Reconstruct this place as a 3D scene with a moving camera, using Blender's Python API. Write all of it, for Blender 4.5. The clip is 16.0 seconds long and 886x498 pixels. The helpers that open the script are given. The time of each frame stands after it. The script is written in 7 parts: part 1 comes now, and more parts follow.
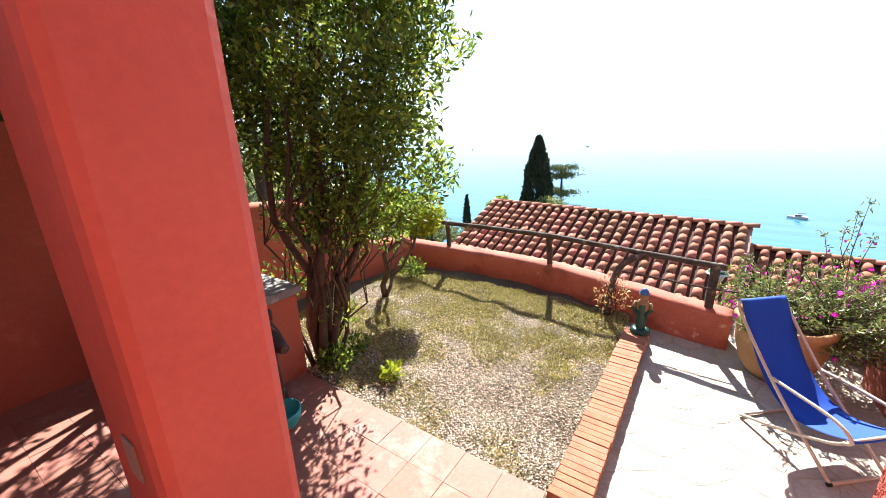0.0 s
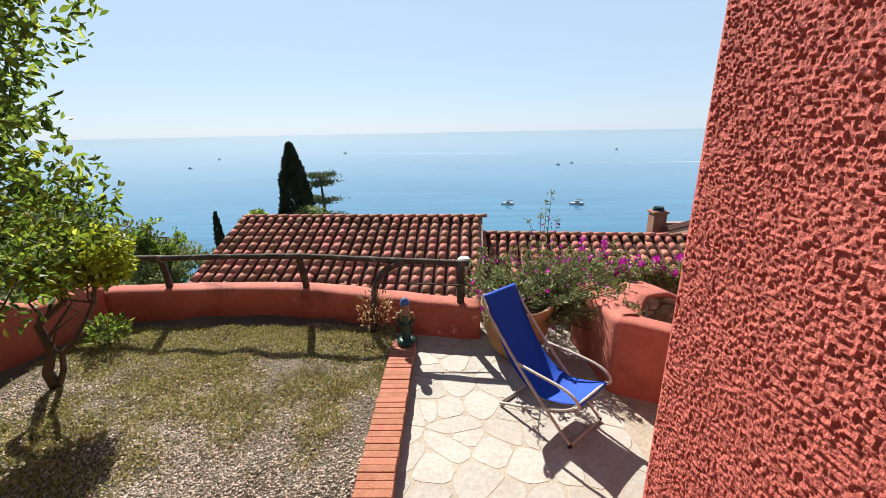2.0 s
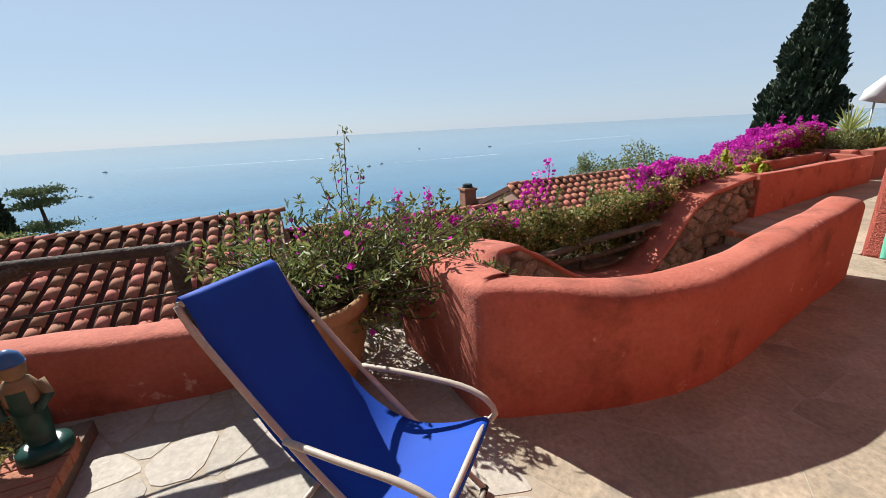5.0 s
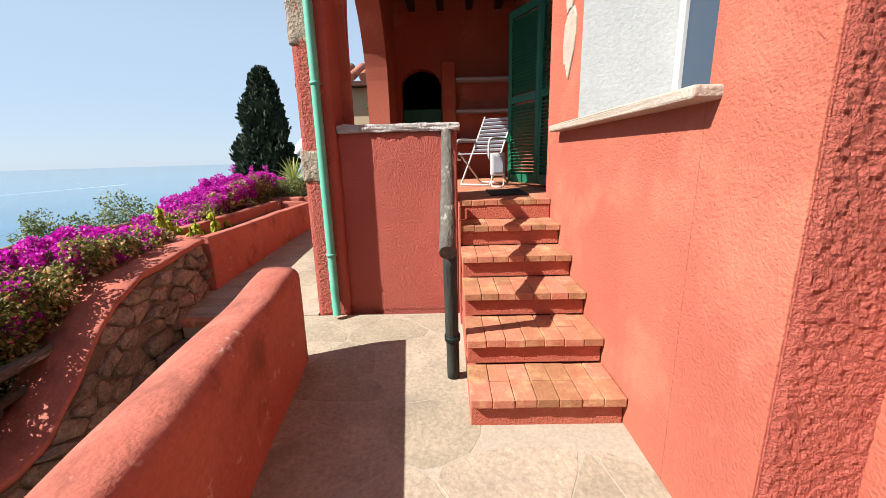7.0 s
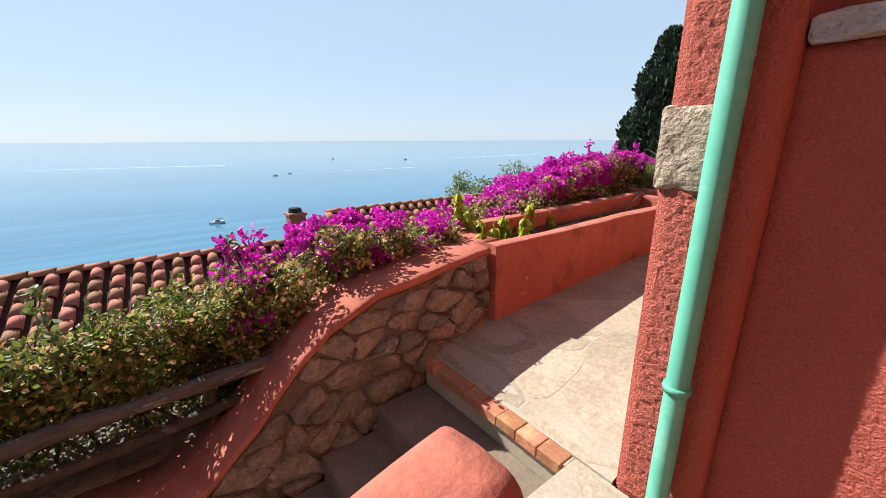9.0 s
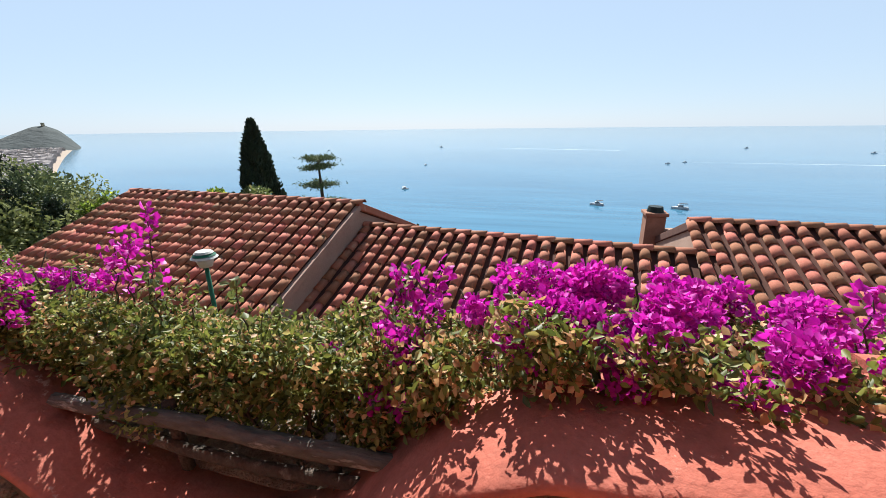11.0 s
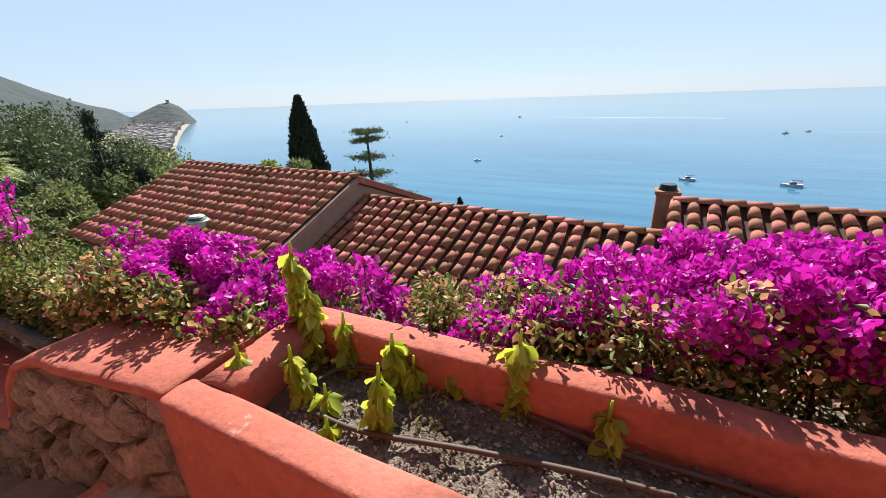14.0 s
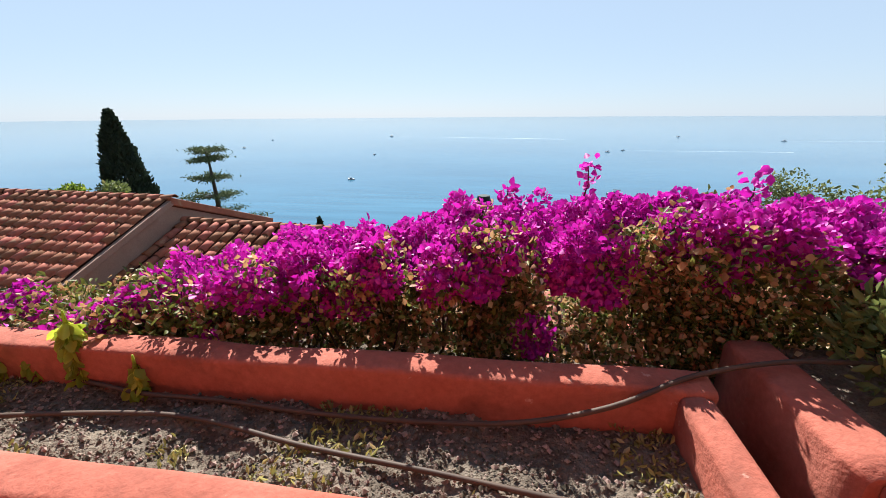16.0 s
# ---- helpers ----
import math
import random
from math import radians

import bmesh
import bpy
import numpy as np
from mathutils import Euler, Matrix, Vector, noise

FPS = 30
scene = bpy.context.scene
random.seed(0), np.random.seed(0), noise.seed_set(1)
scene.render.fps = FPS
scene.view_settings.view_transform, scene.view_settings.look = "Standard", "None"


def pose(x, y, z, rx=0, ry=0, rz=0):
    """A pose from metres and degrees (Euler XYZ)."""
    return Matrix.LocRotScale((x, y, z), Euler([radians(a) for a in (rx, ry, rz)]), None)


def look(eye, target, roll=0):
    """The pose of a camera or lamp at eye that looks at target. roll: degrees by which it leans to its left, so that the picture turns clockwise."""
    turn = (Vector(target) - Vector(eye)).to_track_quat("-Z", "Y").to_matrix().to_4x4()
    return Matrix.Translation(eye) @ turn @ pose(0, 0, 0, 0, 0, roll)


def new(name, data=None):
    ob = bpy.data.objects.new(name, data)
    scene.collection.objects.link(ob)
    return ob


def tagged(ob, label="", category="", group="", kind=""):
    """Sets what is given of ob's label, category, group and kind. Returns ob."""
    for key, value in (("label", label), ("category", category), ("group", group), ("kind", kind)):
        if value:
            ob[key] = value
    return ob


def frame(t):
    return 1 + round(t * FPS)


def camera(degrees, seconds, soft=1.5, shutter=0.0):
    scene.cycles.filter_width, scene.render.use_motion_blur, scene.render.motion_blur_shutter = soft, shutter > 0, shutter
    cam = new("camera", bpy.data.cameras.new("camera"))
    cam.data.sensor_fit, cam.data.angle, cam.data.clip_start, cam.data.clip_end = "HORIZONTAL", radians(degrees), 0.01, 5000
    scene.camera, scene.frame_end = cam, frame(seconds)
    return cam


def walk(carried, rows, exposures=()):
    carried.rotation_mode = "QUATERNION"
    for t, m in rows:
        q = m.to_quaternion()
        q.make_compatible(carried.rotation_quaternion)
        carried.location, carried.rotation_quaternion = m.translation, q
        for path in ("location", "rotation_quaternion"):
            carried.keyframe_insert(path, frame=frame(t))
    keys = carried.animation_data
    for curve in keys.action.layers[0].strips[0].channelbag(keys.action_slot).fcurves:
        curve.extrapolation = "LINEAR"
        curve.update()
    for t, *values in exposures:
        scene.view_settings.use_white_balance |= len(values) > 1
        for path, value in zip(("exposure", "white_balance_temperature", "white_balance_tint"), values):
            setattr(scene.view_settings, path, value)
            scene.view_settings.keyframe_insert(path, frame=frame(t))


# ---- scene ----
cam = camera(97.2, 16.0, 0.8)
PATH = [
    (0, (1.249, 0.791, 2.437), (0.020, 2.565, 1.768), -1.6),
    (0.5, (1.272, 1.012, 2.426), (0.626, 3.057, 1.712), -0.2),
    (1, (1.290, 1.199, 2.440), (0.924, 3.319, 1.749), 0.0),
    (1.5, (1.303, 1.294, 2.453), (1.107, 3.441, 1.777), -0.3),
    (2, (1.310, 1.511, 2.390), (1.266, 3.671, 1.730), -1.0),
    (2.5, (1.379, 1.785, 2.174), (1.443, 3.954, 1.541), -0.7),
    (3, (1.408, 2.069, 1.982), (1.507, 4.238, 1.356), -0.6),
    (3.2, (1.432, 2.166, 1.921), (1.525, 4.334, 1.290), -0.6),
    (5.3, (2.133, 3.234, 1.463), (3.431, 4.949, 0.768), -3.2),
    (5.5, (2.323, 3.257, 1.452), (3.932, 4.696, 0.785), -2.6),
    (6, (2.879, 3.437, 1.466), (4.964, 4.083, 0.877), -1.5),
    (6.5, (3.470, 3.467, 1.452), (5.664, 3.666, 0.941), -1.7),
    (7, (4.013, 3.529, 1.446), (6.210, 3.567, 0.921), -1.5),
    (7.5, (4.607, 3.615, 1.409), (6.771, 3.970, 0.859), -0.3),
    (8, (5.138, 3.813, 1.394), (7.122, 4.712, 0.796), -0.3),
    (8.5, (5.656, 3.961, 1.407), (7.326, 5.355, 0.799), -0.4),
    (9, (6.091, 4.170, 1.423), (7.413, 5.895, 0.805), -0.2),
    (9.5, (6.466, 4.427, 1.419), (7.399, 6.385, 0.785), -0.3),
    (10, (6.797, 4.706, 1.414), (7.246, 6.829, 0.777), -0.6),
    (10.2, (6.869, 4.832, 1.403), (7.136, 6.982, 0.764), -0.6),
    (12.3, (7.754, 5.584, 1.554), (6.431, 7.255, 0.799), -1.5),
    (12.5, (7.978, 5.590, 1.540), (6.711, 7.298, 0.771), -1.1),
    (13, (8.546, 5.630, 1.525), (7.433, 7.421, 0.712), -1.6),
    (13.5, (9.009, 5.687, 1.523), (7.996, 7.531, 0.699), -2.3),
    (14, (9.353, 5.618, 1.551), (8.409, 7.502, 0.734), -2.0),
    (14.5, (9.659, 5.583, 1.571), (8.849, 7.533, 0.762), -2.4),
    (15, (10.007, 5.634, 1.542), (9.419, 7.665, 0.745), -2.6),
    (15.5, (10.333, 5.626, 1.562), (9.819, 7.690, 0.797), -1.2),
    (16, (10.764, 5.540, 1.571), (10.450, 7.655, 0.835), -0.4),
]
walk(cam, [(t, look(eye, target, roll)) for t, eye, target, roll in PATH],
     exposures=[(0, 1.95), (0.25, 1.6), (0.6, 1.15), (1.2, 1.0), (3.2, 0.90), (5.3, 0.72), (6.0, 0.88), (6.8, 1.0), (10.2, 1.02), (16, 1.0)])

# ---- world, sun ----
SUN_AZ, SUN_EL = 22.0, 42.0  # degrees from +y towards -x, and above the horizon
SEA_Z = -30.0
world = bpy.data.worlds.new("sky_world")
scene.world = world
world.use_nodes = True
wn = world.node_tree.nodes
sky = wn.new("ShaderNodeTexSky")
sky.sky_type = "NISHITA"
sky.sun_disc = False
sky.sun_elevation = radians(SUN_EL)
sky.sun_rotation = radians(-SUN_AZ)
sky.altitude = 60
sky.air_density, sky.dust_density, sky.ozone_density = 1.0, 0.15, 2.5
wn["Background"].inputs[1].default_value = 0.060
veil = wn.new("ShaderNodeMix")  # summer haze evens the sky out
veil.data_type = "RGBA"
sky_way = wn.new("ShaderNodeTexCoord")
sky_up = wn.new("ShaderNodeSeparateXYZ")
thin = wn.new("ShaderNodeMapRange")  # thick by the horizon, thin overhead
thin.inputs[1].default_value, thin.inputs[2].default_value = 0.25, 0.95
thin.inputs[3].default_value, thin.inputs[4].default_value = 0.76, 0.10
world.node_tree.links.new(sky_way.outputs["Generated"], sky_up.inputs[0])
world.node_tree.links.new(sky_up.outputs["Z"], thin.inputs[0])
world.node_tree.links.new(thin.outputs[0], veil.inputs[0])
veil.inputs[7].default_value = (5.1, 6.5, 8.3, 1)
world.node_tree.links.new(sky.outputs[0], veil.inputs[6])
world.node_tree.links.new(veil.outputs[2], wn["Background"].inputs[0])
sun_dir = Vector((-math.sin(radians(SUN_AZ)) * math.cos(radians(SUN_EL)),
                  math.cos(radians(SUN_AZ)) * math.cos(radians(SUN_EL)), math.sin(radians(SUN_EL))))
sun = new("sun", bpy.data.lights.new("sun", "SUN"))
sun.data.energy, sun.data.angle, sun.data.color = 5.7, radians(0.53), (1.0, 0.965, 0.91)
sun.matrix_world = look(sun_dir * 60, (0, 0, 0))


# ---- materials ----
def nodes_of(name):
    m = bpy.data.materials.new(name)
    m.use_nodes = True
    return m, m.node_tree.nodes, m.node_tree.links


def mix_rgb(nt, lk, fac, a, b, blend="MIX"):
    n = nt.new("ShaderNodeMix")
    n.data_type, n.blend_type = "RGBA", blend
    for sock, v in ((n.inputs[0], fac), (n.inputs[6], a), (n.inputs[7], b)):
        if isinstance(v, (int, float)):
            sock.default_value = v
        elif isinstance(v, tuple):
            sock.default_value = (*v, 1)
        else:
            lk.new(v, sock)
    return n.outputs[2]


def noise_of(nt, lk, vec, scale, detail=3.0, rough=0.55):
    n = nt.new("ShaderNodeTexNoise")
    n.inputs["Scale"].default_value, n.inputs["Detail"].default_value = scale, detail
    n.inputs["Roughness"].default_value = rough
    lk.new(vec, n.inputs["Vector"])
    return n.outputs["Fac"]


def ramp_of(nt, lk, fac, lo, hi):
    n = nt.new("ShaderNodeMapRange")
    n.inputs[1].default_value, n.inputs[2].default_value = lo, hi
    lk.new(fac, n.inputs[0])
    return n.outputs[0]


ALBEDO = 0.74  # all masonry tones are set against this


def surface(name, a, b, scale=1.5, grain=40.0, grain_amount=0.25, rough=0.85, bump=0.3, bump_scale=60.0, depth=0.004,
            stain=None, stain_scale=0.8, stain_lo=0.55, stain_hi=0.75, vary=0.0, island=False, metallic=0.0, stretch=None, scuff=None):
    """Two tones at a large scale, grain at a small one, stains with their own edge, relief by bump."""
    a, b = tuple(v * ALBEDO for v in a), tuple(v * ALBEDO for v in b)
    stain = tuple(v * ALBEDO for v in stain) if stain else None
    m, nt, lk = nodes_of(name)
    bs = nt["Principled BSDF"]
    geo = nt.new("ShaderNodeNewGeometry")
    vec = geo.outputs["Position"]
    if stretch:
        mp = nt.new("ShaderNodeMapping")
        mp.inputs["Scale"].default_value = stretch
        lk.new(vec, mp.inputs[0])
        vec = mp.outputs[0]
    col = mix_rgb(nt, lk, ramp_of(nt, lk, noise_of(nt, lk, vec, scale, 4), 0.3, 0.7), a, b)
    g = noise_of(nt, lk, vec, grain, 4, 0.7)
    col = mix_rgb(nt, lk, grain_amount, col, mix_rgb(nt, lk, ramp_of(nt, lk, g, 0.3, 0.7), (0.25, 0.25, 0.25), (1.0, 1.0, 1.0)), "MULTIPLY")
    if stain:
        s = ramp_of(nt, lk, noise_of(nt, lk, vec, stain_scale, 6, 0.65), stain_lo, stain_hi)
        col = mix_rgb(nt, lk, s, col, stain)
    if scuff:
        s = ramp_of(nt, lk, noise_of(nt, lk, vec, 5.5, 7, 0.72), 0.635, 0.68)
        col = mix_rgb(nt, lk, s, col, scuff)
    if vary:
        if island:
            rnd = geo.outputs["Random Per Island"]
        else:
            rnd = nt.new("ShaderNodeObjectInfo").outputs["Random"]
        h = nt.new("ShaderNodeHueSaturation")
        mr = nt.new("ShaderNodeMapRange")
        mr.inputs[3].default_value, mr.inputs[4].default_value = 1 - vary, 1 + vary
        lk.new(rnd, mr.inputs[0])
        lk.new(mr.outputs[0], h.inputs["Value"])
        mh = nt.new("ShaderNodeMapRange")
        mh.inputs[3].default_value, mh.inputs[4].default_value = 0.5 + vary * 0.05, 0.5 - vary * 0.05
        lk.new(rnd, mh.inputs[0])
        lk.new(mh.outputs[0], h.inputs["Hue"])
        lk.new(col, h.inputs["Color"])
        col = h.outputs[0]
    lk.new(col, bs.inputs["Base Color"])
    bs.inputs["Roughness"].default_value, bs.inputs["Metallic"].default_value = rough, metallic
    bs.inputs["Specular IOR Level"].default_value = 0.3
    if bump:
        bn = nt.new("ShaderNodeBump")
        bn.inputs["Strength"].default_value, bn.inputs["Distance"].default_value = bump, depth
        lk.new(noise_of(nt, lk, vec, bump_scale, 4, 0.6), bn.inputs["Height"])
        lk.new(bn.outputs[0], bs.inputs["Normal"])
    return m


def leafy(name, dark, light, third=None, thru=0.35, rough=0.55):
    """Leaves: each one its own tone, some light passing through."""
    m, nt, lk = nodes_of(name)
    bs = nt["Principled BSDF"]
    geo = nt.new("ShaderNodeNewGeometry")
    cr = nt.new("ShaderNodeValToRGB")
    cr.color_ramp.elements[0].color, cr.color_ramp.elements[1].color = (*dark, 1), (*light, 1)
    if third:
        e = cr.color_ramp.elements.new(0.88)
        e.color = (*light, 1)
        cr.color_ramp.elements[2].color = (*third, 1)
    lk.new(geo.outputs["Random Per Island"], cr.inputs[0])
    lk.new(cr.outputs[0], bs.inputs["Base Color"])
    bs.inputs["Roughness"].default_value = rough
    tr = nt.new("ShaderNodeBsdfTranslucent")
    lk.new(cr.outputs[0], tr.inputs[0])
    mx = nt.new("ShaderNodeMixShader")
    mx.inputs[0].default_value = thru
    lk.new(bs.outputs[0], mx.inputs[1])
    lk.new(tr.outputs[0], mx.inputs[2])
    lk.new(mx.outputs[0], nt["Material Output"].inputs[0])
    return m


PLASTER = surface("red_plaster", (0.58, 0.165, 0.100), (0.50, 0.128, 0.080), 1.2, 30, 0.18, 0.9, 0.85, 70, 0.011,
                  stain=(0.64, 0.215, 0.135), stain_scale=1.4)
ROUGHCAST = surface("red_roughcast_plaster", (0.74, 0.190, 0.135), (0.63, 0.150, 0.108), 2.0, 120, 0.45, 0.92, 1.0, 105, 0.020)
PARAPET = surface("weathered_red_plaster", (0.63, 0.205, 0.145), (0.52, 0.145, 0.096), 2.2, 35, 0.32, 0.9, 0.6, 38, 0.009,
                  stain=(0.27, 0.085, 0.058), stain_scale=2.6, stain_lo=0.53, stain_hi=0.70, scuff=(0.50, 0.27, 0.21))
RENDER = surface("thrown_red_render", (0.74, 0.190, 0.140), (0.64, 0.150, 0.110), 3.0, 90, 0.40, 0.92, 0.8, 210, 0.008)
# pillar plaster, lightened in colour to stand in for sunlight bounced onto it
BOUNCE_LIT_RED = surface("smooth_bounce_lit_red_plaster", (0.82, 0.215, 0.165), (0.74, 0.180, 0.140), 1.6, 26, 0.15, 0.8, 0.5, 24, 0.006,
                     stain=(0.70, 0.19, 0.15), stain_scale=1.2)
PATCH = surface("pale_bare_plaster", (0.62, 0.52, 0.42), (0.52, 0.42, 0.34), 6, 60, 0.3, 0.95, 0.8, 60, 0.01)
ROUGH_STONE = surface("speckled_rough_stone", (0.68, 0.55, 0.41), (0.44, 0.35, 0.265), 14, 60, 0.5, 0.95, 1.0, 40, 0.03)
WHITE_STONE = surface("white_stone_coping", (0.86, 0.83, 0.78), (0.70, 0.67, 0.62), 8, 60, 0.35, 0.95, 1.0, 60, 0.03,
                      stain=(0.30, 0.23, 0.19), stain_scale=32, stain_lo=0.57, stain_hi=0.64)
WHITE_PLASTER = surface("white_plaster", (0.47, 0.48, 0.47), (0.41, 0.42, 0.42), 3, 40, 0.2, 0.85, 0.7, 40, 0.008)
CREAM = surface("cream_plaster", (0.66, 0.52, 0.33), (0.60, 0.46, 0.29), 0.8, 20, 0.2, 0.9, 0.2, 30)
FLAG = surface("pale_flagstone", (0.60, 0.545, 0.46), (0.50, 0.455, 0.39), 2.5, 26, 0.40, 0.8, 0.6, 30, 0.007,
               stain=(0.43, 0.33, 0.24), stain_scale=1.3, vary=0.13)
JOINT = surface("cement_joint", (0.54, 0.465, 0.36), (0.46, 0.39, 0.30), 3, 50, 0.35, 0.9, 0.4, 70, 0.005,
                stain=(0.42, 0.32, 0.23), stain_scale=1.1)
FLOOR_EAST = surface("worn_cement_flagging", (0.57, 0.47, 0.34), (0.42, 0.35, 0.255), 3.4, 34, 0.5, 0.85, 0.7, 30, 0.007,
                     stain=(0.30, 0.255, 0.20), stain_scale=2.4, stain_lo=0.58, stain_hi=0.68, vary=0.11)
STEP_BROWN = surface("brown_worn_step", (0.31, 0.23, 0.165), (0.22, 0.165, 0.125), 4, 40, 0.4, 0.85, 0.6, 40, 0.006, vary=0.1)
TERRA = surface("terracotta_brick", (0.60, 0.26, 0.145), (0.50, 0.19, 0.10), 9, 60, 0.4, 0.85, 0.7, 60, 0.006,
                stain=(0.64, 0.36, 0.18), stain_scale=6, stain_lo=0.52, stain_hi=0.68, vary=0.24)
KERB_CLAY = surface("orange_kerb_clay", (0.58, 0.24, 0.14), (0.48, 0.175, 0.10), 11, 70, 0.45, 0.88, 0.8, 70, 0.008,
                    stain=(0.30, 0.13, 0.085), stain_scale=26, stain_lo=0.64, stain_hi=0.70, vary=0.12)
TILE_FLOOR = surface("red_floor_tile", (0.46, 0.20, 0.15), (0.38, 0.16, 0.12), 2.5, 40, 0.3, 0.7, 0.3, 60, 0.003,
                     stain=(0.50, 0.33, 0.27), stain_scale=2.5, vary=0.12)
ROOF_TILE = surface("barrel_roof_tile", (0.56, 0.22, 0.135), (0.46, 0.165, 0.10), 6, 50, 0.35, 0.9, 0.4, 70, 0.004,
                    stain=(0.52, 0.38, 0.24), stain_scale=3.2, stain_lo=0.58, stain_hi=0.74, vary=0.30)
ROOF_TILE_JOINED = surface("barrel_roof_tile_far", (0.56, 0.22, 0.135), (0.46, 0.165, 0.10), 6, 50, 0.35, 0.9, 0.4, 70, 0.004,
                           stain=(0.52, 0.38, 0.24), stain_scale=3.2, stain_lo=0.58, stain_hi=0.74, vary=0.30, island=True)
# clay far darker than the tiles: the shade in the gaps is in its colour
ROOF_PAN = surface("shade_dark_roof_clay", (0.15, 0.064, 0.046), (0.11, 0.048, 0.036), 5, 40, 0.4, 0.95, 0.3, 50)
STONE = surface("rubble_stone", (0.52, 0.40, 0.31), (0.34, 0.27, 0.215), 9, 26, 0.65, 0.95, 1.0, 26, 0.055,
                stain=(0.58, 0.45, 0.33), stain_scale=6, vary=0.26)
MORTAR = surface("earthy_mortar", (0.27, 0.195, 0.145), (0.19, 0.14, 0.105), 6, 50, 0.4, 0.95, 0.8, 50, 0.012)
OLD_CEMENT = surface("grey_stone_slab", (0.36, 0.34, 0.31), (0.25, 0.24, 0.23), 4, 30, 0.4, 0.9, 0.6, 40, 0.01,
                     stain=(0.62, 0.60, 0.56), stain_scale=3)
LOG = surface("weathered_log", (0.145, 0.115, 0.09), (0.075, 0.06, 0.05), 9, 60, 0.5, 0.9, 0.9, 45, 0.012,
              stain=(0.36, 0.32, 0.28), stain_scale=7, stretch=(1, 1, 1))
BARK = surface("grey_brown_bark", (0.16, 0.12, 0.085), (0.09, 0.068, 0.05), 8, 50, 0.5, 0.95, 0.9, 40, 0.012)
GREEN_PIPE = surface("green_painted_metal", (0.16, 0.56, 0.40), (0.13, 0.48, 0.35), 4, 40, 0.15, 0.42, 0.1, 30, 0.002,
                     stain=(0.26, 0.62, 0.47), stain_scale=6)
SHUTTER = surface("green_painted_wood", (0.012, 0.165, 0.085), (0.010, 0.135, 0.072), 5, 60, 0.2, 0.45, 0.15, 80, 0.002)
IRON = surface("dark_iron", (0.03, 0.05, 0.045), (0.02, 0.03, 0.03), 8, 40, 0.2, 0.5, 0.1, 40, metallic=0.6)
BLUE = surface("blue_canvas", (0.004, 0.075, 0.50), (0.004, 0.060, 0.44), 3, 400, 0.15, 0.75, 0.25, 500, 0.001)
TUBE = surface("cream_enamelled_tube", (0.66, 0.60, 0.50), (0.56, 0.49, 0.40), 8, 60, 0.25, 0.4, 0.1, 60, 0.001,
               stain=(0.40, 0.26, 0.16), stain_scale=12, stain_lo=0.66, stain_hi=0.8)
BLACK_RUBBER = surface("black_rubber", (0.015, 0.015, 0.015), (0.025, 0.025, 0.025), 20, 60, 0.2, 0.7, 0.1)
WHITE_PAINT = surface("white_painted_metal", (0.74, 0.74, 0.72), (0.66, 0.66, 0.64), 6, 60, 0.1, 0.4, 0.05)
SLAT = surface("grey_white_slat", (0.50, 0.52, 0.58), (0.42, 0.44, 0.50), 4, 60, 0.15, 0.5, 0.1)
DARK_WOOD = surface("dark_ceiling_wood", (0.05, 0.028, 0.02), (0.035, 0.02, 0.015), 4, 40, 0.4, 0.8, 0.4, 30)
CARVED = surface("dark_carved_wood", (0.060, 0.028, 0.022), (0.04, 0.02, 0.017), 6, 40, 0.3, 0.5, 0.3, 30, 0.004,
                 stain=(0.22, 0.15, 0.12), stain_scale=9, stain_lo=0.6, stain_hi=0.7)
TEAL = surface("teal_plastic_mesh", (0.05, 0.46, 0.45), (0.04, 0.38, 0.38), 9, 80, 0.3, 0.5, 0.3, 120, 0.004)
YELLOW = surface("yellow_hose_rubber", (0.80, 0.66, 0.02), (0.74, 0.58, 0.02), 6, 60, 0.1, 0.45, 0.05)
DRIP = surface("brown_drip_hose", (0.13, 0.085, 0.06), (0.09, 0.06, 0.045), 8, 60, 0.2, 0.6, 0.1)
OCHRE_POT = surface("ochre_clay_pot", (0.50, 0.30, 0.135), (0.42, 0.24, 0.11), 3, 40, 0.25, 0.85, 0.3, 40, 0.004,
                    stain=(0.58, 0.44, 0.28), stain_scale=4)
SOIL = surface("dry_garden_soil", (0.37, 0.30, 0.23), (0.15, 0.117, 0.09), 5, 60, 0.5, 0.98, 1.0, 45, 0.03,
               stain=(0.40, 0.33, 0.26), stain_scale=9)
GRAVEL = surface("gravel_ground", (0.24, 0.19, 0.13), (0.14, 0.11, 0.075), 1.6, 70, 0.5, 0.98, 1.0, 60, 0.02,
                 stain=(0.27, 0.24, 0.13), stain_scale=1.5)
CRUMB = surface("dry_soil_crumb", (0.34, 0.27, 0.205), (0.22, 0.17, 0.13), 30, 90, 0.3, 0.95, 0.2, 80, vary=0.7, island=True)
TRUNK = surface("bare_grey_trunk", (0.20, 0.175, 0.145), (0.105, 0.09, 0.075), 26, 60, 0.5, 0.9, 1.0, 34, 0.02,
                stain=(0.52, 0.49, 0.43), stain_scale=13, stain_lo=0.56, stain_hi=0.66, stretch=(0.22, 1, 0.6))
POST = surface("dark_tarred_post", (0.060, 0.066, 0.055), (0.035, 0.040, 0.034), 22, 60, 0.4, 0.85, 0.8, 40, 0.01, stretch=(1, 1, 0.2))
PEBBLE = surface("grey_pebble", (0.66, 0.56, 0.44), (0.46, 0.38, 0.28), 30, 90, 0.3, 0.9, 0.2, 80, vary=0.75, island=True)
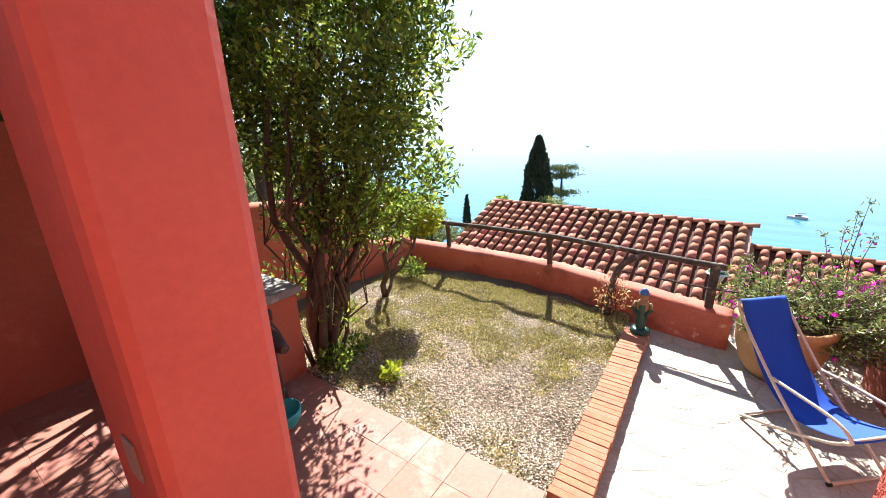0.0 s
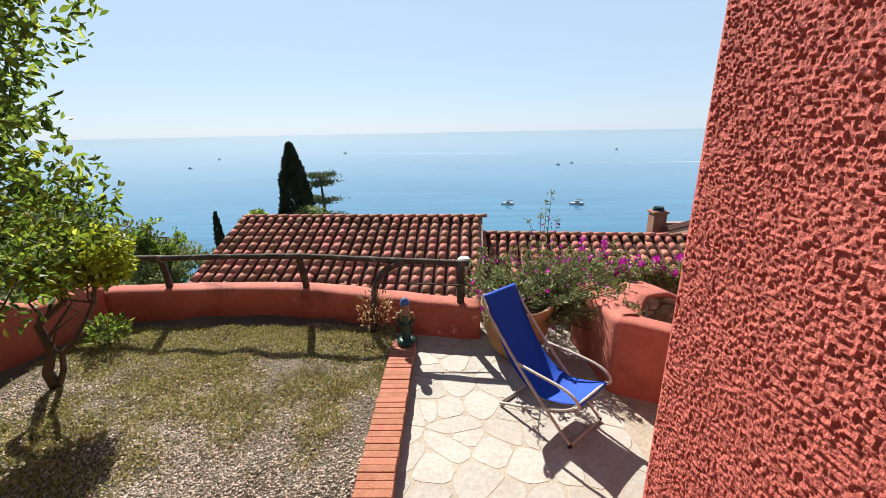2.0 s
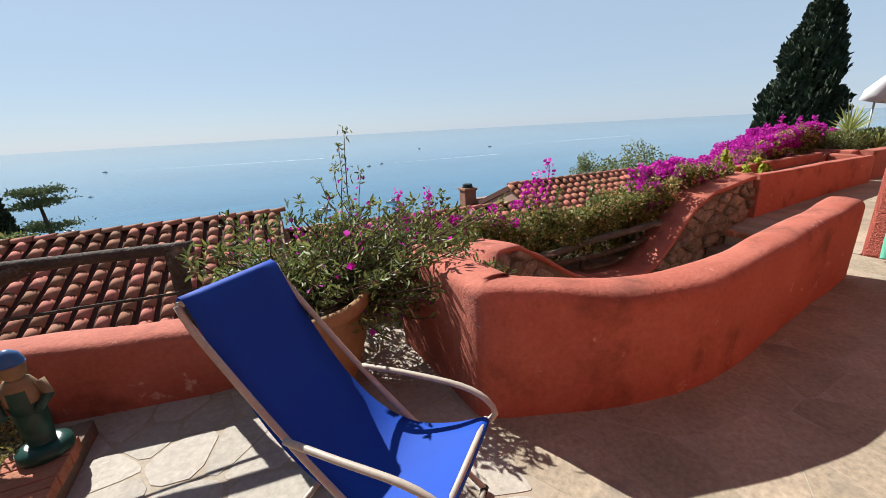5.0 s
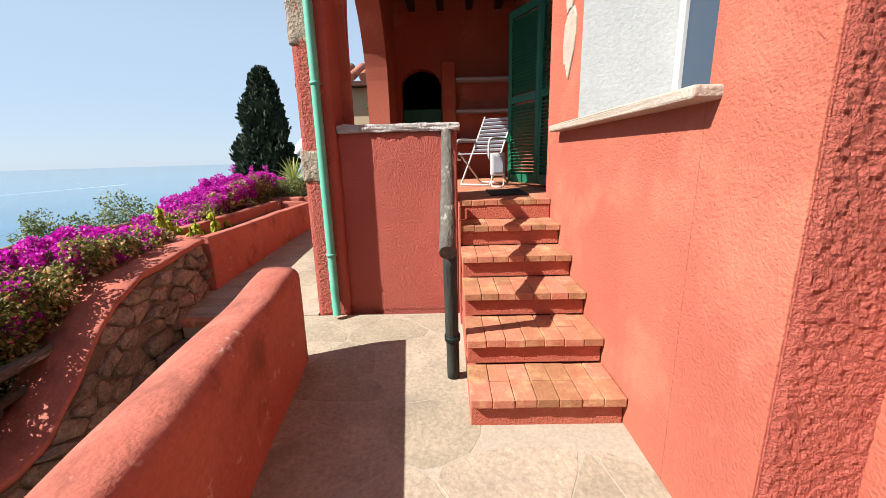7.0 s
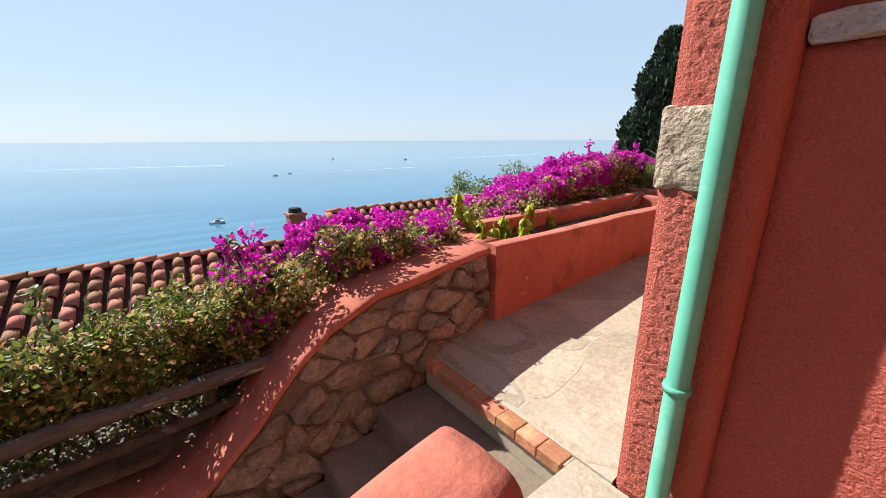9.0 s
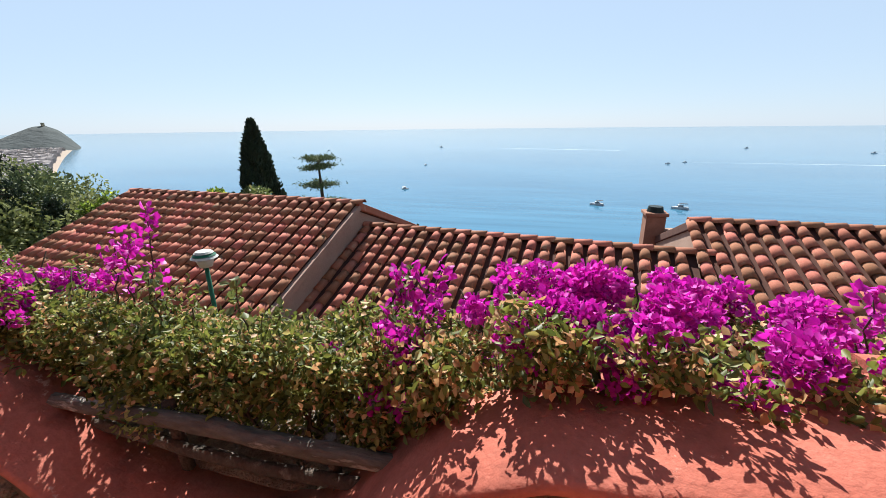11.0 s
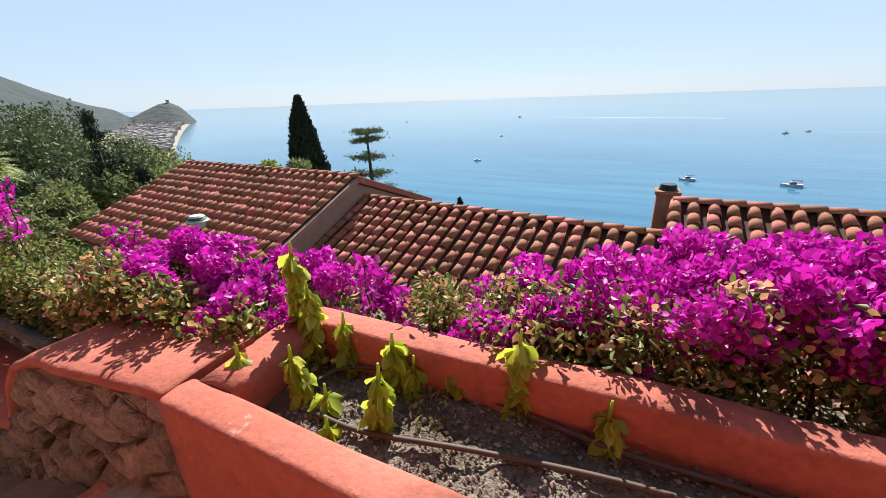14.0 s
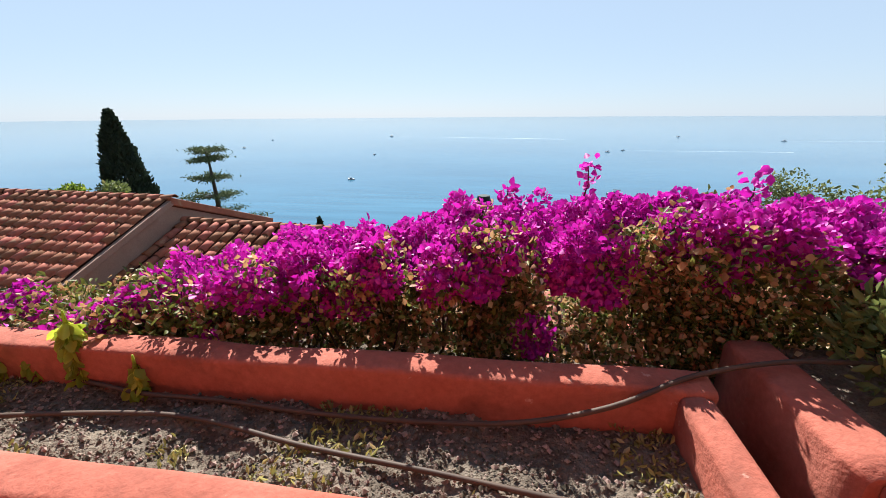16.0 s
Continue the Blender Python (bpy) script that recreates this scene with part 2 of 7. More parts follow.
HILL_GROUND = surface("scrub_hillside", (0.075, 0.10, 0.035), (0.055, 0.07, 0.028), 0.08, 1.2, 0.5, 1.0, 0.6, 0.6, 0.6,
                      stain=(0.19, 0.16, 0.10), stain_scale=0.05)
# distance haze is mixed into these blue-grey woodland tones
FAR_HILL = surface("haze_tinted_wooded_hill", (0.066, 0.084, 0.082), (0.045, 0.061, 0.065), 0.004, 0.02, 0.35, 1.0, 0.8, 0.03, 12.0,
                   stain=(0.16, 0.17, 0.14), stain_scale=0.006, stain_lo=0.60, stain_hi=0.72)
TOWN = surface("pale_town_plaster", (0.52, 0.48, 0.46), (0.40, 0.36, 0.34), 0.02, 0.1, 0.2, 0.9, 0.0, vary=0.25, island=True)
SAND = surface("beach_sand", (0.42, 0.35, 0.28), (0.38, 0.31, 0.25), 0.02, 0.3, 0.2, 1.0, 0.0)
BOAT_WHITE = surface("boat_white_hull", (0.70, 0.70, 0.70), (0.62, 0.63, 0.65), 1, 8, 0.2, 0.5, 0.0)
BOAT_DARK = surface("boat_dark_trim", (0.05, 0.06, 0.08), (0.03, 0.04, 0.05), 1, 8, 0.2, 0.5, 0.0)
WAKE = surface("boat_wake_foam", (0.55, 0.66, 0.72), (0.42, 0.56, 0.66), 0.2, 1, 0.3, 0.8, 0.0)
LAMP_WHITE = surface("opal_lamp_glass", (0.70, 0.72, 0.66), (0.64, 0.66, 0.60), 9, 60, 0.1, 0.35, 0.0)
CANVAS = surface("white_canvas", (0.80, 0.80, 0.80), (0.76, 0.76, 0.77), 2, 100, 0.08, 0.9, 0.0)
CAP_BLUE = surface("glazed_blue", (0.06, 0.18, 0.42), (0.05, 0.14, 0.36), 20, 80, 0.2, 0.4, 0.0)
SKIN_CLAY = surface("glazed_ochre", (0.36, 0.25, 0.13), (0.27, 0.17, 0.09), 20, 80, 0.2, 0.5, 0.0)
GLAZE_GREEN = surface("glazed_dark_green", (0.02, 0.09, 0.07), (0.015, 0.06, 0.05), 20, 80, 0.2, 0.35, 0.0)

LEAF_TREE = leafy("laurel_leaves", (0.045, 0.085, 0.012), (0.19, 0.26, 0.034), (0.48, 0.52, 0.07), 0.62)
LEAF_DARK = leafy("dark_tree_leaves", (0.028, 0.05, 0.012), (0.085, 0.13, 0.026), None, 0.4)
LEAF_YELLOW = leafy("yellow_green_leaves", (0.16, 0.22, 0.015), (0.42, 0.44, 0.03), None, 0.5)
LEAF_CYPRESS = leafy("cypress_foliage", (0.014, 0.028, 0.016), (0.036, 0.058, 0.028), None, 0.1, 0.8)
LEAF_OLIVE = leafy("olive_foliage", (0.095, 0.12, 0.042), (0.25, 0.27, 0.10), (0.24, 0.28, 0.07), 0.3, 0.7)
LEAF_PINE = leafy("dark_pine_foliage", (0.06, 0.085, 0.036), (0.14, 0.175, 0.07), None, 0.15, 0.8)
LEAF_BOUG = leafy("bougainvillea_leaves", (0.045, 0.07, 0.015), (0.21, 0.24, 0.05), (0.50, 0.45, 0.17), 0.40)
BRACT = leafy("magenta_bracts", (0.42, 0.008, 0.31), (0.66, 0.024, 0.49), (0.82, 0.09, 0.62), 0.36)
FADED = leafy("faded_tan_bracts", (0.36, 0.17, 0.07), (0.60, 0.40, 0.20), (0.70, 0.58, 0.34), 0.40)
LEAF_BASIL = leafy("wilting_basil_leaves", (0.26, 0.33, 0.03), (0.56, 0.60, 0.08), (0.70, 0.60, 0.07), 0.55)
LEAF_OLEANDER = leafy("shrub_leaves", (0.085, 0.12, 0.035), (0.21, 0.25, 0.075), (0.24, 0.22, 0.08), 0.35)
LEAF_GRASS = leafy("dry_grass_blades", (0.15, 0.145, 0.04), (0.42, 0.37, 0.12), (0.62, 0.50, 0.26), 0.3)
LEAF_YUCCA = leafy("striped_yucca_leaves", (0.15, 0.20, 0.045), (0.48, 0.50, 0.18), None, 0.4)
GRASS_HILL = leafy("fresh_hill_grass", (0.06, 0.14, 0.015), (0.12, 0.24, 0.03), None, 0.3)

SEA, _nt, _lk = nodes_of("sea_water")
_b = _nt["Principled BSDF"]
_g = _nt.new("ShaderNodeNewGeometry")
_mp = _nt.new("ShaderNodeMapping")
_mp.inputs["Scale"].default_value = (0.35, 1.0, 1.0)
_lk.new(_g.outputs["Position"], _mp.inputs[0])
_big = noise_of(_nt, _lk, _mp.outputs[0], 0.012, 3)
_lk.new(mix_rgb(_nt, _lk, ramp_of(_nt, _lk, _big, 0.35, 0.65), (0.035, 0.125, 0.205), (0.048, 0.155, 0.24)), _b.inputs["Base Color"])
# bright and dark sheen of the ripples, multiplied into the water's base colour
_rip = _nt.new("ShaderNodeMapping")
_rip.inputs["Scale"].default_value = (0.10, 1.0, 1.0)
_rip.inputs["Rotation"].default_value = (0, 0, 0.22)
_lk.new(_g.outputs["Position"], _rip.inputs[0])
_ripple_sheen = ramp_of(_nt, _lk, noise_of(_nt, _lk, _rip.outputs[0], 0.16, 4, 0.6), 0.35, 0.65)
_lk.new(mix_rgb(_nt, _lk, 0.30, _b.inputs["Base Color"].links[0].from_socket, mix_rgb(_nt, _lk, _ripple_sheen, (0.45, 0.5, 0.55), (1.5, 1.45, 1.4)), "MULTIPLY"), _b.inputs["Base Color"])
_b.inputs["Roughness"].default_value, _b.inputs["IOR"].default_value = 0.10, 1.33
_bn = _nt.new("ShaderNodeBump")
_bn.inputs["Strength"].default_value, _bn.inputs["Distance"].default_value = 0.3, 0.22
_lk.new(noise_of(_nt, _lk, _mp.outputs[0], 0.35, 4), _bn.inputs["Height"])
_lk.new(_bn.outputs[0], _b.inputs["Normal"])

GLASS, _nt, _lk = nodes_of("window_glass")
_b = _nt["Principled BSDF"]
_b.inputs["Base Color"].default_value = (0.03, 0.05, 0.08, 1)
_b.inputs["Roughness"].default_value = 0.03
_b.inputs["IOR"].default_value = 1.5


# ---- builders ----
def part(name, bm, material, parent=None, label="", smooth=False):
    """One mesh object from a bmesh in world metres, under a thing or part (or on its own)."""
    me = bpy.data.meshes.new(name)
    bm.to_mesh(me)
    bm.free()
    return mesh_part(name, me, material, parent, label, smooth)


def mesh_part(name, me, material, parent=None, label="", smooth=False):
    for mt in material if isinstance(material, (list, tuple)) else [material]:
        me.materials.append(mt)
    if smooth:
        me.polygons.foreach_set("use_smooth", [True] * len(me.polygons))
    ob = new(name, me)
    if parent is not None:
        ob.parent = parent
        base = parent
        while base.parent is not None:
            base = base.parent
        if parent.parent is None:
            ob.matrix_parent_inverse = Matrix.Translation(-base.location)
    if label:
        ob["label"] = label
    return ob


def thing(name, base, label, category, group="", kind=""):
    e = new(name)
    e.empty_display_size = 0.1
    e.location = base
    return tagged(e, label, category, group, kind)


def structure(ob, label, category):
    return tagged(ob, label, category, kind="structure")


def from_data(verts, faces):
    me = bpy.data.meshes.new("m")
    me.from_pydata(verts, [], faces)
    me.update()
    return me


def box(bm, x0, x1, y0, y1, z0, z1, bevel=0.0, m=None):
    """A box, with its edges rounded a little."""
    tmp = bmesh.new()
    bmesh.ops.create_cube(tmp, size=1)
    bmesh.ops.transform(tmp, matrix=Matrix.Translation(((x0 + x1) / 2, (y0 + y1) / 2, (z0 + z1) / 2)) @ Matrix.Diagonal((x1 - x0, y1 - y0, z1 - z0, 1)), verts=tmp.verts)
    if bevel:
        bmesh.ops.bevel(tmp, geom=list(tmp.edges), offset=bevel, segments=2, affect="EDGES", profile=0.5)
    if m is not None:
        bmesh.ops.transform(tmp, matrix=m, verts=tmp.verts)
    add_bm(bm, tmp)
    return bm


def add_bm(bm, tmp):
    tmp.verts.index_update()
    vs = [bm.verts.new(v.co) for v in tmp.verts]
    for f in tmp.faces:
        try:
            nf = bm.faces.new([vs[v.index] for v in f.verts])
            nf.smooth = f.smooth
        except ValueError:
            pass
    tmp.free()


def tube(bm, pts, radii, sides=8, cap=True, wob=0.0):
    """A tube along points, with a radius for each (or one for all)."""
    pts = [Vector(p) for p in pts]
    if isinstance(radii, (int, float)):
        radii = [radii] * len(pts)
    rings = []
    side = None
    for i, p in enumerate(pts):
        d = (pts[min(i + 1, len(pts) - 1)] - pts[max(i - 1, 0)]).normalized()
        if side is None:
            side = d.orthogonal().normalized()
        side = (side - d * side.dot(d)).normalized()
        up = d.cross(side)
        ring = []
        for k in range(sides):
            a = 2 * math.pi * k / sides
            r = radii[i] * (1 + wob * noise.noise(Vector((p.x * 3 + k * 1.7, p.y * 3, p.z * 3 + i * 0.37))))
            ring.append(bm.verts.new(p + (side * math.cos(a) + up * math.sin(a)) * r))
        rings.append(ring)
    for a, b in zip(rings, rings[1:]):
        for k in range(sides):
            f = bm.faces.new((a[k], a[(k + 1) % sides], b[(k + 1) % sides], b[k]))
            f.smooth = True
    if cap:
        bm.faces.new(list(reversed(rings[0])))
        bm.faces.new(rings[-1])
    return bm


def curve_pts(pts, step=0.08):
    """Points along a smooth line through the given ones (any number of components)."""
    P = [np.array(p, float) for p in pts]
    P = [2 * P[0] - P[1]] + P + [2 * P[-1] - P[-2]]
    out = []
    for i in range(1, len(P) - 2):
        n = max(2, int(np.linalg.norm((P[i + 1] - P[i])[:3]) / step))
        for k in range(n):
            t = k / n
            out.append(0.5 * (2 * P[i] + (P[i + 1] - P[i - 1]) * t + (2 * P[i - 1] - 5 * P[i] + 4 * P[i + 1] - P[i + 2]) * t * t
                              + (3 * P[i] - P[i - 1] - 3 * P[i + 1] + P[i + 2]) * t ** 3))
    out.append(P[-2])
    return [tuple(p) for p in out]


def swept_wall(bm, pts, z0, thick, rnd=0.09, wob=0.012, step=0.08, smooth_line=True):
    """A wall along points (x, y, ztop); its right-hand side is the given line, its top rounded like hand-laid plaster."""
    line = curve_pts(pts, step) if smooth_line else pts
    n = len(line)
    rings = []
    for i, (x, y, zt) in enumerate(line):
        a, b = Vector(line[max(i - 1, 0)][:2]), Vector(line[min(i + 1, n - 1)][:2])
        d = (b - a).normalized()
        left = Vector((-d.y, d.x))
        ring = []
        prof = [(0, z0), (0, z0 + (zt - z0) * 0.35), (0, z0 + (zt - z0) * 0.7), (0, zt - rnd)]
        for k in range(1, 5):
            a2 = math.pi / 2 * k / 5
            prof.append((rnd * (1 - math.cos(a2)), zt - rnd + rnd * math.sin(a2)))
        prof += [(rnd, zt), (thick / 2, zt + 0.006), (thick - rnd, zt)]
        for k in range(1, 5):
            a2 = math.pi / 2 * k / 5
            prof.append((thick - rnd + rnd * math.sin(a2), zt - rnd + rnd * math.cos(a2)))
        prof += [(thick, zt - rnd), (thick, z0 + (zt - z0) * 0.5), (thick, z0)]
        for u, z in prof:
            w = wob * noise.noise(Vector((x * 2.3, y * 2.3 + u * 5, z * 2.3)))
            p = Vector((x, y)) + left * (u + w)
            ring.append(bm.verts.new((p.x, p.y, z + (w if z > z0 else 0))))
        rings.append(ring)
    for a, b in zip(rings, rings[1:]):
        for k in range(len(a) - 1):
            f = bm.faces.new((a[k], b[k], b[k + 1], a[k + 1]))
            f.smooth = True
    bm.faces.new(rings[0])
    bm.faces.new(list(reversed(rings[-1])))
    bmesh.ops.recalc_face_normals(bm, faces=list(bm.faces))
    return bm


def prism(bm, poly, z0, z1, m=None, bevel=0.0):
    """A flat piece from an outline, with a chamfered upper edge."""
    cx = sum(p[0] for p in poly) / len(poly)
    cy = sum(p[1] for p in poly) / len(poly)
    rings = []
    levels = [(0, z0), (0, z1 - bevel), (bevel, z1)] if bevel else [(0, z0), (0, z1)]
    for ins, z in levels:
        ring = []
        for x, y in poly:
            d = math.hypot(x - cx, y - cy) or 1
            k = max(0.2, 1 - ins / d)
            v = Vector((cx + (x - cx) * k, cy + (y - cy) * k, z))
            ring.append(bm.verts.new(m @ v if m is not None else v))
        rings.append(ring)
    n = len(poly)
    for a, b in zip(rings, rings[1:]):
        for k in range(n):
            bm.faces.new((a[k], a[(k + 1) % n], b[(k + 1) % n], b[k]))
    bm.faces.new(rings[-1])
    bm.faces.new(list(reversed(rings[0])))
    return bm


def cells(x0, x1, y0, y1, size, rng, jitter=0.42, stagger=True):
    """Irregular cells that fill a rectangle, like laid rubble."""
    nx, ny = max(1, round((x1 - x0) / size)), max(1, round((y1 - y0) / (size * 0.9)))
    seeds = []
    for j in range(ny):
        for i in range(nx + 1):
            sx = x0 + (i + (0.5 if j % 2 and stagger else 0.0) + rng.uniform(-jitter, jitter)) * (x1 - x0) / nx
            sy = y0 + (j + 0.5 + rng.uniform(-jitter, jitter)) * (y1 - y0) / ny
            seeds.append((sx, sy))
    out = []
    for i, (sx, sy) in enumerate(seeds):
        poly = [(x0, y0), (x1, y0), (x1, y1), (x0, y1)]
        for j, (tx, ty) in enumerate(seeds):
            if i == j or abs(tx - sx) > 3 * size or abs(ty - sy) > 3 * size:
                continue
            mx, my, nx2, ny2 = (sx + tx) / 2, (sy + ty) / 2, tx - sx, ty - sy
            res = []
            for k in range(len(poly)):
                p, q = poly[k], poly[(k + 1) % len(poly)]
                dp = (p[0] - mx) * nx2 + (p[1] - my) * ny2
                dq = (q[0] - mx) * nx2 + (q[1] - my) * ny2
                if dp <= 0:
                    res.append(p)
                if dp * dq < 0:
                    t = dp / (dp - dq)
                    res.append((p[0] + (q[0] - p[0]) * t, p[1] + (q[1] - p[1]) * t))
            poly = res
            if len(poly) < 3:
                break
        if len(poly) >= 3:
            area = abs(sum(poly[k][0] * poly[(k + 1) % len(poly)][1] - poly[(k + 1) % len(poly)][0] * poly[k][1] for k in range(len(poly)))) / 2
            if area > size * size * 0.06:
                out.append(poly)
    return out


def shrink(poly, gap, rounding=0.22):
    """An outline drawn in by a joint, its corners cut."""
    cx, cy = sum(p[0] for p in poly) / len(poly), sum(p[1] for p in poly) / len(poly)
    q = []
    for x, y in poly:
        d = math.hypot(x - cx, y - cy) or 1
        k = max(0.3, 1 - gap / d)
        q.append((cx + (x - cx) * k, cy + (y - cy) * k))
    out = []
    for k in range(len(q)):
        a, b = q[k], q[(k + 1) % len(q)]
        out.append((a[0] + (b[0] - a[0]) * rounding, a[1] + (b[1] - a[1]) * rounding))
        out.append((a[0] + (b[0] - a[0]) * (1 - rounding), a[1] + (b[1] - a[1]) * (1 - rounding)))
    return out


def leaf_mesh(centers, size, rng, up=0.3, aspect=0.45, spread=0.35, out=None):
    """Folded leaves at the given places, turned at random, as one mesh."""
    n = len(centers)
    c = np.array(centers, float)
    d = rng.normal(size=(n, 3))
    if out is not None:
        d = d * 0.7 + np.array(out, float)
    d[:, 2] += up
    d /= np.linalg.norm(d, axis=1)[:, None]
    r = rng.normal(size=(n, 3))
    s = np.cross(d, r)
    s /= np.linalg.norm(s, axis=1)[:, None] + 1e-9
    nrm = np.cross(d, s)
    L = size * (1 + spread * rng.uniform(-1, 1, n))[:, None]
    W = L * aspect
    v = np.empty((n, 6, 3))
    v[:, 0] = c
    v[:, 1] = c + d * L * 0.45 + s * W * 0.5 + nrm * L * 0.10
    v[:, 2] = c + d * L * 0.80 + s * W * 0.32 + nrm * L * 0.05
    v[:, 3] = c + d * L - nrm * L * 0.10
    v[:, 4] = c + d * L * 0.80 - s * W * 0.32 + nrm * L * 0.05
    v[:, 5] = c + d * L * 0.45 - s * W * 0.5 + nrm * L * 0.10
    base = np.arange(n)[:, None] * 6
    f = np.concatenate([base + np.array([0, 1, 2, 3]), base + np.array([0, 3, 4, 5])], axis=1).reshape(-1, 4)
    me = bpy.data.meshes.new("leaves")
    me.vertices.add(n * 6)
    me.vertices.foreach_set("co", v.reshape(-1))
    me.loops.add(len(f) * 4)
    me.loops.foreach_set("vertex_index", f.reshape(-1).astype(np.int32))
    me.polygons.add(len(f))
    me.polygons.foreach_set("loop_start", np.arange(len(f), dtype=np.int32) * 4)
    me.update(calc_edges=True)
    return me


def clump_points(blobs, n, rng, shell=0.55):
    """Places in a set of ellipsoids (x, y, z, rx, ry, rz), denser to the outside."""
    b = np.array(blobs, float)
    w = b[:, 3] * b[:, 4] * b[:, 5]
    w = w ** 0.75
    k = rng.choice(len(b), n, p=w / w.sum())
    d = rng.normal(size=(n, 3))
    d /= np.linalg.norm(d, axis=1)[:, None]
    r = rng.uniform(shell ** 3, 1, n) ** (1 / 3)
    return b[k, :3] + d * r[:, None] * b[k, 3:], d

# ---- sea and land ----
bm = bmesh.new()
bmesh.ops.create_circle(bm, cap_ends=True, radius=4900, segments=96, matrix=Matrix.Translation((0, 0, SEA_Z)))
structure(part("water", bm, SEA), "calm pale blue sea reaching the hazy horizon", "sea")


def land_z(x, y):
    """The hillside, which falls to the sea and rises to the north-west."""
    z = -2.6 - 0.42 * (y - 9)
    if y < 9:
        z = -2.6 + 0.30 * (9 - y)
    if x < -8:
        z += 0.05 * min(-8 - x, 120) * (1 if y < 40 else 0.6)
    z += 0.9 * noise.noise(Vector((x * 0.05, y * 0.05, 0)))
    if x > -7:
        k = min(1, max(0, (x + 10) / 3))
        z = min(z, -2.6 - 0.42 * max(0, y - 9) - 0.4)
    return max(z, SEA_Z - 3)


def land_sheet():
    bm = bmesh.new()
    xs = [-700, -520, -400, -300, -230, -180, -140, -110] + list(range(-90, -20, 5)) + list(np.arange(-20, 24, 2.0)) + [28, 34, 42, 54, 70, 100, 150]
    ys = list(range(-60, 0, 6)) + list(np.arange(0, 20, 2.0)) + list(range(20, 100, 5))
    grid = [[bm.verts.new((x, y, land_z(x, y))) for y in ys] for x in xs]
    for i in range(len(xs) - 1):
        for j in range(len(ys) - 1):
            bm.faces.new((grid[i][j], grid[i + 1][j], grid[i + 1][j + 1], grid[i][j + 1])).smooth = True
    return bm


structure(part("ground", land_sheet(), HILL_GROUND), "scrubby green hillside falling to the sea", "hillside")


def far_ridge():
    """The wooded mountain and the headland with its tower along the bay, by bearing and rise of the crest."""
    crest = [(100, 7.5), (90, 7.4), (82, 6.7), (77.6, 6.4), (73.8, 4.3), (69.3, 1.9), (66, 0.6), (64.0, -0.1), (62.6, -0.9), (60.9, -0.1),
             (59.7, 0.45), (58.7, 0.6), (57.7, 0.1), (56.9, -0.9), (56.4, -1.6)]
    bm = bmesh.new()
    rows = []
    n = 150
    for i in range(n + 1):
        b = 100 - (100 - 56.4) * i / n
        e = np.interp(-b, [-c[0] for c in crest], [c[1] for c in crest])
        R = np.interp(b, [56.8, 62.6, 64, 70, 100], [1050, 1050, 1500, 1600, 1300])
        h = R * math.tan(radians(e))
        row = []
        for j in range(25):
            u = j / 24
            r = R * (0.30 + 0.70 * u) if u <= 1 else R
            k = (3 * u * u - 2 * u ** 3) if b > 63 else max(0, (u - 0.80) / 0.20) ** 0.75
            z = SEA_Z - 2 + (h - SEA_Z + 2) * k
            z += (18 * noise.noise(Vector((r * 0.004, b * 0.25, 0))) + 6 * noise.noise(Vector((r * 0.02, b * 1.1, 3)))) * min(1, k * 3) * (1 - u * 0.75) if b > 63 else 0
            row.append(bm.verts.new((-math.sin(radians(b)) * r, math.cos(radians(b)) * r, z)))
        back = R * 1.15
        row.append(bm.verts.new((-math.sin(radians(b)) * back, math.cos(radians(b)) * back, SEA_Z - 5)))
        rows.append(row)
    for a, b in zip(rows, rows[1:]):
        for j in range(len(a) - 1):
            bm.faces.new((a[j], b[j], b[j + 1], a[j + 1])).smooth = True
    return bm


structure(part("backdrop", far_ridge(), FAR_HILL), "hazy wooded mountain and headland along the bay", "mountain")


def far_tower(b, R, z, name, label):
    t = thing(name, (-math.sin(radians(b)) * R, math.cos(radians(b)) * R, z), label, "tower")
    bm = bmesh.new()
    box(bm, t.location.x - 2, t.location.x + 2, t.location.y - 2, t.location.y + 2, z - 3, z + 5, 0.2)
    part("tower_shaft", bm, CREAM, t)
    bm = bmesh.new()
    box(bm, t.location.x - 2.3, t.location.x + 2.3, t.location.y - 2.3, t.location.y + 2.3, z + 5, z + 6, 0.1)
    part("battlement", bm, CREAM, t)


far_tower(58.8, 1046, 1046 * math.tan(radians(0.58)) - 1, "headland_tower", "small pale watchtower on the far headland")
far_tower(67.3, 1540, 1540 * math.tan(radians(1.1)) - 3, "ridge_tower", "small pale watchtower on the falling ridge")


def far_town():
    rng = random.Random(5)
    bm = bmesh.new()
    for _ in range(950):
        R = 330 + 640 * rng.random() ** 0.8
        b = rng.uniform(57.6 + 1.6 * (970 - R) / 640, 64.5)
        x, y = -math.sin(radians(b)) * R, math.cos(radians(b)) * R
        w, d, h = rng.uniform(1.5, 4.5), rng.uniform(1.5, 3), rng.uniform(1.5, 5.0)
        box(bm, -w, w, -d, d, 0, h, 0, Matrix.Translation((x, y, SEA_Z + 0.5)) @ Matrix.Rotation(radians(b + 30 + rng.uniform(-8, 8)), 4, "Z"))
    return bm


tagged(part("far_town", far_town(), TOWN), "pale seaside town along the distant bay", "town", kind="stuff")
bm = bmesh.new()
strip = []
for k in range(14):
    R = 300 + k * 54
    strip.append([bm.verts.new((-math.sin(radians(b)) * R, math.cos(radians(b)) * R, SEA_Z + z)) for b, z in ((66.5, 1.6), (57.3 + 1.7 * (13 - k) / 13, 0.6), (56.6 + 1.7 * (13 - k) / 13, -0.3))])
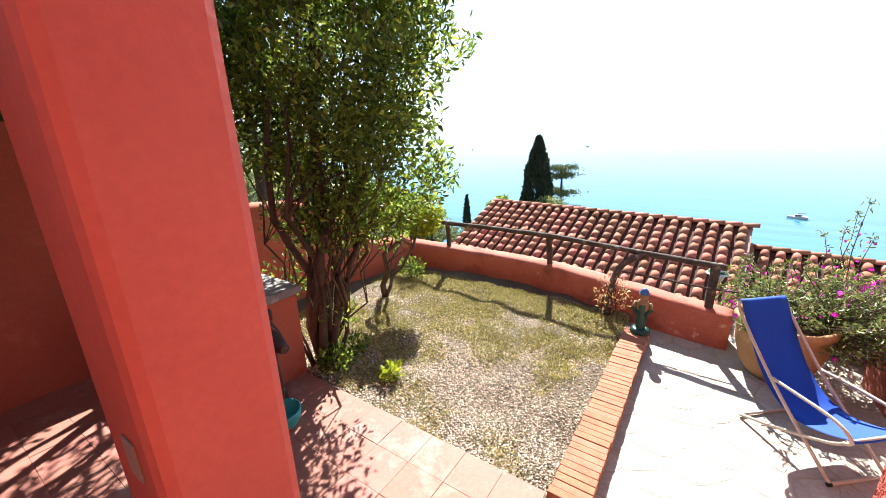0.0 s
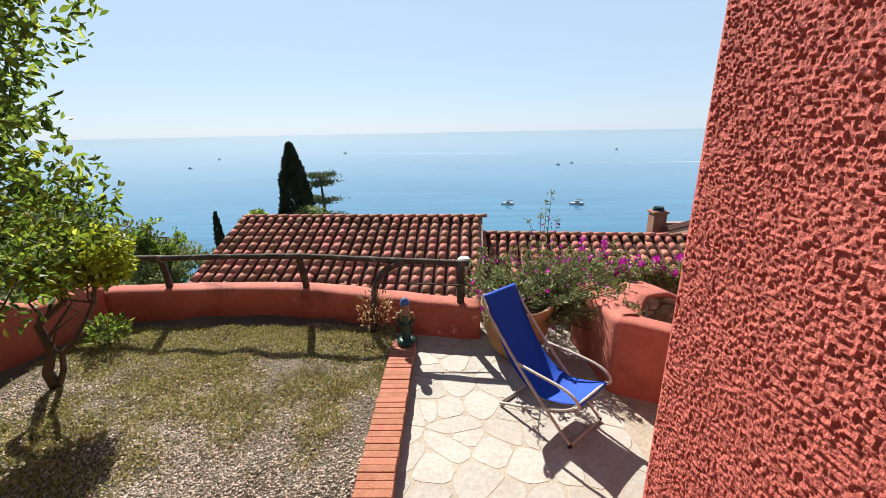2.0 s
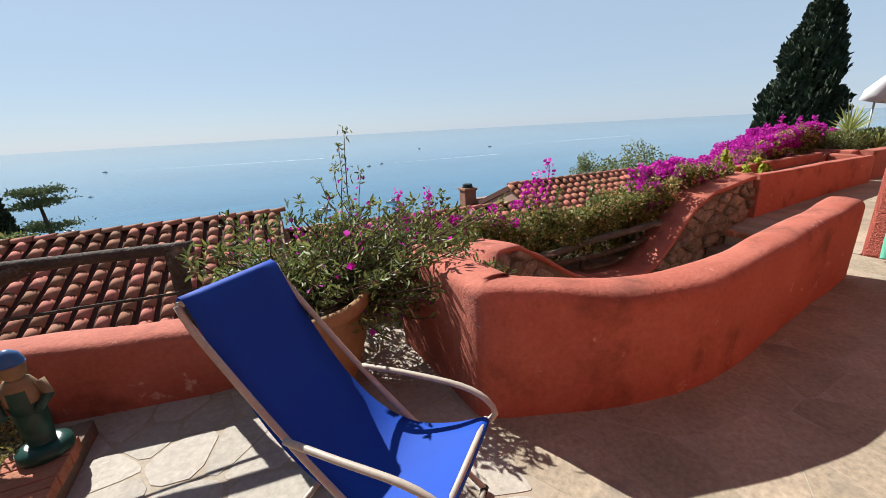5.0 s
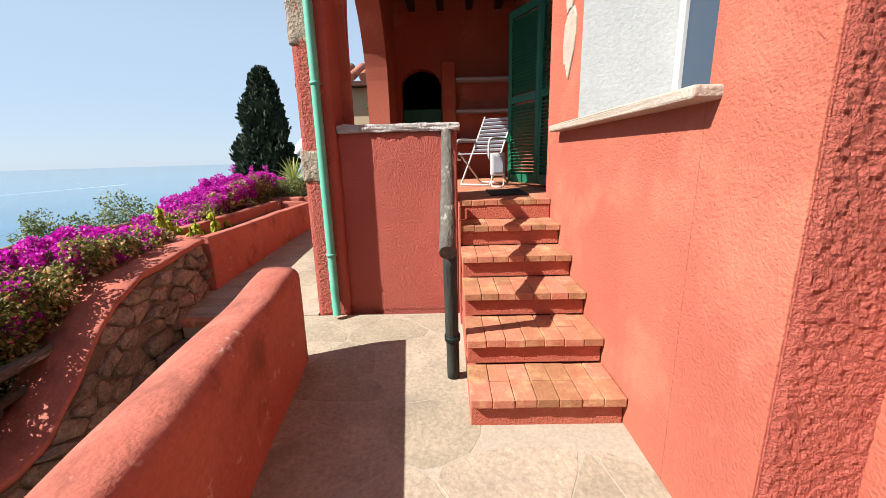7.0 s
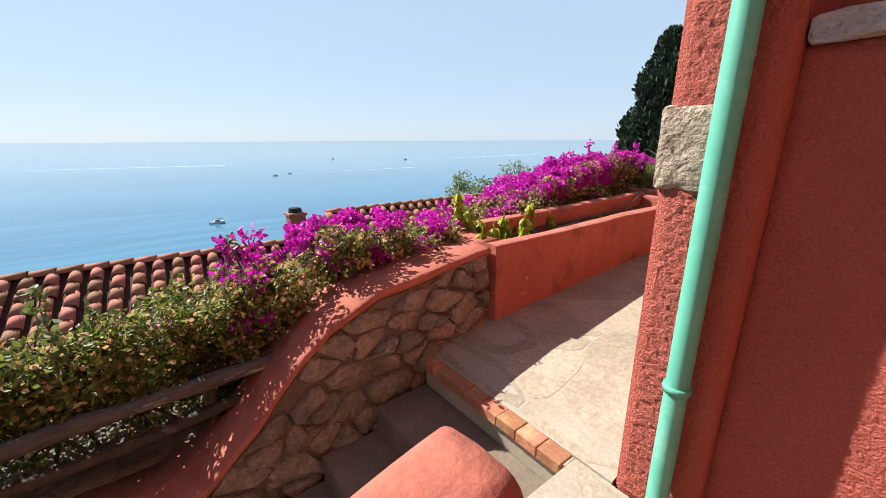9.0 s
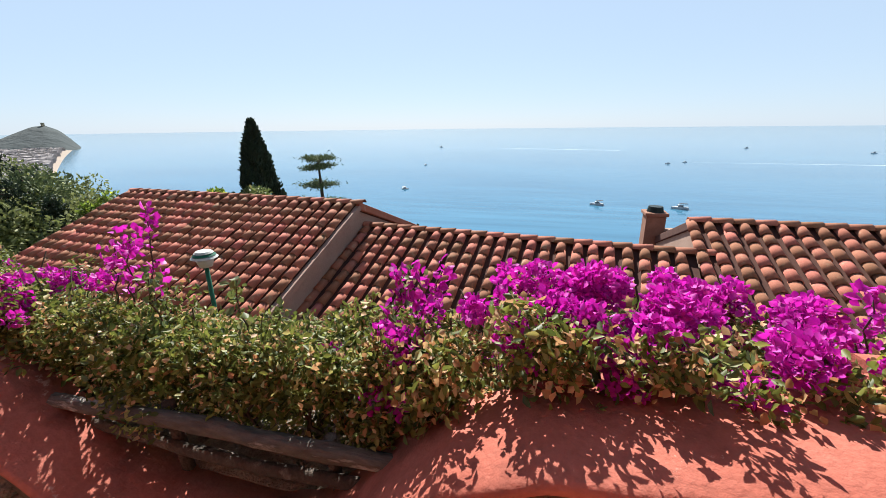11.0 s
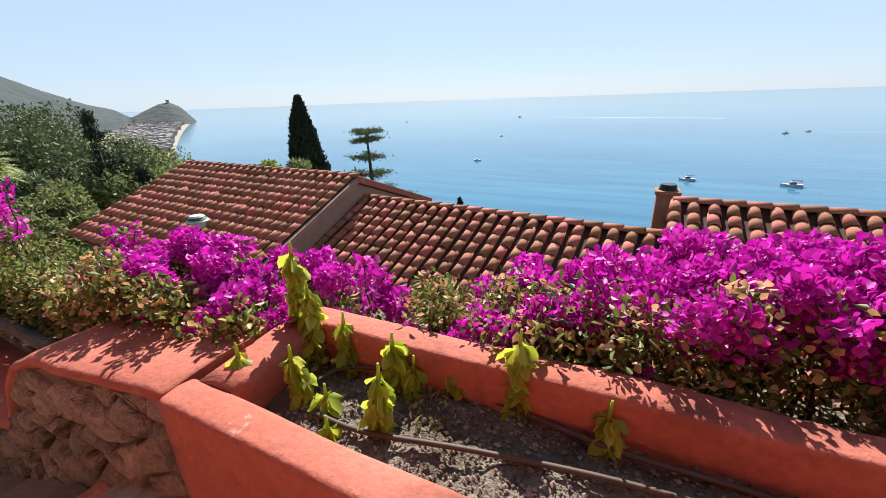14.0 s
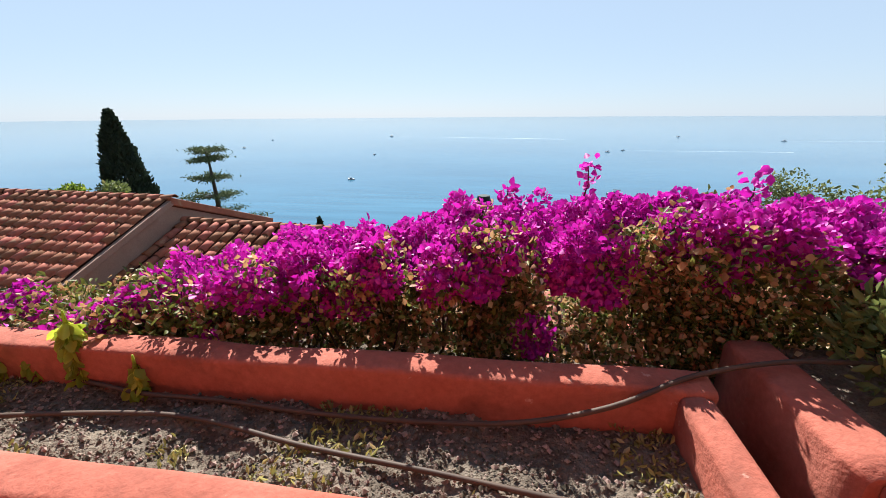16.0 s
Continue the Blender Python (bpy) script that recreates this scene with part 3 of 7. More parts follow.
for a, b in zip(strip, strip[1:]):
    for j in range(2):
        bm.faces.new((a[j], a[j + 1], b[j + 1], b[j]))
structure(part("beach", bm, SAND), "long pale beach of the distant town", "beach")

# ---- floors ----
Z_TILE, Z_GARDEN = 0.135, 0.10
structure(part("floor_patio", box(bmesh.new(), 0.51, 7.47, 1.0, 4.97, -0.30, -0.006), JOINT), "pale flagstone patio bedded in cement", "floor")
structure(part("floor_patio_sea_side", box(bmesh.new(), 0.51, 2.9, 4.97, 6.1, -0.30, -0.0065), JOINT), "pale flagstones by the garden wall", "floor")
def walk_z(x):
    """The walkway climbs gently past the head of the steps."""
    return float(np.interp(x, [7.40, 7.6, 8.0, 8.5, 9.3, 10.2, 11.2, 14.2], [0.0, 0.035, 0.075, 0.105, 0.145, 0.18, 0.21, 0.25]))


bm = bmesh.new()
rows = [[bm.verts.new((x, y, z)) for y, z in ((4.79, -0.3), (4.79, walk_z(x) - 0.006), (6.2, walk_z(x) - 0.006), (6.2, -0.3))] for x in np.linspace(7.47, 14.2, 60)]
for a, b in zip(rows, rows[1:]):
    for k in range(3):
        bm.faces.new((a[k], b[k], b[k + 1], a[k + 1]))
bm.faces.new(rows[0])
bm.faces.new(rows[-1])
bmesh.ops.recalc_face_normals(bm, faces=list(bm.faces))
structure(part("floor_walkway", bm, JOINT), "worn cement walkway along the planter", "floor")
structure(part("floor_corner", box(bmesh.new(), 7.395, 7.468, 4.972, 6.06, -0.30, -0.0055), JOINT), "worn cement edge above the descending steps", "floor")
structure(part("floor_tile_terrace", box(bmesh.new(), -6.2, 0.25, -3.0, 3.10, -0.2, Z_TILE - 0.012), JOINT), "red tiled terrace under the tree", "floor")
bm = bmesh.new()
NX, NY = 60, 46
g = [[bm.verts.new((-4.2 + 4.45 * i / NX, 3.10 + 3.6 * j / NY, Z_GARDEN + 0.035 * noise.noise(Vector((i * 0.22, j * 0.22, 0))) - 0.02 * (j / NY))) for j in range(NY + 1)] for i in range(NX + 1)]
for i in range(NX):
    for j in range(NY):
        bm.faces.new((g[i][j], g[i + 1][j], g[i + 1][j + 1], g[i][j + 1])).smooth = True
structure(part("ground_garden", bm, GRAVEL), "gravelled garden bed with dry grass", "garden")
structure(part("terrace_base", box(bmesh.new(), -4.6, 14.2, -3.0, 4.9, -4.5, -0.31), MORTAR), "masonry base under the terrace", "foundation")
structure(part("terrace_base_garden", box(bmesh.new(), -4.6, 1.3, 4.9, 6.5, -4.5, -0.31), MORTAR), "masonry base under the garden", "foundation")
structure(part("retaining_base", box(bmesh.new(), 1.3, 14.2, 6.13, 7.3, -4.5, -0.75), MORTAR), "masonry retaining base below the flower bed", "foundation")

# ---- house walls along the patio ----
def wall_prism(name, outline, z0, z1, material, label, parent=None, bevel=0.02):
    bm = bmesh.new()
    prism(bm, outline, z0, z1, None, 0)
    bmesh.ops.recalc_face_normals(bm, faces=list(bm.faces))
    upright = [e for e in bm.edges if abs(e.verts[0].co.z - e.verts[1].co.z) > 0.5]
    bmesh.ops.bevel(bm, geom=upright, offset=bevel, segments=3, affect="EDGES", profile=0.5)
    return structure(part(name, bm, material), label, "wall")


WALL_TOP = 4.6


def rough_face(name, x, y0, y1, z0, z1, cell, freq, amp, material, label):
    """A face of lumpy render, looking to -x, on a wall whose own face is at x."""
    bm = bmesh.new()
    ny, nz = int((y1 - y0) / cell), int((z1 - z0) / cell)
    g = []
    for i in range(ny + 1):
        row = []
        for j in range(nz + 1):
            q = Vector((x, y0 + (y1 - y0) * i / ny, z0 + (z1 - z0) * j / nz))
            lump = noise.noise(q * freq) * 0.6 + noise.noise(q * freq * 2.2) * 0.45 + noise.noise(q * freq * 0.2) * 0.25
            k = min(1.0, max(0.0, 0.62 + 1.0 * lump))
            edge = min(1.0, i / 2, (ny - i) / 2, j / 2, (nz - j) / 2)
            row.append(bm.verts.new((x - 0.001 - (0.001 + amp * k) * edge, q.y, q.z)))
        g.append(row)
    for i in range(ny):
        for j in range(nz):
            bm.faces.new((g[i][j], g[i][j + 1], g[i + 1][j + 1], g[i + 1][j]))
    return structure(part(name, bm, material), label, "wall")


# the wall between the steps and the patio, with rough render on its short side
# coarse thrown render on the face beside the steps
bm = bmesh.new()
NYR, NZR = 330, 740
g = []
for i in range(NYR + 1):
    y = 1.30 + 1.35 * i / NYR
    row = []
    for j in range(NZR + 1):
        z = 0.55 + 3.1 * j / NZR
        q = Vector((5.0, y, z))
        lump = noise.noise(q * 122) * 0.6 + noise.noise(q * 190) * 0.45 + noise.noise(q * 24) * 0.22
        ridge = min(1.0, max(0.0, 0.55 + 0.95 * lump))
        edge = min(1.0, i / 4, (NYR - i) / 4, j / 4, (NZR - j) / 4)
        row.append(bm.verts.new((1.419 - (0.002 + 0.0078 * ridge) * edge, y, z)))
    g.append(row)
for i in range(NYR):
    for j in range(NZR):
        bm.faces.new((g[i][j], g[i][j + 1], g[i + 1][j + 1], g[i + 1][j]))
structure(part("wall_west_render", bm, RENDER), "coarse thrown red render beside the steps", "wall")
wall_prism("wall_west_corner", [(1.42, 2.655), (1.42, -3.0), (2.05, -3.0), (2.05, 2.587)], -0.3, WALL_TOP, ROUGHCAST, "rough-cast red house corner beside the steps", bevel=0.035)
# front wall west of the recess: opening for the shuttered window
FW = lambda x: 2.373 - (x - 4.20) * 0.0997 if x > 4.2 else 2.373 - (4.20 - x) * 0.016  # line of the wall's outer face
def front_piece(name, x0, x1, z0, z1, material=PLASTER):
    bm = bmesh.new()
    prism(bm, [(x0, FW(x0)), (x0, 1.9), (x1, 1.9), (x1, FW(x1))], z0, z1)
    bmesh.ops.recalc_face_normals(bm, faces=list(bm.faces))
    return structure(part(name, bm, material), "sunlit red plaster house wall", "wall")


front_piece("wall_south_a", 2.455, 3.25, -0.3, WALL_TOP)
front_piece("wall_south_b", 4.20, 5.03, -0.3, WALL_TOP)
front_piece("wall_south_sill", 3.25, 4.20, -0.3, 1.16)
front_piece("wall_south_lintel", 3.25, 4.20, 2.75, WALL_TOP)
# projecting wall beside the stairs, with a deep splayed window
WIN_Z0, WIN_Z1 = 1.66, 3.05
wall_prism("wall_stair_west", [(5.033, 2.60), (5.033, 1.9), (5.50, 1.9), (5.50, 2.60)], -0.3, WALL_TOP, PLASTER, "sunlit red plaster wall beside the stairs", bevel=0.004)
bm = bmesh.new()
box(bm, 5.028, 5.036, 2.20, 2.592, -0.3, WALL_TOP)
structure(part("wall_stair_return", bm, ROUGHCAST), "rough-cast red end of the projecting wall", "wall")
rough_face("wall_stair_render", 5.028, 2.205, 2.588, -0.02, 4.4, 0.010, 44, 0.010, ROUGHCAST, "coarse red render on the projecting wall")
wall_prism("wall_stair_below_window", [(5.50, 2.60), (5.50, 1.6), (6.93, 1.6), (6.93, 2.60)], -0.3, WIN_Z0 - 0.05, PLASTER, "sunlit red plaster wall below the window", bevel=0.001)
wall_prism("wall_stair_above_window", [(5.50, 2.60), (5.50, 1.6), (6.93, 1.6), (6.93, 2.60)], WIN_Z1, WALL_TOP, PLASTER, "red plaster wall above the window", bevel=0.001)
wall_prism("wall_stair_east", [(6.93, 2.60), (6.93, 1.6), (7.78, 1.6), (7.78, 2.60)], -0.3, WALL_TOP, PLASTER, "red plaster wall end at the stair head", bevel=0.012)


def niche_window():
    w = thing("window_1", (6.2, 2.1, WIN_Z0), "deep white-plastered window with a dark pane", "window", kind="structure")
    bm = bmesh.new()
    for poly in ([(6.93, 2.598), (6.62, 2.08), (6.93, 2.08)], [(5.50, 2.598), (5.50, 2.08), (5.62, 2.08)]):
        prism(bm, poly, WIN_Z0 - 0.05, WIN_Z1)
    bmesh.ops.recalc_face_normals(bm, faces=list(bm.faces))
    part("reveal", bm, WHITE_PLASTER, w, "white plastered splayed reveal")
    part("reveal_head", box(bmesh.new(), 5.505, 6.925, 2.08, 2.595, WIN_Z1 - 0.004, WIN_Z1 + 0.02), WHITE_PLASTER, w)
    bm = bmesh.new()
    box(bm, 5.42, 7.36, 2.10, 2.70, WIN_Z0 - 0.05, WIN_Z0, 0.012)
    bmesh.ops.subdivide_edges(bm, edges=list(bm.edges), cuts=2)
    for v in bm.verts:
        v.co.y += 0.012 * noise.noise(v.co * 9)
        v.co.z += 0.006 * noise.noise(v.co * 11)
    part("window_sill", bm, PATCH, w, "cream stone sill")
    bm = bmesh.new()
    for x0, x1, z0, z1 in ((5.60, 5.66, WIN_Z0, WIN_Z1), (6.58, 6.64, WIN_Z0, WIN_Z1), (5.66, 6.58, WIN_Z0, WIN_Z0 + 0.06), (5.66, 6.58, WIN_Z1 - 0.06, WIN_Z1), (6.09, 6.15, WIN_Z0 + 0.06, WIN_Z1 - 0.06)):
        box(bm, x0, x1, 2.06, 2.12, z0, z1, 0.006)
    part("window_frame", bm, WHITE_PAINT, w)
    for x0, x1 in ((5.66, 6.09), (6.15, 6.58)):
        part("pane", box(bmesh.new(), x0, x1, 2.085, 2.093, WIN_Z0 + 0.06, WIN_Z1 - 0.06), GLASS, w)


niche_window()
rng = random.Random(8)
for cx, cz, w, h in ((7.20, 2.26, 0.17, 0.36), (7.22, 2.62, 0.12, 0.26), (7.20, 2.97, 0.17, 0.32)):
    bm = bmesh.new()
    poly = [(cx + w * (1 + 0.25 * rng.uniform(-1, 1)) * math.cos(a), cz + h / 2 * 1.3 * (1 + 0.25 * rng.uniform(-1, 1)) * math.sin(a)) for a in np.linspace(0, 2 * math.pi, 13)[:-1]]
    prism(bm, poly, -0.01, 0.012, Matrix(((1, 0, 0, 0), (0, 0, 1, 2.60), (0, 1, 0, 0), (0, 0, 0, 1))), 0.006)
    bmesh.ops.recalc_face_normals(bm, faces=list(bm.faces))
    tagged(part("bare_stone_patch", bm, PATCH), "bare cream stone showing through red plaster", "wall patch", "stone patches by the window", "structure")

# ---- porch above the stairs ----
PZ = 1.044  # porch floor
PX0, PXB, PY0, PY1 = 7.60, 11.6, 2.30, 4.79
structure(part("floor_porch", box(box(bmesh.new(), 7.865, PXB, PY0, 4.415, PZ - 0.25, PZ - 0.008), 7.60, 7.864, PY0, 3.44, PZ - 0.25, PZ - 0.008), TERRA), "terracotta porch floor", "floor")
structure(part("porch_base_wall", box(bmesh.new(), 7.862, PXB, 4.40, 4.735, -0.3, PZ - 0.26), PLASTER), "red plaster base of the porch", "wall")
bm = bmesh.new()
box(bm, 7.556, 7.86, 3.445, 4.50, -0.3, 1.655, 0.012)
structure(part("wall_porch_parapet", bm, ROUGHCAST), "rough red parapet beside the stairs", "wall")
bm = bmesh.new()
box(bm, 7.525, 7.90, 3.42, 4.488, 1.656, 1.725, 0.012)
bmesh.ops.subdivide_edges(bm, edges=list(bm.edges), cuts=17, use_grid_fill=True)
for v in bm.verts:
    v.co += Vector((1, 0.3, 0.7)) * (0.010 * noise.noise(v.co * 16) + 0.014 * noise.noise(v.co * 46))
structure(part("parapet_coping", bm, WHITE_STONE, smooth=True), "rough white stone coping on the porch parapet", "coping")
bm = bmesh.new()
box(bm, 7.48, 7.86, 4.492, 4.79, -0.3, 4.1, 0.03)
structure(part("pillar_corner", bm, ROUGHCAST), "rough-cast red corner pillar of the porch", "pillar")
rough_face("pillar_render", 7.48, 4.52, 4.762, 0.0, 4.05, 0.010, 46, 0.008, ROUGHCAST, "coarse red render on the corner pillar")
rough_face("parapet_render", 7.556, 3.458, 4.488, 0.0, 1.64, 0.010, 48, 0.0045, ROUGHCAST, "coarse red render on the porch parapet")
bm = bmesh.new()
box(bm, 7.462, 7.72, 4.60, 4.802, 1.255, 1.52, 0.02)
box(bm, 7.468, 7.72, 4.60, 4.802, 2.35, 2.75, 0.02)
bmesh.ops.subdivide_edges(bm, edges=list(bm.edges), cuts=4, use_grid_fill=True)
for v in bm.verts:
    v.co += Vector((1, 0.6, 0.5)) * 0.022 * noise.noise(v.co * 17)
tagged(part("pillar_stone", bm, ROUGH_STONE, smooth=True), "bare cream stones set in the red pillar", "stone", kind="structure")


def arch_wall(name, x0, x1, y0, y1, z0, z1, a0, a1, spring, rise, label, axis="x", material=PLASTER):
    """A wall with a round-headed opening from a0 to a1, open down to z0: two piers and the masonry over the arch."""
    r, c = (a1 - a0) / 2, (a0 + a1) / 2
    bm = bmesh.new()
    P = (lambda u, d, v: (u, d, v)) if axis == "x" else (lambda u, d, v: (d, u, v))
    low = [(x0, z0), (a0, z0), (a0, spring)] + [(c - r * math.cos(t), spring + rise * math.sin(t)) for t in np.linspace(0, math.pi, 25)[1:-1]] + [(a1, spring), (a1, z0), (x1, z0)]
    for d in (y0, y1):
        for (u, v), (u2, v2) in zip(low, low[1:]):
            if abs(u - u2) > 1e-6:
                bm.faces.new([bm.verts.new(P(*q)) for q in ((u, d, v), (u2, d, v2), (u2, d, z1), (u, d, z1))])
    for (u, v), (u2, v2) in zip(low, low[1:]):
        bm.faces.new([bm.verts.new(P(*q)) for q in ((u, y0, v), (u2, y0, v2), (u2, y1, v2), (u, y1, v))])
    for u in (x0, x1):
        bm.faces.new([bm.verts.new(P(*q)) for q in ((u, y0, z0), (u, y1, z0), (u, y1, z1), (u, y0, z1))])
    bm.faces.new([bm.verts.new(P(*q)) for q in ((x0, y0, z1), (x1, y0, z1), (x1, y1, z1), (x0, y1, z1))])
    bmesh.ops.remove_doubles(bm, verts=list(bm.verts), dist=1e-4)
    bmesh.ops.recalc_face_normals(bm, faces=list(bm.faces))
    return structure(part(name, bm, material), label, "wall")


arch_wall("wall_porch_sea_arch", 7.862, PXB, 4.42, 4.75, PZ - 0.2, 4.1, 7.95, 10.45, 2.40, 1.45, "red plaster arch open to the sea", "x")
structure(part("wall_porch_sea_parapet", box(bmesh.new(), 7.95, 10.35, 4.47, 4.70, PZ - 0.2, 1.60), PLASTER), "low red parapet under the arch", "wall")
arch_wall("wall_porch_back", 2.30, 4.42, PXB, PXB + 0.28, PZ - 0.2, 4.1, 3.62, 4.35, 2.66, 0.32, "red plaster porch end wall with a round niche", "y")
structure(part("wall_porch_niche", box(bmesh.new(), PXB + 0.30, PXB + 0.40, 2.3, 4.6, PZ - 0.2, 4.1), PLASTER), "shaded red wall behind the niche", "wall")
structure(part("wall_porch_jamb", box(bmesh.new(), PXB - 0.16, PXB - 0.003, 3.36, 3.60, PZ, 3.05, 0.012), PLASTER), "red plaster pier between niche and shelves", "wall")
structure(part("wall_porch_house_a", box(bmesh.new(), 7.783, 7.90, 1.6, 2.30, -0.3, 4.1), PLASTER), "red plaster jamb of the porch door", "wall")
structure(part("wall_porch_house_b", box(bmesh.new(), 8.55, PXB, 1.98, 2.298, PZ - 0.2, 4.1), PLASTER), "shaded red house wall on the porch", "wall")
structure(part("wall_porch_house_lintel", box(bmesh.new(), 7.90, 8.55, 1.98, 2.298, 3.2, 4.1), PLASTER), "red plaster above the porch door", "wall")
structure(part("wall_room_back", box(bmesh.new(), 7.3, 8.8, 0.4, 0.6, PZ - 0.2, 4.1), PLASTER), "dark room wall beyond the porch door", "wall")
structure(part("ceiling_porch", box(bmesh.new(), 7.24, 12.05, 1.6, 4.85, 4.10, 4.25), DARK_WOOD), "dark wooden porch ceiling", "ceiling")
for y in (2.6, 3.1, 3.6, 4.1):
    structure(part("ceiling_beam", box(bmesh.new(), 7.5, 11.6, y - 0.06, y + 0.06, 3.9, 4.098, 0.01), DARK_WOOD), "dark wooden porch beam", "beam")
structure(part("ceiling_house", box(bmesh.new(), 1.3, 7.3, -3.1, 2.9, 4.61, 4.8), TERRA), "house roof slab over the walls", "roof")
structure(part("wall_house_back", box(bmesh.new(), 1.42, 12.0, -3.25, -3.02, -0.3, 4.6), PLASTER), "plain red back wall of the house", "wall")
structure(part("wall_house_east", box(bmesh.new(), 11.9, 12.1, -3.0, 4.75, -0.3, 4.09), PLASTER), "plain red end wall of the house", "wall")

# niche door, shelves
d = thing("door_1", (PXB + 0.16, 3.92, PZ), "dark green low shutter in the porch niche", "door", kind="structure")
part("door_panel", box(bmesh.new(), PXB + 0.14, PXB + 0.18, 3.63, 4.34, PZ, 2.30, 0.006), SHUTTER, d)
for z in (1.25, 1.55, 1.85):
    part("door_rail", box(bmesh.new(), PXB + 0.12, PXB + 0.139, 3.64, 4.33, z, z + 0.07, 0.004), SHUTTER, d)
for z in (1.66, 2.18, 2.71):
    tagged(part("wall_shelf", box(bmesh.new(), PXB - 0.30, PXB - 0.002, 2.303, 3.355, z, z + 0.05, 0.01), WHITE_PLASTER), "white built-in plaster shelf on the porch wall", "shelf", "porch shelves")

# ---- stairs to the porch ----
RISE, GOING, X_NOSE = 0.174, 0.346, 5.85
ST_Y0, ST_Y1 = 2.605, 3.435
stair = thing("stairs_porch", (5.9, 3.0, 0), "brick-topped red stairs up to the porch", "stairs", kind="structure")
for i in range(6):
    x = X_NOSE + i * GOING
    x1 = 7.22 if i < 4 else 7.594 if i == 4 else 7.598
    zt = (i + 1) * RISE
    part("step_base", box(bmesh.new(), min(x + 0.035, 7.586), x1, ST_Y0 + 0.002, ST_Y1 - 0.004 - 0.0005 * i, i * RISE - (0.02 if i == 0 else 0), zt - 0.052, 0.004), PLASTER, stair, "red painted riser")
n_brick = 7
bw = (ST_Y1 - ST_Y0) / n_brick
bm = bmesh.new()
box(bm, 0, (GOING + 0.03) / 2 - 0.003, 0.0015, bw - 0.0015, -0.05, 0, 0.004)
me_brick = bpy.data.meshes.new("tread_brick")
bm.to_mesh(me_brick)
bm.free()
me_brick.materials.append(TERRA)
rng = random.Random(3)
for i in range(6):
    for k in range(n_brick * 2):
        ob = new("tread_brick", me_brick)
        ob.parent = stair
        ob.matrix_parent_inverse = Matrix.Translation(-stair.location)
        back = (GOING + 0.03) / 2 if k >= n_brick else 0.0
        ob.matrix_basis = pose(X_NOSE + i * GOING + back + rng.uniform(-0.005, 0.002), ST_Y0 + (k % n_brick) * bw, (i + 1) * RISE + rng.uniform(-0.003, 0.002) - 0.002, 0, 0, rng.uniform(-0.5, 0.5))
bm = bmesh.new()
box(bm, 7.225, 7.553, ST_Y1 - 0.002, 3.4445, -0.3, 1.04)
part("side_wall", bm, PLASTER, stair)

# ---- garden and stair parapets ----
structure(part("parapet_patio", swept_wall(bmesh.new(), [(2.70, 5.62, 0.72), (2.755, 5.05, 0.75), (2.775, 4.77, 0.755), (2.79, 4.69, 0.755), (2.86, 4.63, 0.75), (3.10, 4.525, 0.715), (3.55, 4.36, 0.665), (4.1, 4.28, 0.655), (4.9, 4.37, 0.665), (5.75, 4.48, 0.69), (6.64, 4.60, 0.72)], -0.3, 0.27, 0.075),
               PARAPET), "weathered red plaster parapet with a rounded top", "parapet")
structure(part("parapet_garden", swept_wall(bmesh.new(), [(1.25, 5.98, 0.40), (0.9, 6.01, 0.43), (0.1, 6.17, 0.455), (-0.9, 6.40, 0.47), (-1.8, 6.46, 0.47), (-2.8, 6.38, 0.49), (-3.45, 6.28, 0.51)][::-1], -0.3, 0.30, 0.08), PARAPET),
          "low red plaster garden wall with a rounded top", "parapet")
structure(part("wall_garden_west", swept_wall(bmesh.new(), [(-4.05, 0.5, 2.9), (-4.05, 1.7, 2.9), (-4.04, 2.1, 1.75), (-4.0, 3.2, 1.60), (-3.85, 4.4, 1.50), (-3.75, 5.1, 1.15), (-3.62, 5.6, 0.66), (-3.48, 6.34, 0.59)], -0.3, 0.30, 0.08), PLASTER),
          "red plaster garden wall that steps down seaward", "wall")
structure(part("wall_terrace_west", box(bmesh.new(), -6.4, -6.2, -3.0, 3.2, -0.3, 3.4, 0.02), PLASTER), "plain red wall beyond the shaded terrace", "wall")
structure(part("wall_terrace_north", box(bmesh.new(), -6.2, 0.4, -3.2, -3.0, -0.3, 3.4, 0.02), PLASTER), "plain red wall behind the shaded terrace", "wall")

structure(part("ceiling_terrace", box(bmesh.new(), -6.2, -0.80, -3.0, 1.30, 3.02, 3.20, 0.02), PLASTER), "plastered porch ceiling over the shaded terrace", "ceiling")
structure(part("wall_terrace_inner", box(bmesh.new(), -6.19, -3.9, 0.35, 0.60, Z_TILE - 0.012, 3.015, 0.02), PLASTER), "shaded red wall beside the terrace", "wall")

# ---- steps at the start ----
st = thing("stairs_start", (0.95, 2.2, 0), "brick steps down from the house to the patio", "stairs", kind="structure")
part("landing", box(bmesh.new(), -0.05, 1.415, -3.0, 1.62, -0.3, 0.93, 0.01), TERRA, st)
for i in range(5):
    z = 0.93 - (i + 1) * 0.165
    part("step", box(bmesh.new(), 0.52, 1.415, 1.62 + i * 0.27, 1.62 + (i + 1) * 0.27 + 0.02, -0.3, z, 0.008), TERRA, st)
bm = bmesh.new()
box(bm, -0.92, -0.45, 1.38, 1.85, Z_TILE - 0.01, 4.2, 0.05)
structure(part("pillar_start", bm, BOUNCE_LIT_RED, smooth=False), "smooth red plaster pillar at the head of the steps", "pillar")
structure(part("pillar_start_base", box(bmesh.new(), -0.926, -0.444, 1.374, 1.856, Z_TILE - 0.012, 0.25, 0.02), BOUNCE_LIT_RED), "red plinth of the pillar", "pillar")

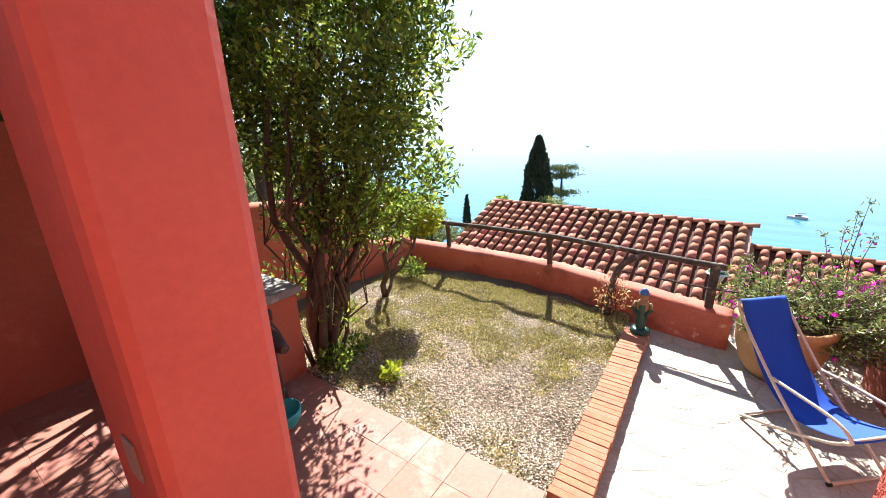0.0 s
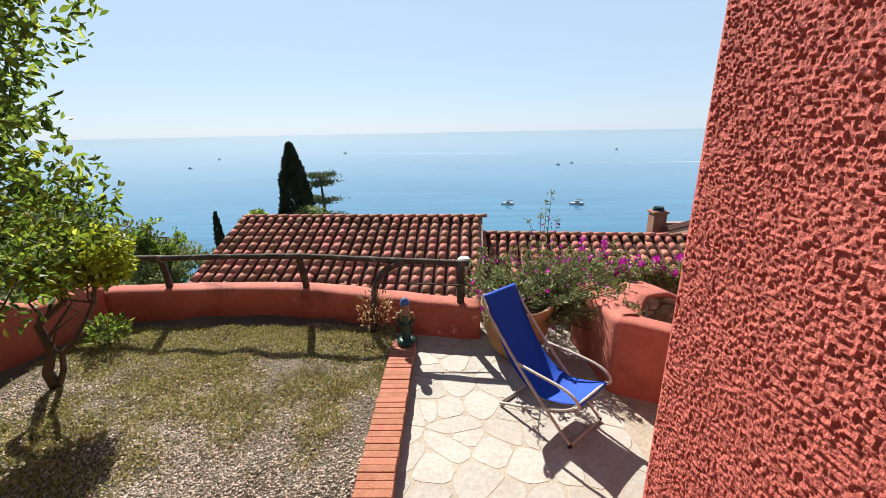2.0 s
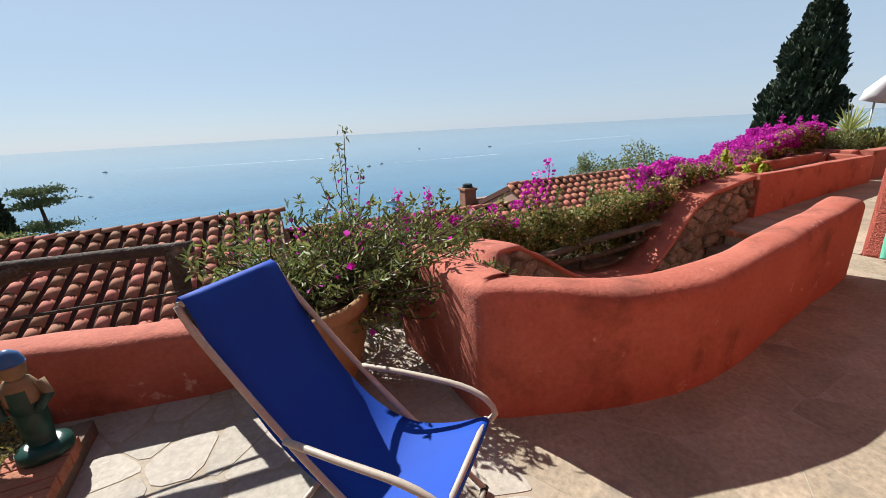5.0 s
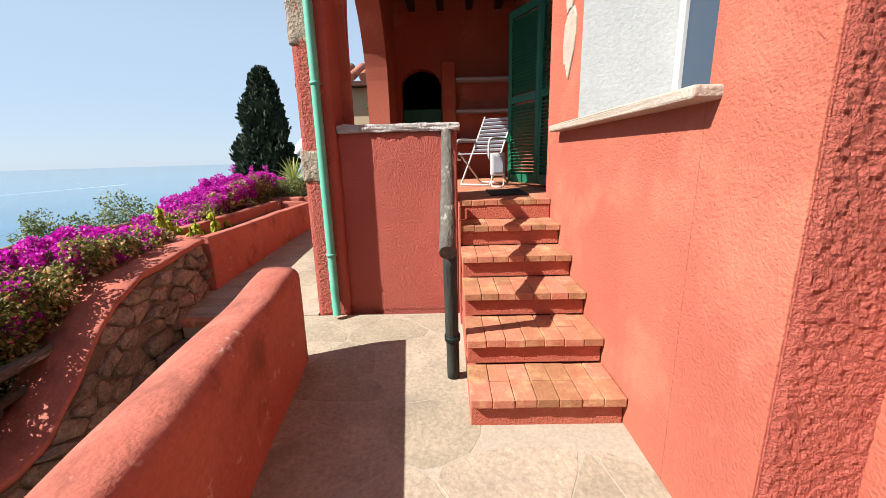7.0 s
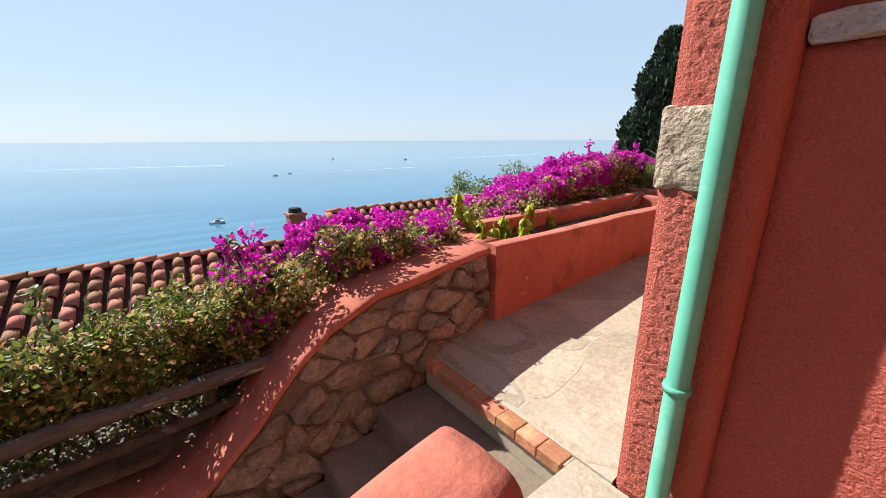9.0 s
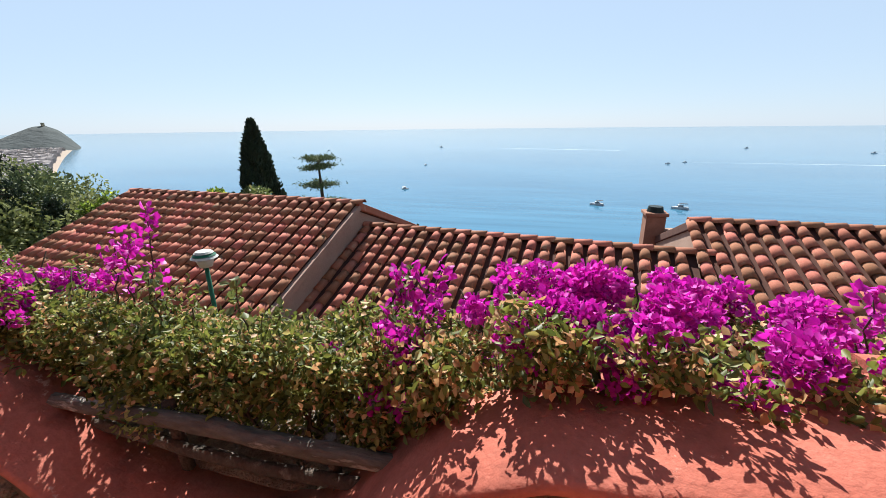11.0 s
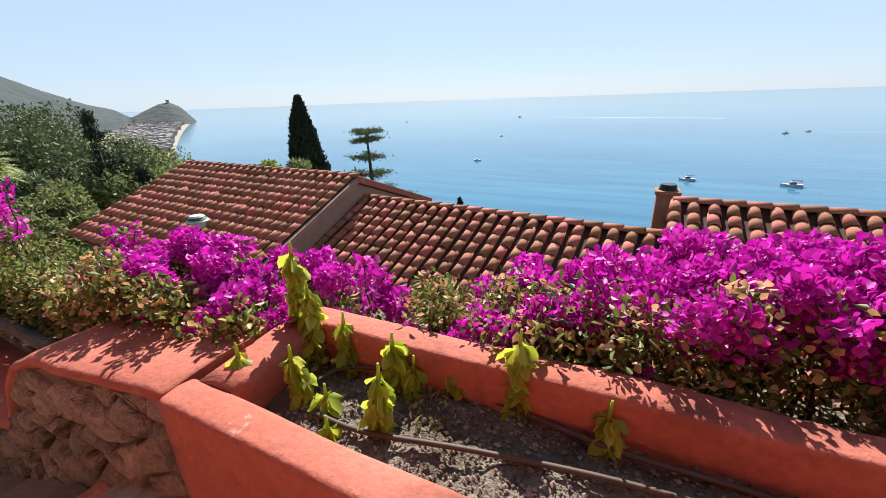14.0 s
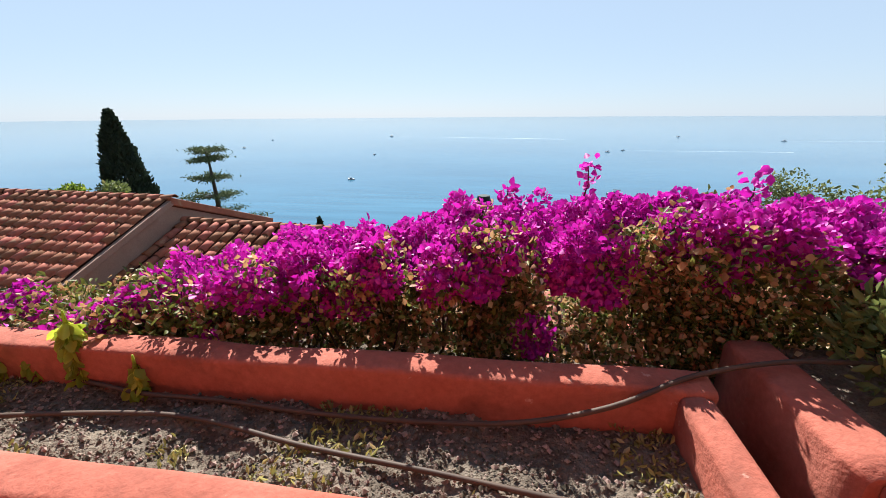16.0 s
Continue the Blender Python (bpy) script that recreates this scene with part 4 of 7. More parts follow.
# ---- kerb, masonry block, stone wall, planters ----
box_block = thing("masonry_block", (-2.95, 2.9, Z_TILE), "red masonry block with a worn grey stone top", "masonry block")
part("block_body", box(bmesh.new(), -3.80, -2.25, 2.68, 3.13, Z_TILE - 0.02, 0.98, 0.02), PLASTER, box_block)
bm = bmesh.new()
box(bm, -3.84, -2.22, 2.65, 3.16, 0.981, 1.06, 0.015)
bmesh.ops.subdivide_edges(bm, edges=list(bm.edges), cuts=4, use_grid_fill=True)
for v in bm.verts:
    v.co += Vector((0.6, 0.6, 0.6)) * 0.015 * noise.noise(v.co * 9)
part("stone_top", bm, OLD_CEMENT, box_block, "grey weathered stone slab", True)

# stone wall beside the descending steps; at its low end it bends round to the parapet
CREST = [(2.2, 0.40), (3.0, 0.46), (3.5, 0.51), (4.0, 0.42), (4.4, 0.20), (4.7, 0.0), (5.0, -0.18), (5.35, -0.28), (5.9, -0.29), (6.09, -0.24), (6.27, -0.07), (6.37, 0.02), (6.46, 0.14), (6.6, 0.285), (6.8, 0.44), (7.1, 0.565), (7.5, 0.605), (8.03, 0.655)]
crest = lambda u: float(np.interp(u, [c[0] for c in CREST], [c[1] for c in CREST]))
BEND_X, BEND_Y, BEND_R = 4.40, 4.95, 1.119


def wall_line(u, out, z):
    """A place on the wall: u along it (x on the straight part), out behind its face, z up."""
    if u >= BEND_X:
        return Vector((u, 6.085 + 0.05 * min(1.0, max(0.0, (u - 7.3) / 0.6)) + out, z))
    a = (BEND_X - u) / BEND_R
    return Vector((BEND_X - (BEND_R + out) * math.sin(a), BEND_Y + (BEND_R + out) * math.cos(a), z))


stone_wall = thing("stone_wall", (6.5, 6.2, -1.5), "rubble stone retaining wall with a red plaster cap", "stone wall", kind="structure")
us = [min(2.8 + 0.05 * k, 8.03) for k in range(106)]
bm = bmesh.new()
rings = [[bm.verts.new(wall_line(u, o, z)) for o, z in ((0.02, -2.6), (0.02, crest(u) - 0.075), (0.06, crest(u) - 0.055))] for u in us]
for a, b in zip(rings, rings[1:]):
    bm.faces.new((a[0], b[0], b[1], a[1]))
    bm.faces.new((a[1], b[1], b[2], a[2]))
part("mortar_face", bm, MORTAR, stone_wall)
bm = bmesh.new()
rings = []
for u in us:
    z = crest(u)
    ring = []
    for o, dz in ((0.035, -0.075), (-0.006, -0.04), (-0.010, -0.014), (0.014, 0.0), (0.10, 0.006), (0.22, 0.008), (0.44, 0.0), (0.45, -0.5)):
        w = 0.008 * noise.noise(Vector((u * 3, o * 6, 4))) + 0.004 * noise.noise(Vector((u * 11, o * 15, 1)))
        ring.append(bm.verts.new(wall_line(u, o + w * 0.6, z + dz + w)))
    rings.append(ring)
for a, b in zip(rings, rings[1:]):
    for k in range(len(a) - 1):
        bm.faces.new((a[k], b[k], b[k + 1], a[k + 1])).smooth = True
bm.faces.new(list(reversed(rings[-1])))
bm.faces.new(rings[0])
part("plaster_cap", bm, PARAPET, stone_wall, "weathered red plaster cap")
rng = random.Random(21)


def rubble(u, z, size_u, size_z, poly):
    """One stone: an uneven outline, worn round at the edge, its face tilted and broken."""
    bm = bmesh.new()
    d = rng.uniform(0.012, 0.060)
    ta, tb = rng.uniform(-0.22, 0.22), rng.uniform(-0.22, 0.22)
    seed = rng.uniform(0, 90)
    rings = []
    for ins, dep in ((0.0, -0.04), (0.0, 0.45), (0.010, 0.78), (0.026, 1.0)):
        ring = []
        for pu, pz in poly:
            r = math.hypot(pu - u, pz - z) or 1
            k = max(0.35, 1 - ins / r)
            qu, qz = u + (pu - u) * k, z + (pz - z) * k
            o = -d * dep if dep > 0 else 0.04
            if dep > 0:
                o += (ta * (qu - u) + tb * (qz - z)) * dep + 0.012 * noise.noise(Vector((qu * 13, qz * 13, seed)))
            ring.append(bm.verts.new(wall_line(qu, 0.02 + o, qz)))
        rings.append(ring)
    n = len(poly)
    for a, b in zip(rings, rings[1:]):
        for k in range(n):
            bm.faces.new((a[k], a[(k + 1) % n], b[(k + 1) % n], b[k])).smooth = True
    mid = bm.verts.new(wall_line(u + rng.uniform(-0.3, 0.3) * size_u, 0.02 - d * rng.uniform(0.95, 1.25), z + rng.uniform(-0.3, 0.3) * size_z))
    for k in range(n):
        bm.faces.new((rings[-1][k], rings[-1][(k + 1) % n], mid)).smooth = rng.random() < 0.75
    part("stone", bm, STONE, stone_wall)


for poly in cells(2.82, 8.02, -2.3 * 1.5, 0.66 * 1.5, 0.235, rng, 0.66):
    poly = [(x, z / 1.5) for x, z in poly]
    cx = sum(p[0] for p in poly) / len(poly)
    cz = sum(p[1] for p in poly) / len(poly)
    if cz > crest(cx) - 0.05 or cz < -1.1 - 0.42 * (7.4 - cx):
        continue
    poly = [(x, min(z, crest(x) - 0.035)) for x, z in poly]
    q = shrink(poly, rng.uniform(0.006, 0.018), 0.16)
    q = [(x + rng.uniform(-0.016, 0.016), z + rng.uniform(-0.012, 0.012)) for x, z in q]
    rubble(cx, cz, 0.12, 0.07, q)

# descending steps between the parapet and the stone wall
dn = thing("stairs_down", (7.0, 5.5, -0.17), "brick-edged steps going down beside the stone wall", "stairs", kind="structure")
for i in range(8):
    x1 = 7.393 - i * 0.36
    part("step", box(bmesh.new(), x1 - 0.38, x1, 4.98, 6.06, -2.6, -0.17 * (i + 1), 0.008), STEP_BROWN, dn)
part("lower_floor", box(bmesh.new(), 2.9, 4.52, 4.98, 6.1, -2.9, -2.2), JOINT, dn)
bm = bmesh.new()
box(bm, 0, 0.105, 0, 0.132, -0.065, 0, 0.006)
me_edge = bpy.data.meshes.new("edge_brick")
bm.to_mesh(me_edge)
bm.free()
me_edge.materials.append(TERRA)
for k in range(8):
    ob = new("edge_brick", me_edge)
    ob.parent = dn
    ob.matrix_parent_inverse = Matrix.Translation(-dn.location)
    ob.matrix_basis = pose(7.375, 4.985 + k * 0.135, 0.001 + 0.002 * (k % 3))

# planter along the walkway
FR = lambda x: 6.095 + 0.0 * x  # front face
BK = lambda x: 6.645 + (x - 8.70) * 0.022  # inner face of the back wall
planter = thing("planter", (9.8, 6.4, 0), "long red masonry planter with dry soil", "planter", kind="structure")
part("planter_front", swept_wall(bmesh.new(), [(x, FR(x), 0.665 + 0.008 * math.sin(x * 2)) for x in (8.055, 8.4, 9.2, 10.0, 10.8, 11.49)], -0.3, 0.14, 0.026, 0.008), PARAPET, planter)
part("planter_back", swept_wall(bmesh.new(), [(x, BK(x), 0.70 + 0.006 * math.sin(x * 3)) for x in (8.10, 8.6, 9.4, 10.2, 11.0, 11.50)], -0.3, 0.13, 0.022, 0.008), PARAPET, planter)
part("planter_end", swept_wall(bmesh.new(), [(8.25, FR(8.15) + 0.138, 0.662), (8.24, 6.45, 0.665), (8.24, BK(8.2) + 0.02, 0.675)], -0.3, 0.185, 0.028, 0.006), PARAPET, planter)
part("planter_end_far", swept_wall(bmesh.new(), [(11.495, FR(11.5) + 0.136, 0.662), (11.495, 6.45, 0.67), (11.495, BK(11.5) + 0.02, 0.68)], -0.3, 0.11, 0.025, 0.006), PARAPET, planter)
bm = bmesh.new()
NX, NY = 130, 26
g = []
for i in range(NX + 1):
    x = 8.16 + (11.42 - 8.16) * i / NX
    row = []
    for j in range(NY + 1):
        y = FR(x) + 0.12 + (BK(x) + 0.02 - FR(x) - 0.12) * j / NY
        z = 0.52 + 0.030 * noise.noise(Vector((x * 4, y * 4, 0))) + 0.018 * noise.noise(Vector((x * 14, y * 14, 1))) + 0.012 * noise.noise(Vector((x * 38, y * 38, 2)))
        row.append(bm.verts.new((x, y, z)))
    g.append(row)
for i in range(NX):
    for j in range(NY):
        bm.faces.new((g[i][j], g[i + 1][j], g[i + 1][j + 1], g[i][j + 1])).smooth = True
part("soil", bm, SOIL, planter, "dry crumbly soil")
pl2 = thing("planter_far", (12.8, 6.5, 0), "red masonry planter further along the walkway", "planter", kind="structure")
part("planter_front", swept_wall(bmesh.new(), [(11.70, 6.20, 0.72), (12.6, 6.10, 0.74), (13.6, 5.95, 0.75)], -0.3, 0.20, 0.03, 0.008), PARAPET, pl2)
part("planter_side", swept_wall(bmesh.new(), [(11.87, 6.41, 0.72), (11.86, 6.7, 0.72), (11.86, 7.05, 0.71)], -0.3, 0.18, 0.03, 0.006), PARAPET, pl2)
part("soil", box(bmesh.new(), 11.85, 13.7, 6.30, 7.2, 0.2, 0.62, 0.03), SOIL, pl2)
structure(part("flower_bed", box(bmesh.new(), 2.6, 14.0, 6.50, 7.32, -2.0, -0.27, 0.04), SOIL), "narrow flower bed behind the walls", "flower bed")
structure(part("flower_bed_upper", box(bmesh.new(), 8.0, 13.8, 7.05, 7.40, -2.0, 0.35, 0.04), SOIL), "raised flower bed behind the planter", "flower bed")

# soil crumbs and leaf litter on the planter soil
rng_n = np.random.default_rng(12)
n = 4200
cx = rng_n.uniform(8.3, 11.36, n)
cy = np.array([FR(x) + 0.20 for x in cx]) + rng_n.uniform(0, 1, n) * 0.40
verts, faces = [], []
for x, y in zip(cx, cy):
    s = 0.004 + 0.010 * rng_n.random() ** 3
    z = 0.52 + 0.030 * noise.noise(Vector((x * 4, y * 4, 0))) + 0.018 * noise.noise(Vector((x * 14, y * 14, 1))) + 0.006
    b = len(verts)
    for dx, dy, dz in ((1, 0, 0), (0, 1, 0), (-1, 0, 0), (0, -1, 0), (0, 0, 1), (0, 0, -1)):
        verts.append((x + dx * s * rng_n.uniform(0.6, 1.3), y + dy * s * rng_n.uniform(0.6, 1.3), z + dz * s * 0.7))
    for f in ((0, 1, 4), (1, 2, 4), (2, 3, 4), (3, 0, 4), (1, 0, 5), (2, 1, 5), (3, 2, 5), (0, 3, 5)):
        faces.append(tuple(b + k for k in f))
tagged(mesh_part("soil_crumbs", from_data(verts, faces), CRUMB), "small pale stones and crumbs on dry soil", "pebbles", kind="stuff")

# gravel and weeds of the garden
rng_n = np.random.default_rng(4)
n = 90000
gx = rng_n.uniform(-3.3, 0.24, n)
gy = 3.10 + 3.1 * rng_n.random(n) ** 1.15
keep = np.array([noise.noise(Vector((x * 1.1, y * 1.1, 7))) + 0.55 - 0.22 * (y - 3.1) + rng_n.uniform(-0.35, 0.35) > 0.0 for x, y in zip(gx, gy)])
gx, gy = gx[keep], gy[keep]
n = len(gx)
gz = np.array([Z_GARDEN + 0.035 * noise.noise(Vector(((x + 4.2) / 4.45 * 60 * 0.22, (y - 3.1) / 3.6 * 46 * 0.22, 0))) - 0.02 * (y - 3.1) / 3.6 for x, y in zip(gx, gy)])
s = 0.004 + 0.010 * rng_n.random(n) ** 2.5
base = np.array([(1, 0, 0), (0, 1, 0), (-1, 0, 0), (0, -1, 0), (0, 0, 0.7), (0, 0, -0.7)], float)
v = base[None] * s[:, None, None] * rng_n.uniform(0.7, 1.3, (n, 6, 1)) + np.stack([gx, gy, gz + s * 0.3], 1)[:, None]
tri = np.array([(0, 1, 4), (1, 2, 4), (2, 3, 4), (3, 0, 4), (1, 0, 5), (2, 1, 5), (3, 2, 5), (0, 3, 5)])
f = (np.arange(n)[:, None, None] * 6 + tri[None]).reshape(-1, 3)
me = bpy.data.meshes.new("gravel")
me.vertices.add(n * 6)
me.vertices.foreach_set("co", v.reshape(-1))
me.loops.add(len(f) * 3)
me.loops.foreach_set("vertex_index", f.reshape(-1).astype(np.int32))
me.polygons.add(len(f))
me.polygons.foreach_set("loop_start", np.arange(len(f), dtype=np.int32) * 3)
me.update(calc_edges=True)
tagged(mesh_part("gravel", me, PEBBLE), "pale grey gravel spread over the garden", "gravel", kind="stuff")


def garden_z(x, y):
    return Z_GARDEN + 0.035 * noise.noise(Vector(((x + 4.2) / 4.45 * 13.2, (y - 3.1) / 3.6 * 10.12, 0))) - 0.02 * (y - 3.1) / 3.6


pts = []
while len(pts) < 60000:
    x, y = rng_n.uniform(-3.5, 0.24), rng_n.uniform(3.12, 6.15)
    d = noise.noise(Vector((x * 0.9, y * 0.9, 3))) + 0.5 * noise.noise(Vector((x * 3.1, y * 3.1, 5))) + 0.17 * (y - 4.1)
    if d + rng_n.uniform(-0.25, 0.25) > 0.02:
        pts.append((x, y, garden_z(x, y)))
tagged(mesh_part("dry_grass", leaf_mesh(pts, 0.033, rng_n, up=0.45, aspect=0.28), LEAF_GRASS), "short dry grass and weeds in the gravel", "grass", kind="stuff")

# kerb of bricks between garden and patio
kerb = thing("kerb", (0.38, 4.3, 0), "terracotta brick kerb along the garden", "kerb", kind="structure")
part("kerb_core", box(bmesh.new(), 0.262, 0.498, 3.10, 5.92, -0.2, 0.085), MORTAR, kerb)
bm = bmesh.new()
box(bm, 0.25, 0.51, 0.001, 0.063, 0.07, 0.138, 0.005)
me_k = bpy.data.meshes.new("kerb_brick")
bm.to_mesh(me_k)
bm.free()
me_k.materials.append(KERB_CLAY)
rng = random.Random(14)
for k in range(40):
    ob = new("kerb_brick", me_k)
    ob.parent = kerb
    ob.matrix_parent_inverse = Matrix.Translation(-kerb.location)
    ob.matrix_basis = pose(rng.uniform(-0.004, 0.004), 3.10 + k * 0.0655, rng.uniform(-0.004, 0.003), 0, 0, rng.uniform(-0.6, 0.6))

# floor tiles of the shaded terrace
tiles = bpy.data.objects["floor_tile_terrace"]
bm = bmesh.new()
box(bm, 0.001, 0.305, 0.001, 0.305, -0.02, 0, 0.002)
me_t = bpy.data.meshes.new("floor_tile")
bm.to_mesh(me_t)
bm.free()
me_t.materials.append(TILE_FLOOR)
for i in range(15):
    for j in range(14):
        x, y = 0.245 - (i + 1) * 0.306, 3.095 - (j + 1) * 0.306
        if (-0.9 < x < -0.65 and 1.4 < y < 1.6) or (x > -0.35 and y < 1.3):
            continue
        ob = new("floor_tile", me_t)
        ob.parent = tiles
        ob.matrix_basis = pose(x, y, Z_TILE + rng.uniform(-0.002, 0.002))

# crazy paving of the patio, worn smoother towards the stairs
patio = bpy.data.objects["floor_patio"]
rng = random.Random(33)
for poly in cells(0.52, 2.76, 2.3, 6.0, 0.29, rng, 0.62) + cells(2.76, 7.45, 2.3, 6.0, 0.46, rng, 0.60):
    cx, cy = sum(p[0] for p in poly) / len(poly), sum(p[1] for p in poly) / len(poly)
    if (cy > 4.90 and cx > 2.75) or (cx > 5.80 and cy < 3.45) or cy < 2.35:
        continue
    poly = [(x, min(y, 4.965 if cx > 2.75 else 6.05)) for x, y in poly]
    near = cx < 2.9
    q = shrink(poly, rng.uniform(0.005, 0.014) if near else rng.uniform(0.003, 0.009), 0.20)
    bm = bmesh.new()
    prism(bm, q, -0.03, (-0.0035 if near else -0.0045) + rng.uniform(-0.0006, 0.0006), None, 0.002)
    bmesh.ops.recalc_face_normals(bm, faces=list(bm.faces))
    part("flagstone", bm, FLAG if near else FLOOR_EAST, patio)
walkway = bpy.data.objects["floor_walkway"]
for poly in cells(7.48, 13.8, 4.80, 6.15, 0.50, rng, 0.58):
    bm = bmesh.new()
    prism(bm, shrink(poly, rng.uniform(0.003, 0.009), 0.20), -0.03, -0.0045 + rng.uniform(-0.0006, 0.0006), None, 0.002)
    bmesh.ops.recalc_face_normals(bm, faces=list(bm.faces))
    for v in bm.verts:
        v.co.z += walk_z(v.co.x)
    part("flagstone", bm, FLOOR_EAST, walkway)

# ---- neighbouring roofs below the terrace ----
def cover_tile_mesh(length=0.44, r0=0.118, r1=0.098, sides=7):
    """A tapered half-barrel tile with a visible rim; local y runs down the slope."""
    bm = bmesh.new()
    th = 0.014
    rows = []
    for y, r, lift in ((0, r1, 0.0), (length, r0, 0.012)):
        for rr in (r, r - th):
            rows.append([bm.verts.new((-rr * math.cos(math.pi * k / sides), y, rr * 0.86 * math.sin(math.pi * k / sides) + lift)) for k in range(sides + 1)])
    a_out, a_in, b_out, b_in = rows
    for k in range(sides):
        bm.faces.new((a_out[k], b_out[k], b_out[k + 1], a_out[k + 1])).smooth = True
        bm.faces.new((b_out[k], b_in[k], b_in[k + 1], b_out[k + 1]))
        bm.faces.new((a_out[k + 1], a_in[k + 1], a_in[k], a_out[k]))
    bmesh.ops.recalc_face_normals(bm, faces=list(bm.faces))
    me = bpy.data.meshes.new("roof_tile")
    bm.to_mesh(me)
    bm.free()
    me.materials.append(ROOF_TILE)
    return me


TILE_ME = cover_tile_mesh()


def tiled_roof(parent, origin, turn, length, slope_len, pitch, pitch_back=None, spacing=0.335, row=0.36, limit=300, seed=1, back_len=None):
    """Front slope of barrel tiles over channels, a ridge row, and a plain back slope. u runs along the ridge, v down the slope."""
    rng = random.Random(seed)
    base = Matrix.Translation(origin) @ Matrix.Rotation(radians(turn), 4, "Z")
    front = base @ Matrix.Rotation(radians(180), 4, "Z") @ Matrix.Rotation(radians(-pitch), 4, "X")
    # in this frame -x runs along the ridge, +y down the front slope, +z off the roof
    bm = bmesh.new()
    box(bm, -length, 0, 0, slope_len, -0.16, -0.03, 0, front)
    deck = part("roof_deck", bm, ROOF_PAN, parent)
    cols = int(length / spacing)
    bm = bmesh.new()
    prof = []
    for k in range(cols * 6 + 1):
        u = k / 6 * spacing
        prof.append((-u, 0.028 * math.cos(2 * math.pi * u / spacing) - 0.012))
    a = [bm.verts.new(front @ Vector((u, 0, z))) for u, z in prof]
    b = [bm.verts.new(front @ Vector((u, slope_len + 0.06, z))) for u, z in prof]
    for k in range(len(prof) - 1):
        bm.faces.new((a[k], a[k + 1], b[k + 1], b[k])).smooth = True
    # channels carry the painted shade between the tile rows
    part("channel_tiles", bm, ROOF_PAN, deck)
    rows_n = int(slope_len / row)
    spots = []
    for i in range(cols + 1):
        for j in range(rows_n + 1):
            spots.append((j, i))
    spots.sort(key=lambda s: (s[0], s[1]))
    verts, faces = [], []
    tv = [v.co.copy() for v in TILE_ME.vertices]
    tf = [tuple(p.vertices) for p in TILE_ME.polygons]
    for n, (j, i) in enumerate(spots):
        m = front @ pose(-i * spacing + rng.uniform(-0.012, 0.012), j * row - 0.03 + rng.uniform(-0.015, 0.015), 0.012 + rng.uniform(-0.004, 0.008), 0, 0, rng.uniform(-2.0, 2.0))
        if n < limit:
            ob = new("roof_tile", TILE_ME)
            ob.parent = deck
            roof_spots.append((ob, m))
        else:
            o = len(verts)
            verts += [m @ v for v in tv]
            faces += [tuple(o + k for k in f) for f in tf]
    if verts:
        tagged(mesh_part("roof_tiles_joined", from_data(verts, faces), ROOF_TILE_JOINED, deck, "", True), kind="stuff")
    # ridge
    rng2 = random.Random(seed + 9)
    for k in range(int(length / 0.40) + 1):
        m = base @ pose(k * 0.40 - 0.05, 0, 0.035, 0, 0, -90 + rng2.uniform(-2, 2))
        ob = new("ridge_tile", TILE_ME)
        ob.parent = deck
        roof_spots.append((ob, m))
    pb = pitch_back or pitch
    bl = back_len or slope_len
    back = base @ Matrix.Rotation(radians(-pb), 4, "X")
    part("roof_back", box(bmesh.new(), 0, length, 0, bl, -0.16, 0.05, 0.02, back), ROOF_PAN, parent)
    return base


roof_spots = []


def settle_tiles():
    """Set each tile's own matrix against its parents'."""
    bpy.context.view_layer.update()
    for ob, m in roof_spots:
        ob.matrix_parent_inverse = ob.parent.matrix_world.inverted()
        ob.matrix_basis = m


